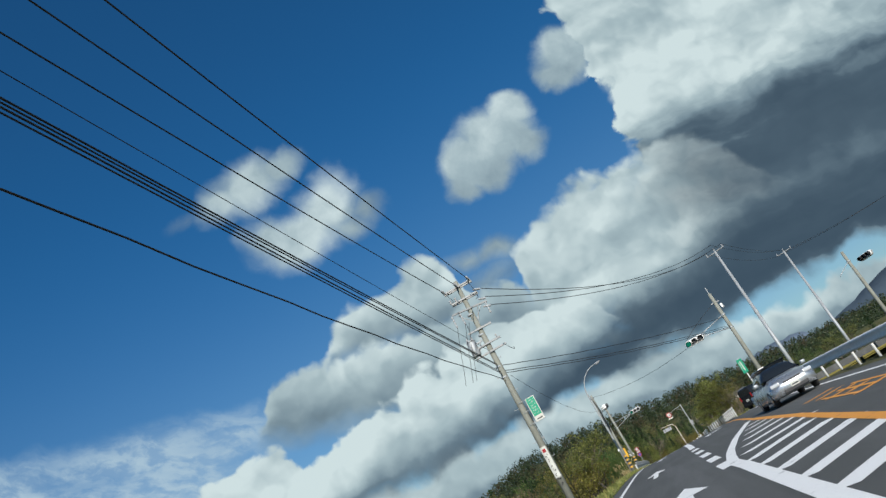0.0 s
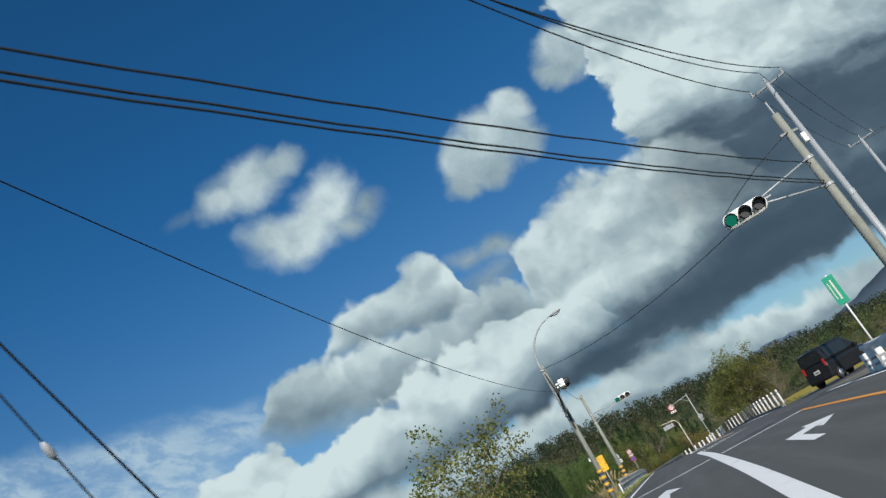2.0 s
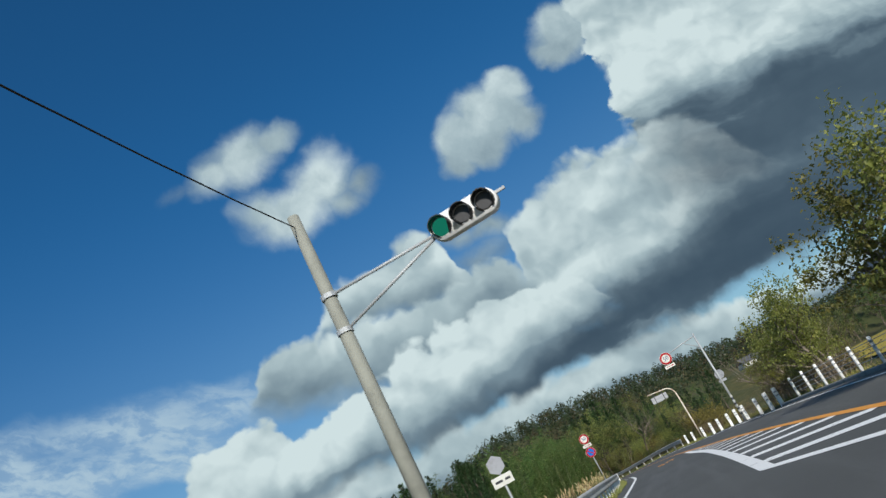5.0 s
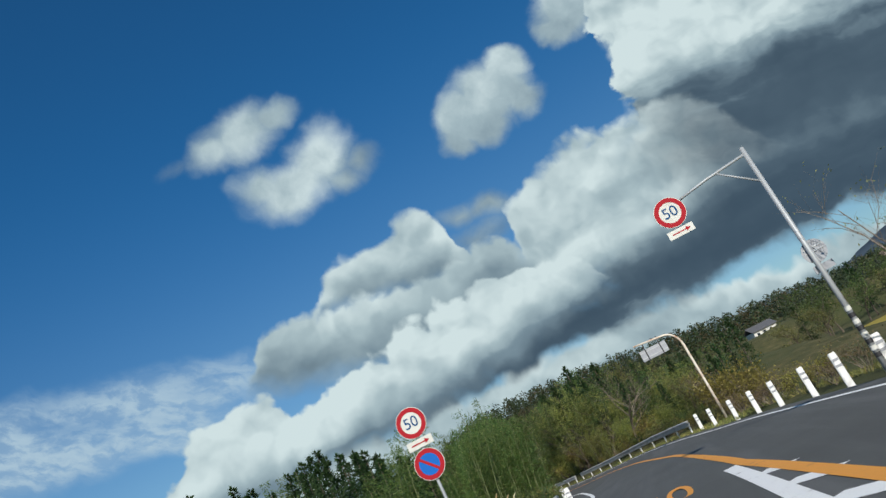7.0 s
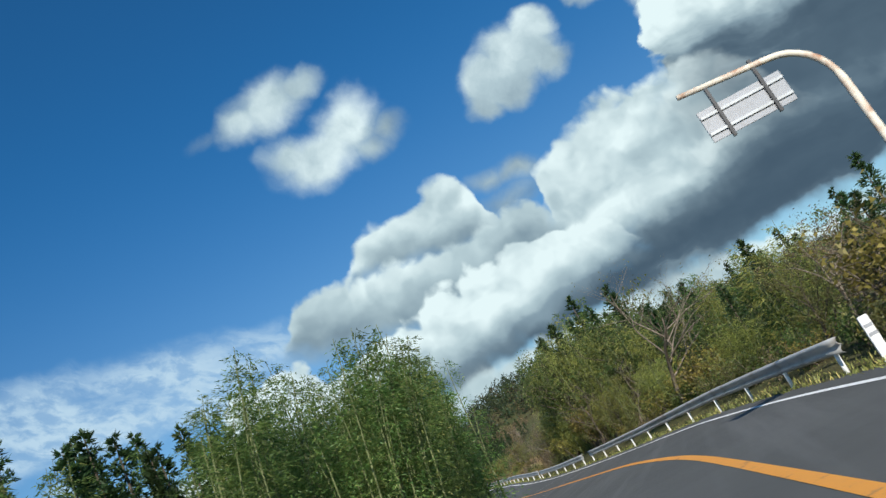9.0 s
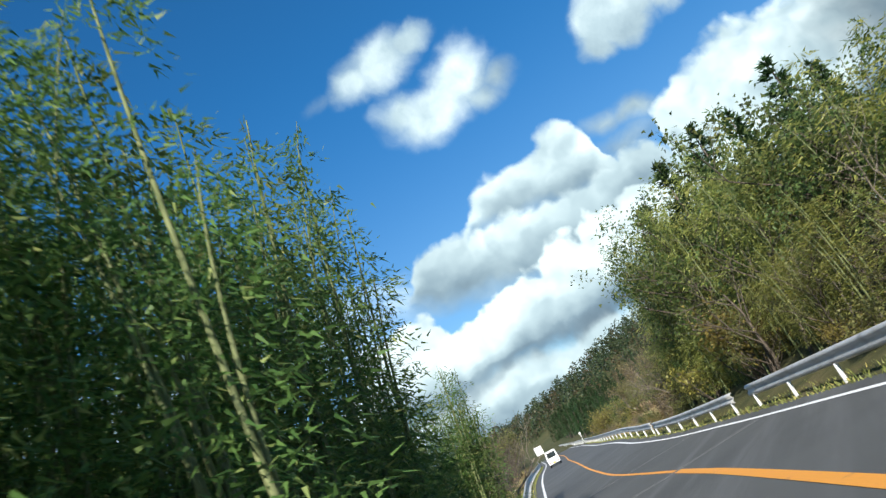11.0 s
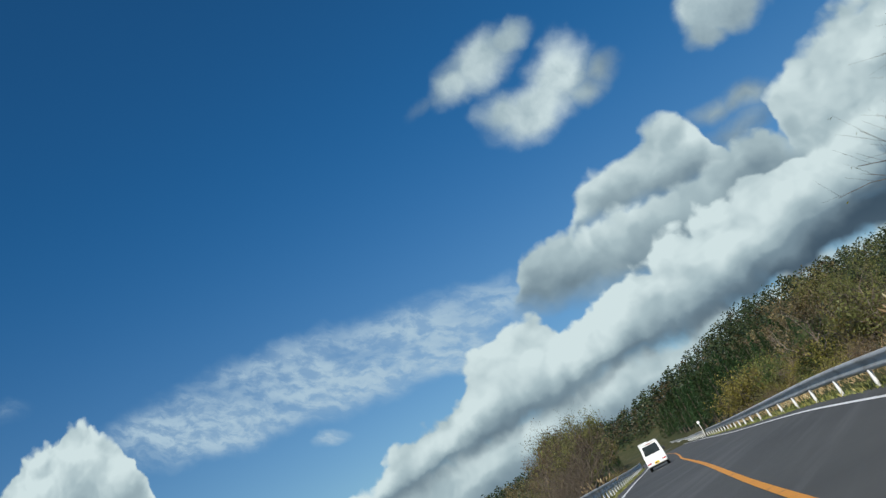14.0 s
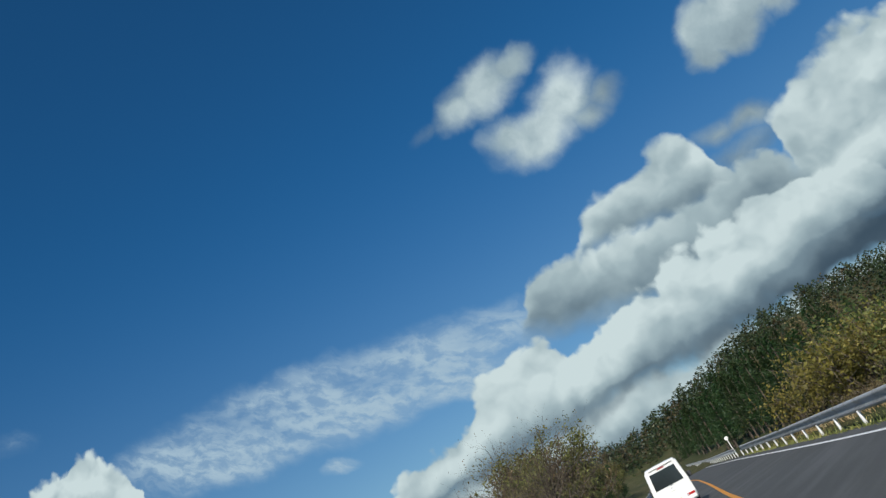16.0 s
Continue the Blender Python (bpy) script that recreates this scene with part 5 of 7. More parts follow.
# rusty cranked post with a route board seen from behind
z0 = ground_z(3.32, 157.83) - 0.05
gate = thing("overhead_sign", "rusty white cranked post carrying a direction board seen from behind", "road sign", "road signs", (3.32, 157.83, z0), heading(157))
crank = [(0, 0, 0), (0, 0, 2.2), (-0.02, 0, 5.0 - z0)] + [(-0.02 - 0.9 * (1 - math.cos(a)), 0, 5.0 - z0 + 0.95 * math.sin(a)) for a in np.linspace(0.2, 1.5, 8)] + [(-2.6, 0, 6.1 - z0)]
part("post", Geo().tube(crank, [0.075] * 3 + [0.06] * 8 + [0.05], 14), M["rusty_white"], gate, "white paint flaking over rust", True)
bdg = part("board", Geo().box((-1.65, 0.05, 5.38 - z0), (1.62, 0.03, 0.62), None, 0.006), M["band_grey"], gate, "grey rear of a sign board")
part("rib", Geo().box((-1.65, 0.02, 5.55 - z0), (1.6, 0.04, 0.05)).box((-1.65, 0.02, 5.22 - z0), (1.6, 0.04, 0.05)), M["galvanised"], bdg)
for dx in (-2.1, -1.2):
    part("hanger", Geo().box((dx, 0.0, 5.55 - z0), (0.06, 0.06, 1.1)), M["black"], gate)

# green banner on a white post by the junction
ban = thing("banner_sign", "green upright banner sign on a white post", "sign", at=(7.15, 57.3, ground_z(7.15, 57.3) - 0.05), turn=-15)
part("post", Geo().tube([(0, 0, 0), (0, 0, 3.3)], 0.03, 10), M["white_paint"], ban, "", True)
part("panel", Geo().box((0, -0.05, 2.75), (0.36, 0.05, 1.0), None, 0.01), M["sign_green"], ban, "green panel with a pale stripe")
part("lettering_bars", Geo().box((0.02, -0.08, 2.75), (0.06, 0.006, 0.7)).box((-0.1, -0.08, 2.75), (0.03, 0.006, 0.6)), M["sign_white"], ban)


# ---- vehicles ----
def wheel(car, x, y, r, w, name="wheel"):
    wh = part(name, Geo().tube([(x - w / 2, y, r), (x - w / 2 + 0.02, y, r), (x + w / 2 - 0.02, y, r), (x + w / 2, y, r)], [r * 0.93, r, r, r * 0.93], 24), M["tyre"], car, "black rubber tyre", True)
    s = 1 if x > 0 else -1
    part("rim", Geo().tube([(x + s * (w / 2 - 0.03), y, r), (x + s * (w / 2 + 0.008), y, r)], [r * 0.62, r * 0.55], 20), M["alloy"], wh, "metal wheel rim", True)


def shell(stations, rad=0.12, n=4):
    """A car body from cross sections: (y, half width low, half width high, z low, z waist, z top)."""
    secs = []
    for y, wl, wh, zl, zw, zt in stations:
        ring = []
        pts = [(wl * 0.94, zl), (wl, zl + 0.1), (wl, zw), (wh, zt - min(0.12, (zt - zw) * 0.4)), (wh * 0.86, zt), (wh * 0.4, zt + 0.015)]
        ring = [(x, y, z) for x, z in pts] + [(-x, y, z) for x, z in pts[::-1]]
        secs.append(ring)
    return Geo().loft(secs)


def rear_quad(pts, depth=0.012):
    """A thin plate from four corners, with its thickness to the front."""
    p = np.array(pts, float)
    a = np.cross(p[1] - p[0], p[2] - p[0])
    a /= np.linalg.norm(a)
    n = len(p)
    return Geo().add(np.concatenate([p, p - a * depth]), [tuple(range(n)), tuple(range(2 * n - 1, n - 1, -1))] + [(i, n + i, n + (i + 1) % n, (i + 1) % n) for i in range(n)])


def van(st, off):
    ob = thing("van", "white small cargo van with dark tailgate window and yellow plate", "van", at=tuple(road_xyz(np.array(st), np.array(off))), turn=heading(st))
    # rear face at y = 0, front at y = 3.3
    part("body", shell([(0.0, 0.715, 0.64, 0.30, 0.95, 1.80), (0.04, 0.735, 0.655, 0.27, 0.98, 1.85), (0.5, 0.74, 0.665, 0.26, 1.0, 1.89), (2.2, 0.74, 0.66, 0.26, 1.0, 1.88), (2.75, 0.74, 0.60, 0.26, 0.98, 1.55), (3.15, 0.72, 0.62, 0.28, 0.85, 1.02), (3.3, 0.66, 0.55, 0.32, 0.7, 0.85)]), M["van_white"], ob, "white painted body")
    gate_ = part("tailgate", rear_quad([(-0.60, -0.012, 0.62), (0.60, -0.012, 0.62), (0.66, -0.010, 0.98), (0.575, 0.004, 1.74), (-0.575, 0.004, 1.74), (-0.66, -0.010, 0.98)]), M["van_white"], ob)
    part("rear_window", rear_quad([(-0.56, -0.026, 1.06), (0.56, -0.026, 1.06), (0.50, -0.006, 1.66), (-0.50, -0.006, 1.66)], 0.008), M["car_glass"], gate_, "dark tailgate window")
    part("wiper", Geo().tube([(0.02, -0.045, 1.04), (0.30, -0.04, 1.13)], 0.010, 6), M["black"], gate_)
    part("handle", Geo().box((0, -0.03, 0.86), (0.22, 0.03, 0.05), None, 0.01), M["van_white"], gate_)
    part("badge", Geo().box((0.0, -0.024, 0.95), (0.08, 0.012, 0.05), None, 0.01), M["alloy"], gate_)
    part("spoiler", Geo().box((0, -0.02, 1.80), (0.95, 0.10, 0.04), None, 0.015), M["van_white"], ob)
    part("high_brake_light", Geo().box((0, -0.02, 1.73), (0.28, 0.03, 0.03), None, 0.008), M["tail_red"], ob)
    bump = part("bumper", Geo().box((0, -0.02, 0.43), (1.42, 0.16, 0.26), None, 0.05), M["van_white"], ob)
    for s in (-1, 1):
        lampo = part("tail_light", Geo().box((s * 0.52, -0.095, 0.50), (0.30, 0.03, 0.09), None, 0.012), M["tail_red"], bump, "red tail light")
        part("reflector", Geo().box((s * 0.40, -0.108, 0.50), (0.06, 0.012, 0.06), None, 0.004), M["clear_lamp"], lampo)
        part("side_window", rear_quad([(s * 0.712, 0.55, 1.10), (s * 0.712, 1.5, 1.10), (s * 0.672, 1.5, 1.62), (s * 0.672, 0.55, 1.62)][:: (1 if s > 0 else -1)], 0.008), M["car_glass"], ob, "dark side window")
        part("door_mirror", Geo().box((s * 0.83, 2.55, 1.12), (0.16, 0.10, 0.22), None, 0.03), M["black"], ob)
    part("number_plate", Geo().box((-0.02, -0.112, 0.44), (0.34, 0.014, 0.165), None, 0.004), M["plate_yellow"], bump, "yellow number plate")
    part("plate_marking", Geo().box((-0.02, -0.121, 0.425), (0.24, 0.004, 0.05)).box((-0.02, -0.121, 0.485), (0.16, 0.004, 0.022)), M["ink"], bump)
    part("underbody", Geo().box((0, 1.6, 0.30), (1.25, 2.9, 0.2), None, 0.03), M["black"], ob)
    for x in (-0.655, 0.655):
        for y in (0.55, 2.7):
            wheel(ob, x, y, 0.265, 0.155)
    return ob


van(264.5, -0.25)


def sedan(x, y, turn, kind):
    z = float(road_xyz(np.array(y), np.array(x))[2]) - max(0.0, 0.004 * (x - 6.5))
    silver = kind == "silver"
    ob = thing("car", "silver estate car with a dark windscreen facing the camera" if silver else "black box-shaped small car seen from behind", "car", "cars", (x, y, z), turn)
    paint = M["car_silver"] if silver else M["car_black"]
    if silver:  # front towards -y
        part("body", shell([(-2.3, 0.60, 0.50, 0.35, 0.52, 0.62), (-2.2, 0.80, 0.62, 0.24, 0.55, 0.74), (-1.9, 0.87, 0.70, 0.22, 0.6, 0.86), (-1.1, 0.88, 0.72, 0.20, 0.65, 0.97), (0.3, 0.88, 0.70, 0.20, 0.7, 0.98), (1.8, 0.88, 0.72, 0.20, 0.72, 1.0), (2.25, 0.84, 0.68, 0.26, 0.7, 0.98), (2.35, 0.74, 0.6, 0.35, 0.62, 0.8)]), paint, ob, "silver metallic body", True)
        part("cabin", shell([(-1.15, 0.74, 0.68, 0.9, 0.94, 0.99), (-0.35, 0.74, 0.56, 0.9, 1.0, 1.42), (0.5, 0.74, 0.57, 0.9, 1.0, 1.47), (1.7, 0.74, 0.56, 0.9, 1.0, 1.42), (2.2, 0.72, 0.60, 0.9, 0.95, 1.02)]), M["car_glass"], ob, "dark car windows", True)
        part("roof", shell([(-0.30, 0.55, 0.50, 1.40, 1.42, 1.44), (0.5, 0.58, 0.52, 1.44, 1.46, 1.485), (1.65, 0.57, 0.5, 1.38, 1.42, 1.44)]), paint, ob, "", True)
        part("grille", Geo().box((0, -2.27, 0.62), (0.7, 0.06, 0.13), None, 0.02), M["black"], ob)
        part("intake", Geo().box((0, -2.28, 0.34), (0.95, 0.06, 0.15), None, 0.03), M["black"], ob)
        part("number_plate", Geo().box((0, -2.325, 0.47), (0.33, 0.015, 0.165), None, 0.004), M["sign_white"], ob, "white number plate")
        part("plate_marking", Geo().box((0, -2.334, 0.455), (0.24, 0.004, 0.05)), M["ink"], ob)
        for s in (-1, 1):
            part("headlight", Geo().box((s * 0.62, -2.16, 0.68), (0.36, 0.18, 0.14), Matrix.Rotation(s * 0.35, 4, "Z"), 0.04), M["clear_lamp"], ob, "clear headlight")
            part("door_mirror", Geo().box((s * 0.98, -0.75, 1.0), (0.2, 0.12, 0.14), None, 0.04), paint, ob)
            part("roof_rail", Geo().tube([(s * 0.55, -0.2, 1.47), (s * 0.56, 0.5, 1.52), (s * 0.55, 1.5, 1.46)], 0.018, 6), M["black"], ob)
        for xx in (-0.78, 0.78):
            for yy in (-1.4, 1.35):
                wheel(ob, xx, yy, 0.315, 0.2)
    else:  # rear towards -y
        part("body", shell([(-1.7, 0.70, 0.66, 0.28, 0.8, 1.0), (-1.66, 0.73, 0.70, 0.25, 0.82, 1.04), (0.6, 0.735, 0.72, 0.22, 0.84, 1.04), (1.3, 0.735, 0.69, 0.24, 0.78, 0.98), (1.65, 0.70, 0.62, 0.28, 0.7, 0.86)]), paint, ob, "black painted body")
        cab = part("cabin", shell([(-1.66, 0.70, 0.63, 1.0, 1.04, 1.66), (-1.5, 0.71, 0.63, 1.0, 1.05, 1.72), (0.3, 0.71, 0.62, 1.0, 1.05, 1.72), (1.0, 0.70, 0.64, 1.0, 1.02, 1.1)]), paint, ob)
        part("rear_window", rear_quad([(-0.60, -1.675, 1.12), (0.60, -1.675, 1.12), (0.55, -1.675, 1.58), (-0.55, -1.675, 1.58)], 0.01), M["car_glass"], cab, "dark rear window")
        part("number_plate", Geo().box((0, -1.72, 0.72), (0.33, 0.015, 0.165), None, 0.004), M["sign_white"], ob, "pale number plate")
        part("plate_marking", Geo().box((0, -1.73, 0.71), (0.24, 0.004, 0.05)), M["ink"], ob)
        part("bumper", Geo().box((0, -1.70, 0.42), (1.40, 0.12, 0.26), None, 0.05), paint, ob)
        for s in (-1, 1):
            part("tail_light", Geo().box((s * 0.64, -1.69, 0.98), (0.12, 0.05, 0.34), None, 0.02), M["tail_red"], ob, "red tail light")
            part("side_window", rear_quad([(s * 0.722, -1.35, 1.1), (s * 0.722, 0.2, 1.1), (s * 0.66, 0.2, 1.6), (s * 0.66, -1.35, 1.6)][:: (1 if s > 0 else -1)], 0.01), M["car_glass"], cab, "dark side window")
            part("door_mirror", Geo().box((s * 0.82, 0.55, 1.08), (0.16, 0.1, 0.18), None, 0.03), paint, ob)
        for xx in (-0.65, 0.65):
            for yy in (-1.15, 1.2):
                wheel(ob, xx, yy, 0.28, 0.165)
    return ob


sedan(4.95, 33.0, 2, "silver")
sedan(8.8, 70.5, -50, "black")

# a small white box truck far along the road
bt = thing("box_truck", "white box truck far ahead on the road", "truck", at=tuple(road_xyz(np.array(372.0), np.array(-0.2))), turn=heading(372))
part("box", Geo().box((0, 2.0, 2.0), (2.0, 4.0, 2.2), None, 0.04), M["van_white"], bt, "white cargo box")
part("cab", Geo().box((0, 4.9, 1.35), (1.8, 1.5, 1.7), None, 0.15), M["van_white"], bt)
part("rear_door_seam", Geo().box((0, -0.012, 2.0), (0.03, 0.02, 2.0)), M["band_grey"], bt)
part("rear_bumper", Geo().box((0, 0.05, 0.62), (1.9, 0.12, 0.18), None, 0.02), M["black"], bt)
for xx in (-0.8, 0.8):
    for yy in (0.9, 4.9):
        wheel(bt, xx, yy, 0.38, 0.24)
    part("tail_light", Geo().box((xx * 0.95, -0.02, 0.75), (0.3, 0.05, 0.12), None, 0.01), M["tail_red"], bt, "red tail light")

mk = thing("marker_post", "thin white post with a small round reflector behind the rail", "marker post", at=tuple(road_xyz(np.array(314.0), np.array(6.3))))
part("post", Geo().tube([(0, 0, -0.2), (0, 0, 1.75)], 0.045, 8), M["white_paint"], mk)
part("reflector", Geo().tube([(0, -0.03, 1.85), (0, 0.03, 1.85)], 0.2, 16), M["white_paint"], mk, "round white reflector")


# ---- plants ----
def blades(base, way, length, width, rng, curl=0.0, slim=False):
    """Rhombic leaves, or slim pointed ones: base points, directions, lengths and widths."""
    n = len(base)
    way = way / (np.linalg.norm(way, axis=1)[:, None] + 1e-9)
    side = np.cross(way, rng.normal(size=(n, 3)) * 0.7 + np.array([0.0, -0.5, 0.9]))
    side /= np.linalg.norm(side, axis=1)[:, None] + 1e-9
    L = np.broadcast_to(length, (n,))[:, None]
    Wd = np.broadcast_to(width, (n,))[:, None]
    mid = base + way * L * 0.45
    tip = base + way * L
    tip[:, 2] -= curl * L[:, 0]
    if slim:
        return np.stack([base + way * L * 0.2 - side * Wd / 2, base + way * L * 0.2 + side * Wd / 2, tip], 1).reshape(-1, 3), np.arange(n * 3).reshape(-1, 3)
    v = np.stack([base, mid + side * Wd / 2, tip, mid - side * Wd / 2], 1).reshape(-1, 3)
    f = np.arange(n * 4).reshape(-1, 4)
    return v, f


def quick_mesh(name, v, f, mat):
    me = bpy.data.meshes.new(name)
    n, k = len(f), f.shape[1]
    me.vertices.add(len(v))
    me.vertices.foreach_set("co", np.ascontiguousarray(v, dtype=np.float32).ravel())
    me.loops.add(n * k)
    me.loops.foreach_set("vertex_index", np.ascontiguousarray(f, dtype=np.int32).ravel())
    me.polygons.add(n)
    me.polygons.foreach_set("loop_start", np.arange(0, n * k, k, dtype=np.int32))
    me.materials.append(mat)
    me.update(calc_edges=True)
    return me


def skeleton_tree(rng, height, levels, spread, kids, r0, up=0.25, first=0.3, wobble=0.18):
    """Limbs as lists of points with radii; also the twig ends."""
    limbs, ends = [], []

    def grow(p, d, length, r, lev):
        n = 4 if lev == 0 else 2
        pts, rad = [p.copy()], [r]
        q, e = p.copy(), d.copy()
        for i in range(n):
            e = e + rng.normal(size=3) * wobble + np.array([0, 0, up * 0.3])
            e /= np.linalg.norm(e)
            q = q + e * length / n
            pts.append(q.copy())
            rad.append(r * (1 - 0.55 * (i + 1) / n))
        limbs.append((pts, rad, lev))
        if lev >= levels - 1:
            ends.append((pts[-2], pts[-1]))
            return
        for i in range(kids[lev]):
            f = first + (1 - first) * (i + rng.uniform(0.2, 0.9)) / kids[lev]
            k = min(int(f * n), n - 1)
            base = pts[k] + (pts[k + 1] - pts[k]) * (f * n - k)
            a = rng.uniform(0, 2 * math.pi)
            out = np.array([math.cos(a), math.sin(a), 0.0])
            out = out - e * (out @ e) * 0.5
            nd = e * (1 - spread) + out * spread + np.array([0, 0, up])
            grow(base, nd / np.linalg.norm(nd), length * rng.uniform(0.45, 0.68), r * (1 - 0.5 * f) * 0.55, lev + 1)
        ends.append((pts[-2], pts[-1]))

    grow(np.zeros(3), np.array([rng.normal() * 0.06, rng.normal() * 0.06, 1.0]), height, r0, 0)
    return limbs, ends


def limb_geo(limbs, sides=(8, 6, 4, 3, 3)):
    g = Geo()
    for pts, rad, lev in limbs:
        if lev >= 3:
            pts, rad = [pts[0], pts[-1]], [rad[0], rad[-1]]
        g.tube(pts, rad, sides[min(lev, 4)], False)
    return g


def broadleaf(seed, height, n, mat, bark="bark", size=0.17, spread=0.62, cloud=0.24, kids=(9, 4, 3)):
    rng = np.random.default_rng(seed)
    limbs, ends = skeleton_tree(rng, height * 0.72, 4, spread, kids, height * 0.015 + 0.03, first=0.14)
    trunk = limb_geo(limbs, (6, 4, 3, 3, 3)).mesh("trunk", M[bark], True)
    a = np.array([e[0] for e in ends])
    b = np.array([e[1] for e in ends])
    i = rng.integers(0, len(ends), n)
    f = rng.uniform(0, 1.1, n)[:, None]
    p = a[i] + (b[i] - a[i]) * f + rng.normal(size=(n, 3)) * cloud * np.array([1, 1, 0.7])
    way = rng.normal(size=(n, 3)) + np.array([0, 0, -0.25])
    v, fc = blades(p, way, size * rng.uniform(0.6, 1.3, n), size * 0.62 * rng.uniform(0.7, 1.2, n), rng, 0.1, True)
    return trunk, quick_mesh("crown", v, fc, M[mat])


def bamboo(seed, height, culms=7, wide=1.1, step=0.27, leaf=0.25, mat="bamboo_leaf", spread=1.1, m=10):
    rng = np.random.default_rng(seed)
    stems = []
    P, D = [], []
    for c in range(culms):
        a = rng.uniform(0, 2 * math.pi)
        root = np.array([math.cos(a), math.sin(a), 0]) * wide * math.sqrt(rng.uniform(0, 1))
        h = height * (1.0 if c == 0 else rng.uniform(0.66, 0.97))
        lean = np.array([math.cos(a), math.sin(a), 0]) * rng.uniform(0.0, 0.10)
        pts = []
        for i in range(11):
            f = i / 10
            pts.append(root + np.array([0, 0, h * (f - 0.06 * f ** 4)]) + lean * h * f ** 2.6)
        stems.append(Geo().tube(pts, [0.045 * (1 - 0.85 * i / 10) for i in range(11)], 6, False).mesh("culm", M["culm"], True))
        pts = np.array(pts)
        for k in range(int(h / step)):
            f = 0.16 + 0.84 * k / (h / step)
            base = np.array([np.interp(f * 10, range(11), pts[:, j]) for j in range(3)])
            for _ in range(2):
                b = rng.uniform(0, 2 * math.pi)
                reach = (0.20 + spread * (1 - f) ** 0.6) * rng.uniform(0.6, 1.15)
                d = np.array([math.cos(b), math.sin(b), 0.35])
                s = rng.uniform(0.25, 1.0, m)[:, None]
                q = base + d * reach * s - np.array([0, 0, 1]) * 0.45 * reach * s ** 2 + rng.normal(size=(m, 3)) * 0.07
                P.append(q)
                D.append(d * 0.9 + rng.normal(size=(m, 3)) * 0.5 + np.array([0, 0, -0.35]))
    P, D = np.concatenate(P), np.concatenate(D)
    v, f = blades(P, D, leaf * rng.uniform(0.7, 1.3, len(P)), leaf * 0.24, rng, 0.15, True)
    return (*stems, quick_mesh("crown", v, f, M[mat]))


def cedar(seed, height, n=80, leaf=0.42, m=22):
    rng = np.random.default_rng(seed)
    g = Geo().tube([(0, 0, 0), (0, 0, height * 0.5), (0, 0, height)], [height * 0.016, height * 0.01, 0.02], 8, False)
    P, D = [], []
    for k in range(n):
        f = 0.18 + 0.82 * (k + rng.uniform()) / n
        z = height * f
        reach = height * 0.20 * (1 - f) ** 0.85 * rng.uniform(0.65, 1.25) + 0.10
        a = rng.uniform(0, 2 * math.pi)
        d = np.array([math.cos(a), math.sin(a), 0])
        s = rng.uniform(0.15, 1.0, m)[:, None]
        P.append(np.array([0, 0, z]) + d * reach * s + np.array([0, 0, 1]) * (0.15 * reach * s ** 2 - 0.25 * reach * s) + rng.normal(size=(m, 3)) * 0.16 * reach)
        D.append(d * 0.9 + rng.normal(size=(m, 3)) * 0.45 + np.array([0, 0, 0.35]))
    P, D = np.concatenate(P), np.concatenate(D)
    v, f = blades(P, D, leaf * rng.uniform(0.6, 1.3, len(P)), leaf * 0.36, rng, 0.0, True)
    return g.mesh("trunk", M["bark"], True), quick_mesh("crown", v, f, M["cedar_leaf"])


def shrub(seed, height, mat, n=540, size=0.20, bark="bark"):
    rng = np.random.default_rng(seed)
    g = Geo()
    tips = []
    for c in range(12):
        a = rng.uniform(0, 2 * math.pi)
        d = np.array([math.cos(a) * rng.uniform(0.2, 0.9), math.sin(a) * rng.uniform(0.2, 0.9), 1.0]) * height * rng.uniform(0.55, 1.0)
        mid = d * 0.5 + rng.normal(size=3) * height * 0.08
        g.tube([(0, 0, -0.05), mid, d], [0.03, 0.018, 0.005], 4, False)
        for _ in range(3):
            t = mid + (d - mid) * rng.uniform(0, 1)
            e = t + rng.normal(size=3) * height * 0.22 + np.array([0, 0, 0.12 * height])
            e[2] = max(e[2], 0.1)
            g.tube([t, e], [0.010, 0.004], 3, False)
            tips.append((t, e))
    a, b = np.array([t[0] for t in tips]), np.array([t[1] for t in tips])
    i = rng.integers(0, len(tips), n)
    p = a[i] + (b[i] - a[i]) * rng.uniform(0, 1.1, n)[:, None] + rng.normal(size=(n, 3)) * height * 0.09
    p[:, 2] = np.maximum(p[:, 2], 0.05)
    v, f = blades(p, rng.normal(size=(n, 3)), size * rng.uniform(0.6, 1.3, n), size * 0.6, rng, 0.1, True)
    return g.mesh("trunk", M[bark], True), quick_mesh("crown", v, f, M[mat])


def bare_tree(seed, height, mat="pale_bark", leaves=120, kids=(8, 5, 4), leaf="olive_leaf"):
    rng = np.random.default_rng(seed)
    limbs, ends = skeleton_tree(rng, height * 0.75, 4, 0.58, kids, height * 0.012 + 0.018, 0.2, 0.34, 0.22)
    b = np.array([e[1] for e in ends])
    i = rng.integers(0, len(b), leaves)
    v, f = blades(b[i] + rng.normal(size=(leaves, 3)) * 0.1, rng.normal(size=(leaves, 3)), 0.11, 0.05, rng)
    return limb_geo(limbs).mesh("trunk", M[mat], True), quick_mesh("crown", v, f, M[leaf])


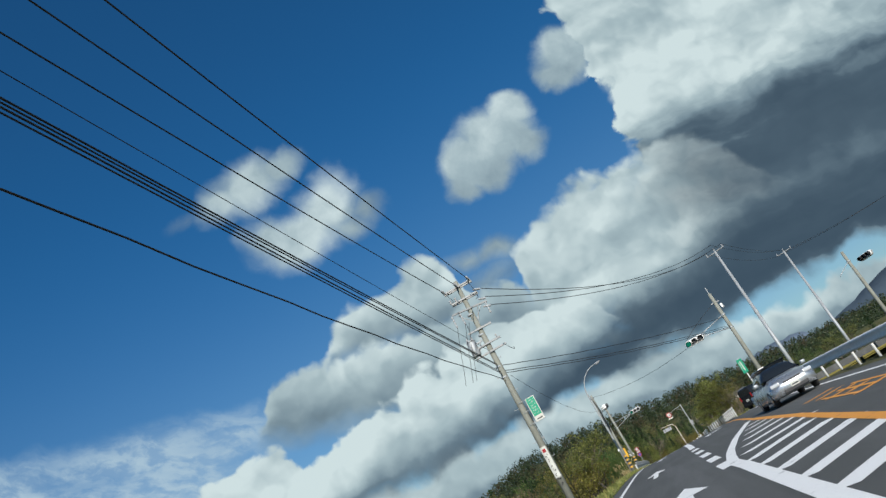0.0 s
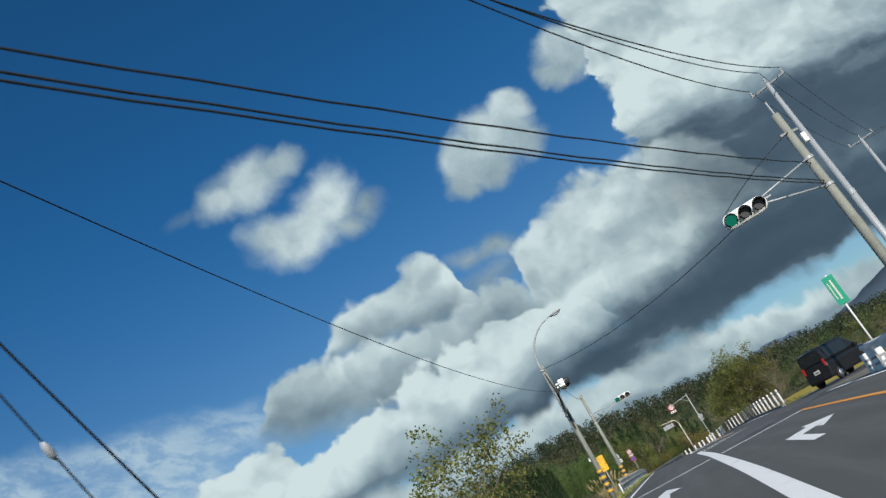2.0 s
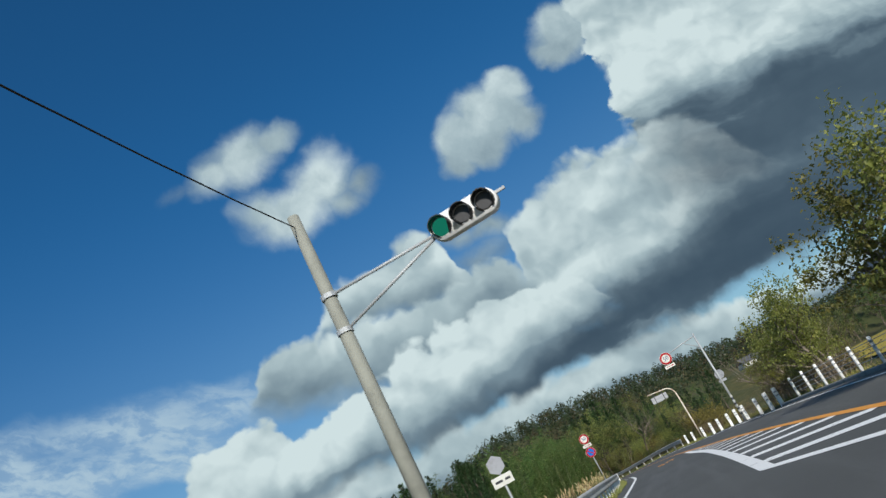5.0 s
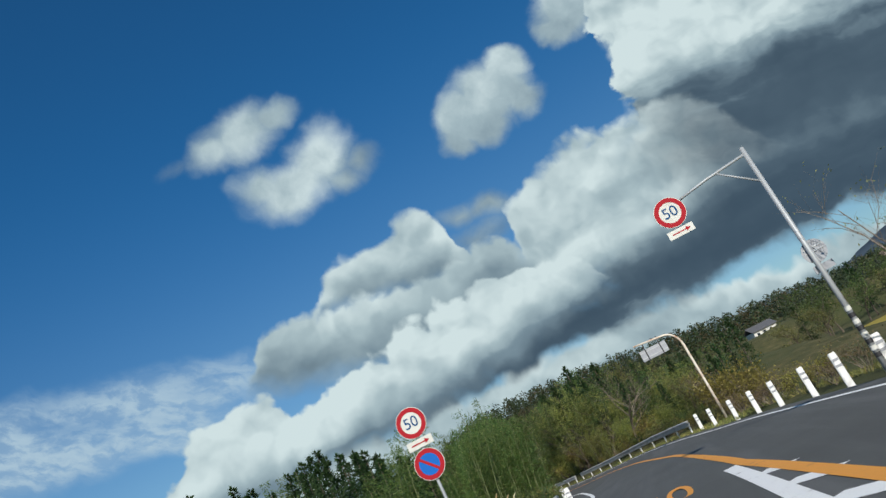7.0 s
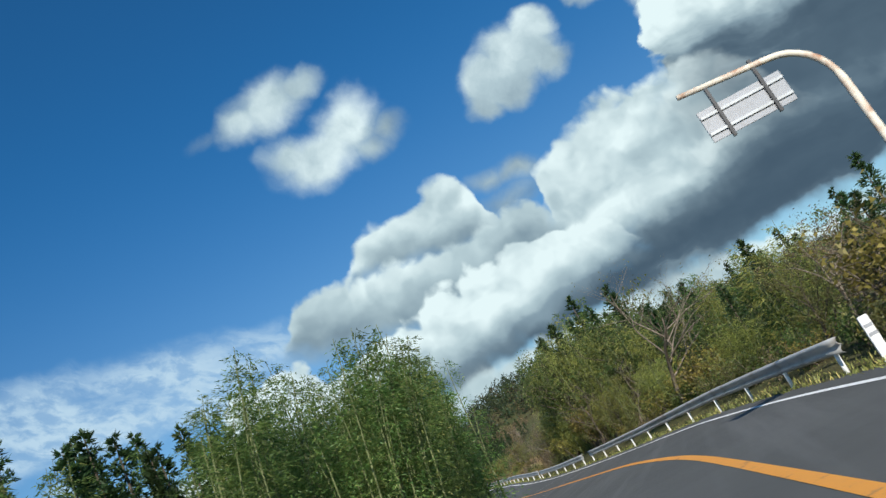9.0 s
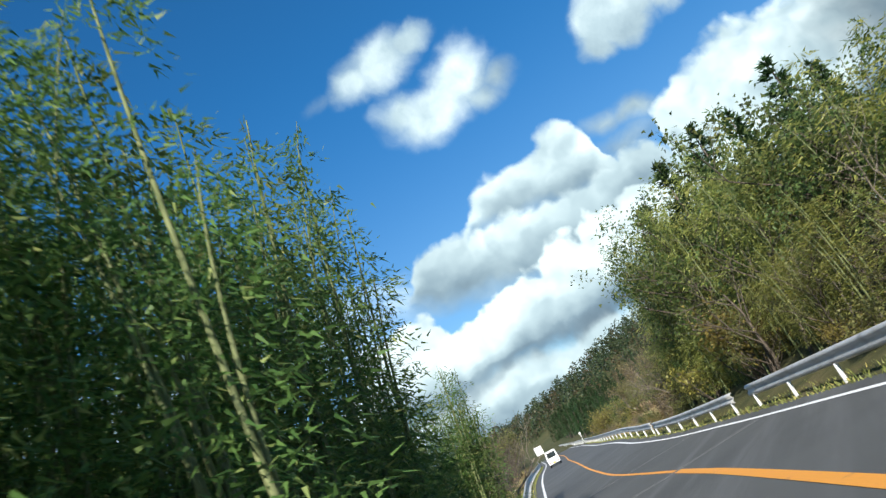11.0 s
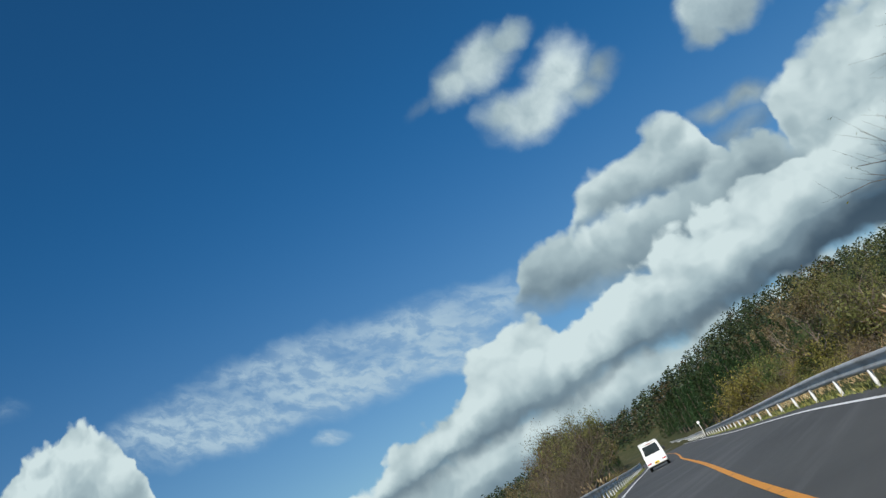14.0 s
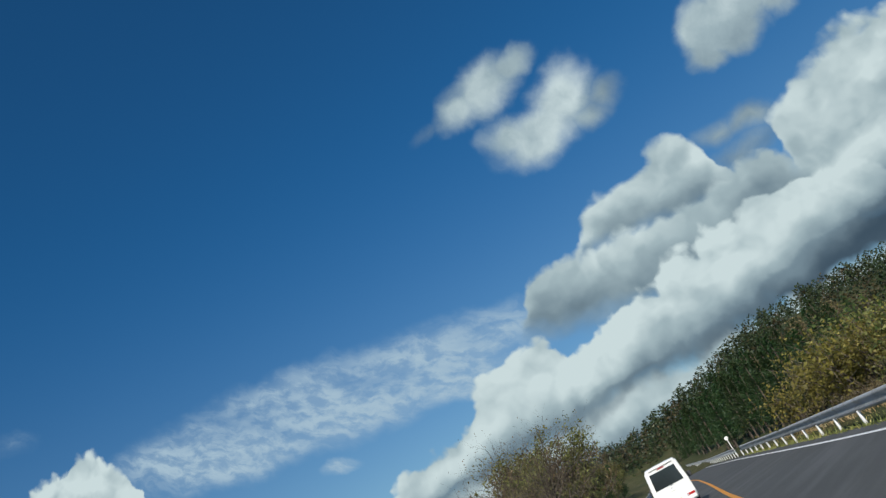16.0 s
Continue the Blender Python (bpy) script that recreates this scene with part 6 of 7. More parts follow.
def pampas(seed):
    rng = np.random.default_rng(seed)
    n = 260
    a = rng.uniform(0, 2 * math.pi, n)
    root = np.stack([np.cos(a), np.sin(a), np.zeros(n)], 1) * (0.35 * np.sqrt(rng.uniform(0, 1, n)))[:, None]
    way = np.stack([np.cos(a) * 0.45, np.sin(a) * 0.45, np.ones(n)], 1) + rng.normal(size=(n, 3)) * 0.2
    v, f = blades(root, way, rng.uniform(0.8, 1.9, n), 0.03, rng, 0.12)
    m = 34
    j = rng.integers(0, n, m)
    g = Geo()
    for k in j:
        d = way[k] / np.linalg.norm(way[k])
        top = root[k] + d * rng.uniform(1.6, 2.2)
        g.tube([root[k], top], [0.008, 0.005], 3, False)
        g.tube([top - d * 0.1, top + d * 0.12, top + d * 0.3 + np.array([0.05, 0, -0.03])], [0.01, 0.045, 0.01], 5, False)
    return g.mesh("plume_mass", M["straw"], True), quick_mesh("leaf_mass", v, f, M["straw"])


KIT = {
    "bamboo": ([bamboo(11, 9.0, 9, 1.1, 0.24, 0.17, "bamboo_leaf", 1.15, 15), bamboo(12, 9.0, 9, 1.3, 0.24, 0.17, "bamboo_leaf", 1.15, 15), bamboo(13, 9.0, 8, 0.9, 0.24, 0.17, "bamboo_leaf", 1.15, 16)],
               [bamboo(14, 9.0, 7, 1.2, 0.36, 0.28, "bamboo_leaf", 1.15, 11)], "bamboo", "tall green bamboo clump with drooping feathery leaves", "bamboo clumps"),
    "young": ([bamboo(15, 6.5, 5, 0.4, 0.22, 0.14, "bamboo_leaf", 0.75, 15), bamboo(16, 6.5, 5, 0.45, 0.22, 0.14, "bamboo_leaf", 0.75, 15)], [], "bamboo", "slim young bamboo clump with feathery tips", "bamboo clumps"),
    "golden": ([bamboo(17, 8.0, 7, 1.0, 0.26, 0.17, "bamboo_gold", 1.1, 14)], [bamboo(18, 8.0, 6, 1.1, 0.36, 0.27, "bamboo_gold", 1.1, 11)], "bamboo", "yellow-green bamboo clump on the bank with pale culms", "bamboo clumps"),
    "cedar": ([cedar(21, 10.0, 100, 0.36, 26), cedar(22, 10.0, 100, 0.36, 26)], [cedar(23, 10.0, 84, 0.40, 24), cedar(24, 10.0, 90, 0.40, 24)], "tree", "dark green conifer with a pointed crown", "conifers"),
    "green": ([broadleaf(31, 8.0, 4200, "green_leaf", "bark", 0.17), broadleaf(32, 8.0, 4200, "green_leaf", "bark", 0.17)], [broadleaf(33, 8.0, 1900, "green_leaf", "bark", 0.26, 0.62, 0.30, (7, 4, 2))], "tree", "leafy green broadleaf tree on the bank", "broadleaf trees"),
    "olive": ([broadleaf(41, 8.0, 4400, "olive_leaf", "pale_bark", 0.15), broadleaf(42, 8.0, 4400, "olive_leaf", "bark", 0.15)], [broadleaf(43, 8.0, 1900, "olive_leaf", "bark", 0.26, 0.62, 0.30, (7, 4, 2))], "tree", "olive-green tree turning to autumn colours", "broadleaf trees"),
    "brown": ([broadleaf(51, 7.0, 3200, "brown_leaf", "pale_bark", 0.13), broadleaf(52, 7.0, 2600, "brown_leaf", "pale_bark", 0.13)], [broadleaf(53, 7.0, 1200, "brown_leaf", "pale_bark", 0.26, 0.62, 0.26, (7, 4, 2))], "tree", "thin tree with dry brown leaves", "broadleaf trees"),
    "sparse": ([broadleaf(61, 8.0, 4400, "sparse_leaf", "pale_bark", 0.24, 0.6, 0.24)], [], "tree", "half-bare tree with large yellow-green leaves", "broadleaf trees"),
    "bare": ([bare_tree(71, 7.0, "pale_bark", 90, (6, 4, 4)), bare_tree(72, 7.0, "bark", 60, (6, 5, 3)), bare_tree(73, 7.0, "pale_bark", 160, (7, 4, 4))], [], "tree", "bare tree with pale forking branches", "bare trees"),
    "shrub": ([shrub(81, 1.7, "green_leaf", 900, 0.15), shrub(82, 1.7, "olive_leaf", 900, 0.15)], [], "bush", "dense green roadside bush", "bushes"),
    "gold": ([shrub(83, 1.8, "yellow_leaf", 1000, 0.14), shrub(84, 1.8, "yellow_leaf", 900, 0.14)], [], "bush", "yellow autumn bush on the bank", "bushes"),
    "dry": ([shrub(85, 1.7, "brown_leaf", 760, 0.12, "pale_bark"), shrub(86, 1.7, "brown_leaf", 640, 0.12, "pale_bark")], [], "bush", "dry brown scrub bush with thin twigs", "bushes"),
    "twiggy": ([bare_tree(75, 6.0, "bark", 200, (10, 6, 4), "brown_leaf"), bare_tree(76, 6.0, "bark", 140, (10, 6, 4), "brown_leaf")], [], "tree", "dark twiggy tree with a few brown leaves", "bare trees"),
    "thin": ([bare_tree(77, 6.0, "bark", 2600, (8, 5, 3), "bamboo_leaf"), bare_tree(78, 6.0, "bark", 2400, (8, 5, 3), "bamboo_leaf")], [], "tree", "slender tree with sparse green leaves and dark trunk", "bare trees"),
    "pampas": ([pampas(91), pampas(92)], [], "grass clump", "straw-coloured pampas grass with plumes", "pampas clumps"),
}
NAMES = {"bamboo": "bamboo_clump", "young": "bamboo_clump", "golden": "bamboo_clump", "cedar": "conifer_tree", "green": "broadleaf_tree", "olive": "broadleaf_tree", "brown": "broadleaf_tree", "sparse": "broadleaf_tree",
         "bare": "bare_tree", "twiggy": "bare_tree", "thin": "slender_tree", "shrub": "bush", "gold": "bush", "dry": "bush", "pampas": "pampas_clump"}
plant_rng = random.Random(5)


def plant(kind, x, y, height, sink=0.1, tilt=0.0):
    near, lite, cat, label, group = KIT[kind]
    z, st, off = (float(v[0]) for v in terrain(np.array([x]), np.array([y])))
    away = math.hypot(off, max(0, st - 235))
    pieces = plant_rng.choice(lite if lite and away > 9.6 else near)
    crown = pieces[-1]
    if "full" not in crown:
        crown["full"] = max(v.co.z for v in crown.vertices)
    k = height / crown["full"]
    ob = thing(NAMES[kind], label, cat, group, (x, y, z - sink), plant_rng.uniform(0, 360))
    if tilt:  # leaning out over the road
        spin = ob.matrix_basis.to_3x3().to_4x4()
        ob.matrix_basis = Matrix.Translation((x, y, z - sink)) @ pose(0, 0, 0, 0, 0, heading(st)) @ Matrix.Rotation(radians(tilt), 4, "Y") @ spin
    w = k * plant_rng.uniform(0.92, 1.1) if kind not in ("bamboo", "golden") else 0.35 * k + 0.65
    ob.scale = (w, w, k)
    for me in pieces:
        o = new(me.name.split(".")[0], me)
        o.parent = ob
        if "mass" in me.name:
            o["kind"] = "stuff"
    return ob


def plant_row(kinds, stations, offs, heights, jitter=0.6, tilt=0.0):
    """Plants along the road: offs and heights are functions of the station."""
    for s in stations:
        o = offs(s) + plant_rng.uniform(-jitter, jitter)
        p = road_xyz(np.array(s + plant_rng.uniform(-0.7, 0.7)), np.array(o))
        plant(plant_rng.choice(kinds), float(p[0]), float(p[1]), heights(s) * plant_rng.uniform(0.78, 1.0), tilt=tilt)


def table(*pairs):
    xs, ys = zip(*pairs)
    return lambda s: float(np.interp(s, xs, ys))


flat_off = lambda v: (lambda s: v)
# bamboo wood close on the near side of the bend, its tops arching out over the verge
front = table((148, 4.2), (160, 5.8), (170, 7.2), (176, 8.2), (181, 8.8), (185, 10.2), (192, 11.0))
plant_row(["bamboo"], np.arange(161, 189, 1.6), flat_off(-5.0), front, 0.3, 8.0)
plant_row(["bamboo"], np.arange(158, 190.4, 1.9), flat_off(-7.2), front, 0.6, 5.0)
plant_row(["young"], np.arange(163, 191, 1.9), flat_off(-4.1), table((163, 3.6), (176, 4.6), (191, 5.4)), 0.25, 5.0)
plant_row(["young"], (178.0, 183.6, 186.4, 188.4), flat_off(-4.3), table((178, 9.0), (183.6, 10.6), (192, 10.6)), 0.2, 8.0)
plant_row(["bamboo"], np.arange(182, 189.5, 2.2), flat_off(-10.6), lambda s: 10.4, 0.6)
back = table((148, 4.2), (156, 5.2), (168, 6.8), (180, 8.2), (190, 8.8), (200, 7.5))
plant_row(["bamboo", "bamboo", "cedar"], np.arange(152, 198, 2.4), flat_off(-10.5), back, 1.0)
plant_row(["cedar"], np.arange(150, 200, 2.6), flat_off(-14.5), lambda s: back(s) + 1.2, 1.5)
plant_row(["cedar", "cedar", "bamboo"], np.arange(152, 200, 3.4), flat_off(-21), lambda s: back(s) + 1.6, 2.0)
plant_row(["cedar", "green"], np.arange(168, 198, 4.4), flat_off(-29), lambda s: 10.0, 3.0)
plant_row(["shrub", "dry", "gold"], np.arange(142, 200, 2.4), flat_off(-4.1), lambda s: 1.5, 0.35)
# low young bamboo, the lone clump, the thin leafy trees and the bare ones past it
plant_row(["bamboo"], (192.4, 193.8, 195.4, 197.4, 199.4, 201.0), flat_off(-6.4), lambda s: 6.8, 0.5)
plant_row(["bamboo", "young"], (193.4, 195.0, 196.8, 198.6), flat_off(-5.2), lambda s: 5.8, 0.3)
plant_row(["bamboo"], (194.0, 196.5, 199.0), flat_off(-10.0), lambda s: 7.6, 0.5)
plant_row(["bamboo"], (203.2, 205.2), flat_off(-4.8), table((203, 7.2), (205.4, 8.2)), 0.2, 9.0)
plant_row(["young"], (202.6, 203.8, 204.9), flat_off(-4.0), lambda s: 7.4, 0.2, 8.0)
for x, y, h in ((-23.6, 205.6, 5.4), (-25.0, 207.0, 5.6), (-26.0, 208.6, 5.2)):
    plant("thin", x, y, h)
for x, y, h in ((-23.5, 208.8, 6.2), (-22.7, 207.2, 4.8), (-24.6, 209.4, 5.2), (-25.8, 209.6, 4.8), (-26.9, 209.0, 7.0)):
    plant("bare", x, y, h)
plant_row(["dry", "shrub"], np.arange(203, 222, 1.8), flat_off(-5.0), lambda s: 1.2, 0.6)
# scrub on the slope beyond
plant_row(["dry", "pampas", "dry", "shrub"], np.arange(222, 266, 1.8), flat_off(-5.0), lambda s: 1.4, 0.8)
plant_row(["twiggy", "brown", "twiggy", "olive"], np.arange(268, 304, 1.9), flat_off(-7.6), table((256, 4.4), (268, 7.0), (282, 8.2), (304, 8.4)), 1.2)
plant_row(["brown", "bare", "bare", "olive"], np.arange(268, 312, 2.6), flat_off(-10.5), table((268, 6.0), (278, 5.0), (300, 6.4)), 1.5)
plant_row(["dry", "dry", "gold"], np.arange(246, 300, 1.7), flat_off(-4.6), lambda s: 1.5, 0.5)
plant_row(["twiggy"], np.arange(248, 272, 1.5), flat_off(-6.0), table((248, 4.4), (256, 6.0), (266, 7.6)), 0.8)
plant_row(["olive", "cedar", "brown"], np.arange(304, 420, 4.0), flat_off(-9), lambda s: 7.0, 2.5)
# wooded bank on the far side of the bend
plant_row(["shrub", "gold", "shrub", "dry"], np.arange(160, 196, 1.8), flat_off(7.3), lambda s: 1.8, 0.4)
plant_row(["golden", "olive", "golden", "gold"], np.arange(172, 214, 1.8), flat_off(7.9), table((172, 2.6), (180, 3.4), (200, 4.6), (214, 4.4)), 0.5)
plant_row(["golden", "cedar", "green", "golden"], np.arange(166, 217, 1.8), flat_off(9.8), table((164, 4.6), (174, 5.4), (180, 4.6), (188, 6.0), (196, 8.4), (204, 10.8), (214, 11.6), (218, 9.0)), 0.8)
plant_row(["cedar", "golden", "green", "bamboo"], np.arange(170, 222, 2.0), flat_off(12.5), table((168, 5.6), (180, 5.0), (188, 5.4), (196, 7.8), (204, 10.6), (212, 12.4), (221, 10.6)), 1.2)
plant_row(["cedar", "green", "cedar"], np.arange(174, 224, 3.0), flat_off(16.5), table((174, 6.5), (184, 4.4), (192, 4.2), (204, 7.0), (212, 9.2), (224, 10.5)), 1.4)
plant_row(["cedar", "olive", "green"], np.arange(200, 226, 4.0), flat_off(22.0), table((200, 5.2), (212, 8.6), (226, 9.5)), 1.5)
plant_row(["golden", "bamboo", "golden"], (202.0, 204.5, 207.0, 209.5, 211.5), flat_off(8.5), table((202, 9.8), (204, 10.4), (210, 10.8), (214, 9.4)), 0.3)
plant_row(["olive", "golden", "green"], (214.6, 216.0, 217.4, 218.8, 220.4), flat_off(8.2), lambda s: 5.2, 0.4)
plant_row(["dry", "brown"], (221.6, 223.0, 224.6), flat_off(8.0), lambda s: 3.0, 0.4)
plant_row(["golden", "green", "golden"], (214.4, 216.0, 217.6), flat_off(8.6), lambda s: 9.8, 0.2)
plant_row(["bare"], (220.6, 222.2, 223.8), flat_off(7.9), lambda s: 7.0, 0.3)
plant_row(["brown", "olive", "brown"], (221.0, 222.4, 223.6, 224.8), flat_off(8.3), lambda s: 4.8, 0.3)
plant_row(["bare"], (190.0, 196.0, 201.0), flat_off(7.8), lambda s: 6.0, 0.3)
plant("bare", -2.4, 182.6, 7.8)
plant("bare", -1.6, 184.4, 7.2)
plant("bare", -6.4, 196.4, 3.6)
# scrubby bank after the trees
plant_row(["dry", "gold", "shrub", "dry"], np.arange(216, 268, 1.5), flat_off(7.3), lambda s: 1.5, 0.4)
plant_row(["pampas", "dry"], np.arange(221, 236, 3.0), flat_off(7.8), lambda s: 1.25, 0.4)
plant_row(["gold", "dry", "gold", "shrub"], np.arange(222, 275, 1.7), flat_off(8.8), table((222, 2.2), (228, 1.8), (240, 2.8), (252, 2.0), (270, 3.6)), 0.6)
plant_row(["dry", "gold", "dry"], np.arange(224, 280, 2.2), flat_off(11.5), table((224, 2.2), (236, 1.1), (260, 1.2), (280, 3.4)), 0.8)
plant_row(["dry", "shrub", "dry"], np.arange(226, 280, 2.6), flat_off(15.5), table((226, 2.4), (240, 0.9), (270, 0.9), (280, 2.4)), 1.2)
plant_row(["brown", "olive"], (238.5, 240.5, 242.5, 245.0), flat_off(8.6), lambda s: 4.4, 0.4)
plant_row(["gold"], (264, 266, 268, 270, 272.5, 275, 278), flat_off(8.0), lambda s: 3.9, 0.8)
plant_row(["cedar"], np.arange(280, 330, 2.0), flat_off(8.8), table((282, 5.4), (300, 6.6), (330, 9.0)), 1.2)
plant_row(["cedar"], np.arange(286, 350, 2.8), flat_off(14.5), table((284, 4.2), (300, 5.8), (330, 8.0)), 1.6)
plant_row(["cedar", "cedar", "brown"], np.arange(292, 420, 4.6), flat_off(24), table((292, 3.2), (310, 6.0), (330, 8.5)), 2.0)
plant_row(["cedar"], np.arange(332, 420, 4.0), flat_off(9), lambda s: 9.0, 1.5)
# fields side: the half-bare clump by the fence, bushes and hedges
for kind, x, y, h in (("sparse", 8.0, 95.4, 6.2), ("sparse", 7.4, 97.6, 5.8), ("sparse", 8.8, 93.4, 5.0), ("brown", 8.8, 91.6, 3.8), ("brown", 9.0, 98.6, 4.6), ("bare", 8.7, 100.6, 4.6), ("dry", 7.6, 94.0, 1.8), ("dry", 8.2, 99.6, 1.8), ("dry", 7.8, 91.4, 1.6),
                      ("sparse", 7.6, 123.0, 4.8), ("sparse", 8.4, 121.2, 4.6), ("brown", 8.0, 125.2, 3.6), ("brown", 7.7, 127.6, 3.2), ("dry", 7.3, 126.0, 2.2), ("brown", 8.8, 131.8, 3.8), ("olive", 8.8, 128.2, 3.8),
                      ("sparse", 7.4, 113.0, 5.2), ("sparse", 8.2, 115.4, 6.0), ("sparse", 7.6, 117.4, 4.6), ("olive", 9.2, 119.0, 4.2), ("brown", 7.4, 118.6, 3.0), ("dry", 7.2, 111.6, 1.8), ("dry", 7.4, 121.0, 1.8), ("bare", 7.8, 129.6, 5.2), ("olive", 8.0, 131.0, 4.4), ("brown", 7.7, 126.5, 3.2), ("dry", 7.5, 133.5, 2.0), ("dry", 7.4, 124.5, 1.8)):
    plant(kind, x, y, h)
plant_row(["brown", "olive", "dry", "sparse"], np.arange(121, 134, 1.9), flat_off(10.2), lambda s: 3.8, 0.8)
plant_row(["gold", "dry", "dry"], np.arange(138, 158, 1.8), flat_off(7.4), lambda s: 1.7, 0.4)
for x, y, h in ((4.4, 160.2, 3.5), (5.2, 158.4, 3.1), (4.0, 162.4, 3.8), (5.6, 161.6, 3.2), (4.5, 164.4, 4.0), (5.4, 163.0, 3.6)):
    plant("gold", x, y, h)
plant_row(["olive", "bare", "brown"], (163.5, 166.0, 168.5), flat_off(8.6), lambda s: 4.6, 0.5)
for x, y, h in ((18.5, 213, 5.4), (21, 216, 6.4), (22.5, 212.5, 5.6), (24, 220, 7.4), (27, 226, 8.4), (28.5, 218, 7.4), (31, 223, 8.4), (34, 219, 8.0), (37, 224, 9.0), (40, 218, 8.6), (44, 221, 9.0), (48, 216, 8.8), (53, 219, 9.0), (58, 214, 8.6), (36, 238, 5.6), (39, 236, 6.2), (42, 238, 6.6), (46, 234, 7.0), (50, 236, 7.4), (54, 232, 7.4), (41, 244, 6.6), (47, 243, 7.2), (58, 236, 8.0)):
    plant(plant_rng.choice(["green", "cedar", "olive"]), x, y, h)
plant_row(["olive", "cedar", "green"], np.arange(64, 150, 5.0), flat_off(75), lambda s: 6.5, 5.0)
plant_row(["cedar", "green", "brown"], np.arange(60, 170, 5.0), flat_off(95), lambda s: 8.5, 6.0)
plant_row(["olive", "brown", "green"], np.arange(96, 140, 3.5), flat_off(52), lambda s: 4.6, 4.0)
# near side before the junction: low autumn bushes and young trees
plant_row(["gold", "shrub", "olive"], np.arange(36, 66, 2.0), flat_off(-6.4), table((36, 2.6), (50, 2.8), (66, 2.2)), 0.8)
plant_row(["olive", "gold", "brown"], np.arange(38, 74, 2.6), flat_off(-9.5), lambda s: 3.4, 1.5)
plant_row(["olive", "sparse"], (52.0, 55.5), flat_off(-7.4), lambda s: 4.6, 0.4)
plant_row(["brown", "olive", "green"], np.arange(40, 130, 6.0), flat_off(-17), lambda s: 4.0, 3.0)
plant_row(["shrub", "dry", "gold", "pampas"], np.arange(74, 142, 2.2), flat_off(-5.0), lambda s: 1.3, 0.6)
plant_row(["pampas", "dry"], np.arange(98, 132, 4.4), flat_off(-4.6), lambda s: 1.25, 0.3)
plant_row(["cedar"], np.arange(120, 152, 3.6), flat_off(-20), lambda s: 5.6, 3.0)
plant_row(["cedar", "olive", "brown"], np.arange(96, 150, 6.0), flat_off(-32), lambda s: 8.0, 4.0)

# a sapling and low bushes close to the road before the junction
plant("sparse", -3.9, 46.2, 3.8)
for x, y, h in ((-4.6, 44.6, 2.3), (-4.3, 47.4, 2.6), (-5.2, 46.0, 2.8), (-4.4, 49.0, 2.2)):
    plant("gold", x, y, h)

# slim plumes that rise above the bamboo wood
for x, y, h in ((-12.9, 176.3, 10.2), (-11.4, 174.4, 8.2), (-11.3, 177.7, 7.8), (-14.2, 176.0, 9.6), (-12.6, 179.2, 9.2)):
    plant("young", x, y, h)


# ---- grass on the verges, one mass of blades ----
def verge_grass(name, a, b, lo, hi, n, tall_, mat, label, seed):
    rng = np.random.default_rng(seed)
    st, of = rng.uniform(a, b, n), rng.uniform(lo, hi, n)
    p = road_xyz(st, of)
    p[:, 2] = terrain(p[:, 0], p[:, 1])[0] - 0.05
    way = rng.normal(size=(n, 3)) * 0.4 + np.array([0, 0, 1.0])
    v, f = blades(p, way, tall_ * rng.uniform(0.4, 1.3, n), 0.03, rng, 0.1)
    tagged(new(name, quick_mesh(name, v, f, M[mat])), label, "grass", kind="stuff")


verge_grass("grass", 150, 300, 5.35, 7.2, 16000, 0.22, "grass_blade", "short green and straw verge grass", 1)
verge_grass("grass", 190, 300, -4.6, -2.5, 12000, 0.25, "grass_blade", "short green verge grass under the rail", 2)
verge_grass("grass", 20, 145, -6.0, -2.8, 14000, 0.32, "grass_blade", "dry verge grass beside the road", 3)
verge_grass("dry_grass", 220, 285, 6.3, 11.0, 14000, 0.55, "straw", "tall dry straw grass on the bank", 4)
verge_grass("grass", 76, 160, 6.8, 12.0, 14000, 0.3, "grass_blade", "rough green grass beside the fields", 5)


# ---- distance: wooded hill, fields, a farmhouse, a far mountain ----
def far_woods(name, n, box, tall_, mat, label, seed):
    rng = np.random.default_rng(seed)
    x, y = rng.uniform(box[0], box[1], n), rng.uniform(box[2], box[3], n)
    z, st, off = terrain(x, y)
    keep = (np.abs(off) > 70) | (y > 470)
    x, y, z = x[keep], y[keep], z[keep]
    n = len(x)
    m = 64
    f = rng.uniform(0, 1, (n, m))
    a = rng.uniform(0, 2 * math.pi, (n, m))
    h = tall_ * rng.uniform(0.7, 1.25, n)[:, None]
    r = h * 0.34 * np.sin(np.clip(1 - f, 0.02, 1) * 2.2) * rng.uniform(0.5, 1.1, (n, m))
    p = np.stack([x[:, None] + r * np.cos(a), y[:, None] + r * np.sin(a), z[:, None] + h * f], -1).reshape(-1, 3)
    way = np.stack([np.cos(a), np.sin(a), np.full_like(a, 0.5)], -1).reshape(-1, 3) + rng.normal(size=(n * m, 3)) * 0.5
    v, q = blades(p, way, tall_ * 0.15 * rng.uniform(0.6, 1.3, n * m), tall_ * 0.10, rng, 0.1, True)
    tagged(new(name, quick_mesh(name, v, q, M[mat])), label, "woods", kind="stuff")


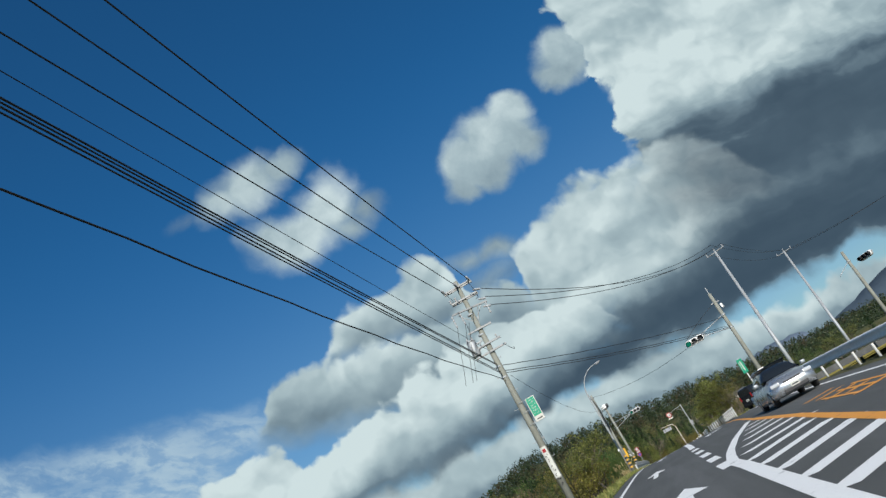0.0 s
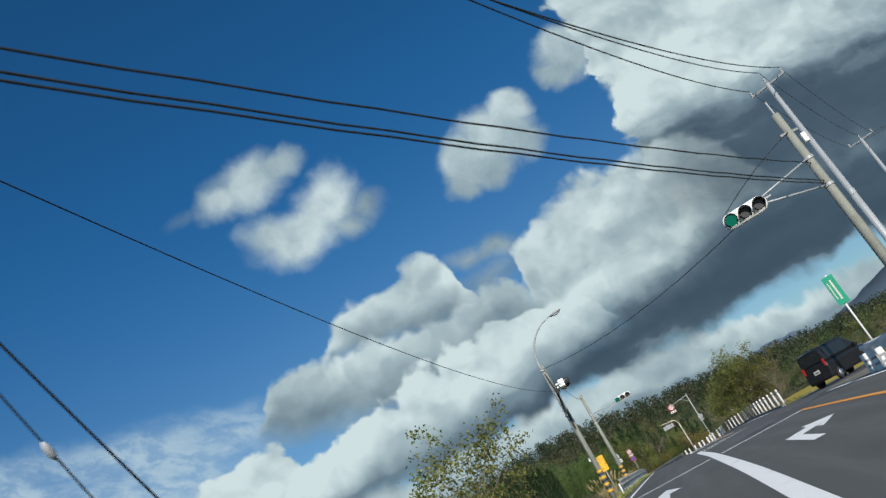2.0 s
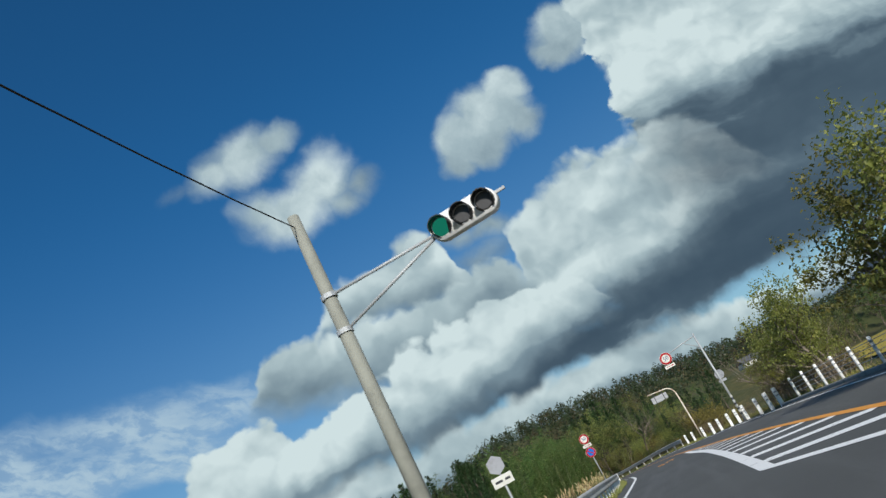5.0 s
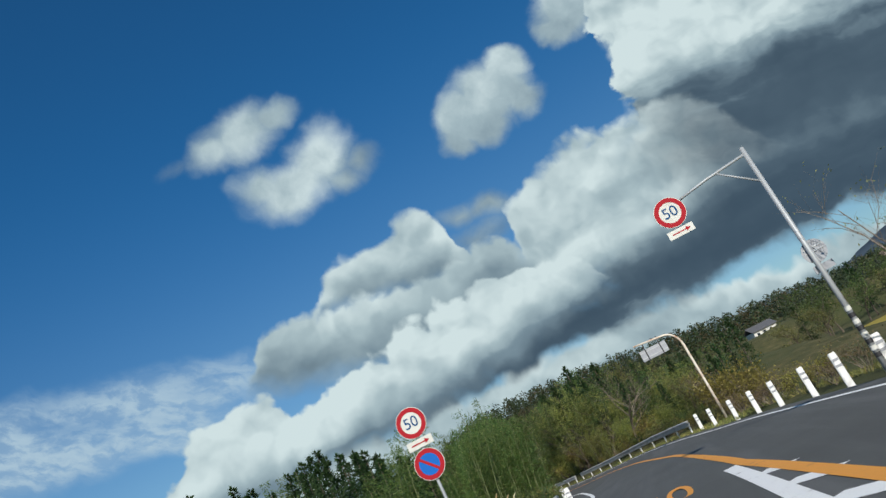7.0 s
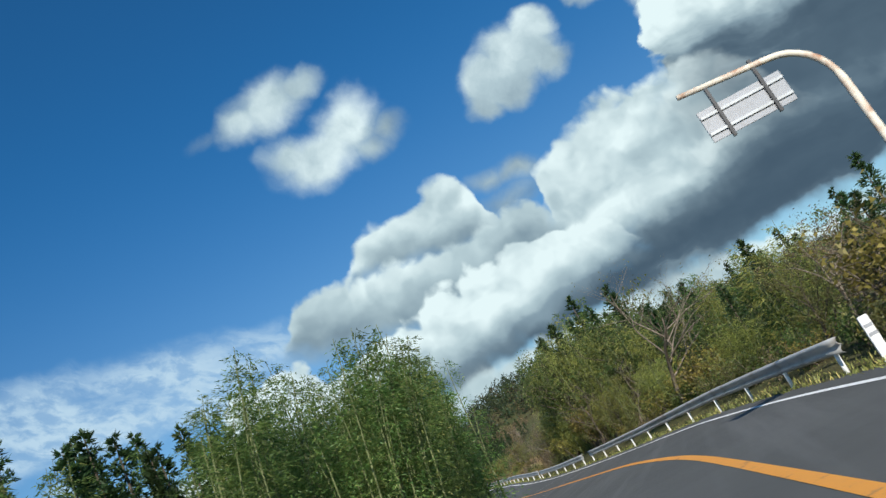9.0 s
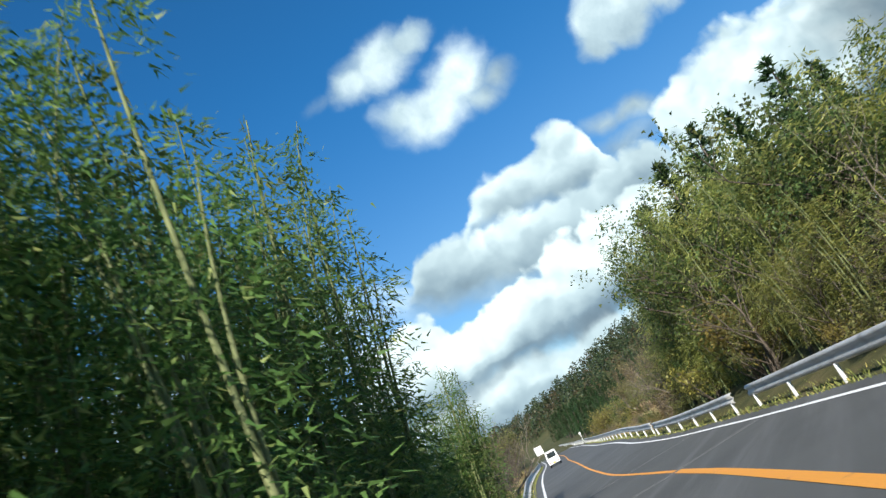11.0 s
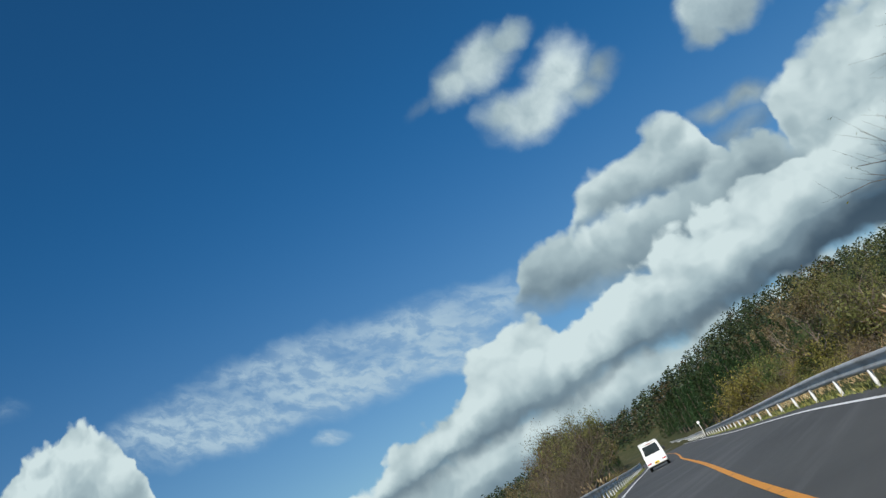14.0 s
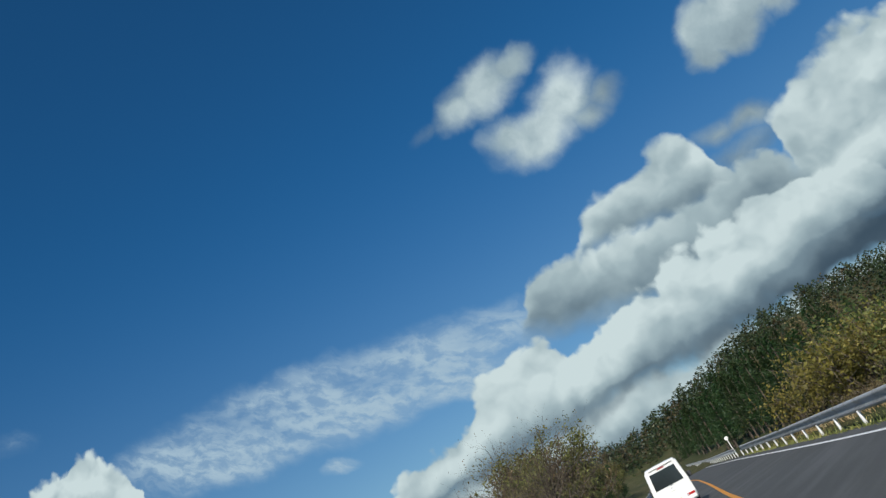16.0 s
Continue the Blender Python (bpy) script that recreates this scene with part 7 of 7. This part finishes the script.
far_woods("far_woods", 1100, (-330, 260, 540, 720), 10, "far_leaf", "dark conifer woods on the distant hill", 1)
far_woods("far_woods", 500, (-330, 260, 520, 720), 9, "far_brown", "brown autumn woods on the distant hill", 2)
far_woods("far_woods", 500, (-330, 260, 500, 700), 9, "far_leaf", "green woods on the distant hill", 3)
far_woods("far_woods", 450, (110, 520, 120, 520), 9, "far_leaf", "dark woods beyond the fields", 4)
far_woods("far_woods", 400, (70, 240, 350, 520), 7, "far_leaf", "green woods behind the bend", 5)
far_woods("far_woods", 400, (-220, -90, 130, 300), 8, "far_leaf", "dark woods behind the bamboo", 6)
far_woods("far_woods", 350, (-160, -50, 60, 170), 8, "far_brown", "autumn woods behind the junction", 7)


def field(name, x0, x1, y0, y1, mat, label):
    g = Geo()
    xs, ys_ = np.linspace(x0, x1, 12), np.linspace(y0, y1, 12)
    X, Y = np.meshgrid(xs, ys_)
    Z = terrain(X, Y)[0] + 0.30 + 0.03 * np.sin(Y * 7)
    g.add(np.stack([X, Y, Z], -1).reshape(-1, 3), [(j * 12 + i, j * 12 + i + 1, (j + 1) * 12 + i + 1, (j + 1) * 12 + i) for j in range(11) for i in range(11)])
    tagged(new(name, g.mesh(name, M[mat])), label, "field", kind="structure")


field("rice_field", 11, 62, 82, 128, "rice_stubble", "golden field of ripe rice stubble")
field("rice_field", 22, 66, 150, 206, "rice_stubble", "yellow rice field beside the road")

hx, hy = 34.0, 330.0
hz = ground_z(hx, hy)
house = thing("farmhouse", "white-walled farmhouse with a dark tiled roof beyond the fields", "house", at=(hx, hy, hz - 0.2), turn=20)
house.scale = (0.62, 0.62, 0.62)
part("wall", Geo().box((0, 0, 1.6), (11, 7, 3.4), None, 0.03), M["plaster"], house, "pale plastered wall")
rf = Geo()
rf.loft([[(-6.2, -4.3, 3.1), (-6.2, 0, 5.6), (-6.2, 4.3, 3.1), (-6.2, 4.3, 2.95), (-6.2, 0, 5.4), (-6.2, -4.3, 2.95)], [(6.2, -4.3, 3.1), (6.2, 0, 5.6), (6.2, 4.3, 3.1), (6.2, 4.3, 2.95), (6.2, 0, 5.4), (6.2, -4.3, 2.95)]])
roof = part("roof", rf, M["roof_tile"], house, "dark grey tiled roof")
part("ridge", Geo().tube([(-6.3, 0, 5.62), (6.3, 0, 5.62)], 0.16, 8), M["roof_tile"], roof)
for x in (-3.6, -0.6, 2.6):
    wn = part("window", Geo().box((x, -3.53, 1.7), (1.5, 0.08, 1.3), None, 0.01), M["white_paint"], house, "white framed window")
    part("pane", Geo().box((x, -3.575, 1.7), (1.3, 0.03, 1.1)), M["car_glass"], wn)

def ridge(name, y0, points, label):
    xs = np.linspace(points[0][0], points[-1][0], 70)
    top = np.interp(xs, [p[0] for p in points], [p[1] for p in points]) + 4 * np.sin(xs * 0.05) + 2.5 * np.sin(xs * 0.13 + 1)
    g = Geo()
    rows_ = [np.stack([xs, np.full(70, y0 + 120.0 * k) + 30 * np.sin(xs * 0.03 + k), top * fz - 8 + 3 * np.sin(xs * 0.07 + k * 2)], -1) for k, fz in enumerate((0.0, 0.4, 0.75, 1.0, 0.5, 0.0))]
    g.add(np.concatenate(rows_), [(k * 70 + i, k * 70 + i + 1, (k + 1) * 70 + i + 1, (k + 1) * 70 + i) for k in range(5) for i in range(69)])
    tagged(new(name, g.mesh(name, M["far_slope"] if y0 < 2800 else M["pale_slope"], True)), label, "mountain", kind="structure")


# both ridges get their aerial haze from the slope colour alone
ridge("backdrop", 3000, [(180, 60), (260, 100), (330, 135), (485, 185), (600, 194), (690, 165), (800, 120), (1000, 60)], "mountain far away with haze painted in as pale blue")
ridge("backdrop", 2300, [(380, 30), (470, 66), (535, 84), (588, 104), (660, 128), (738, 152), (920, 205), (1250, 260), (2200, 330), (3000, 150)], "mountain ridge beyond the fields, haze painted in as blue-grey")
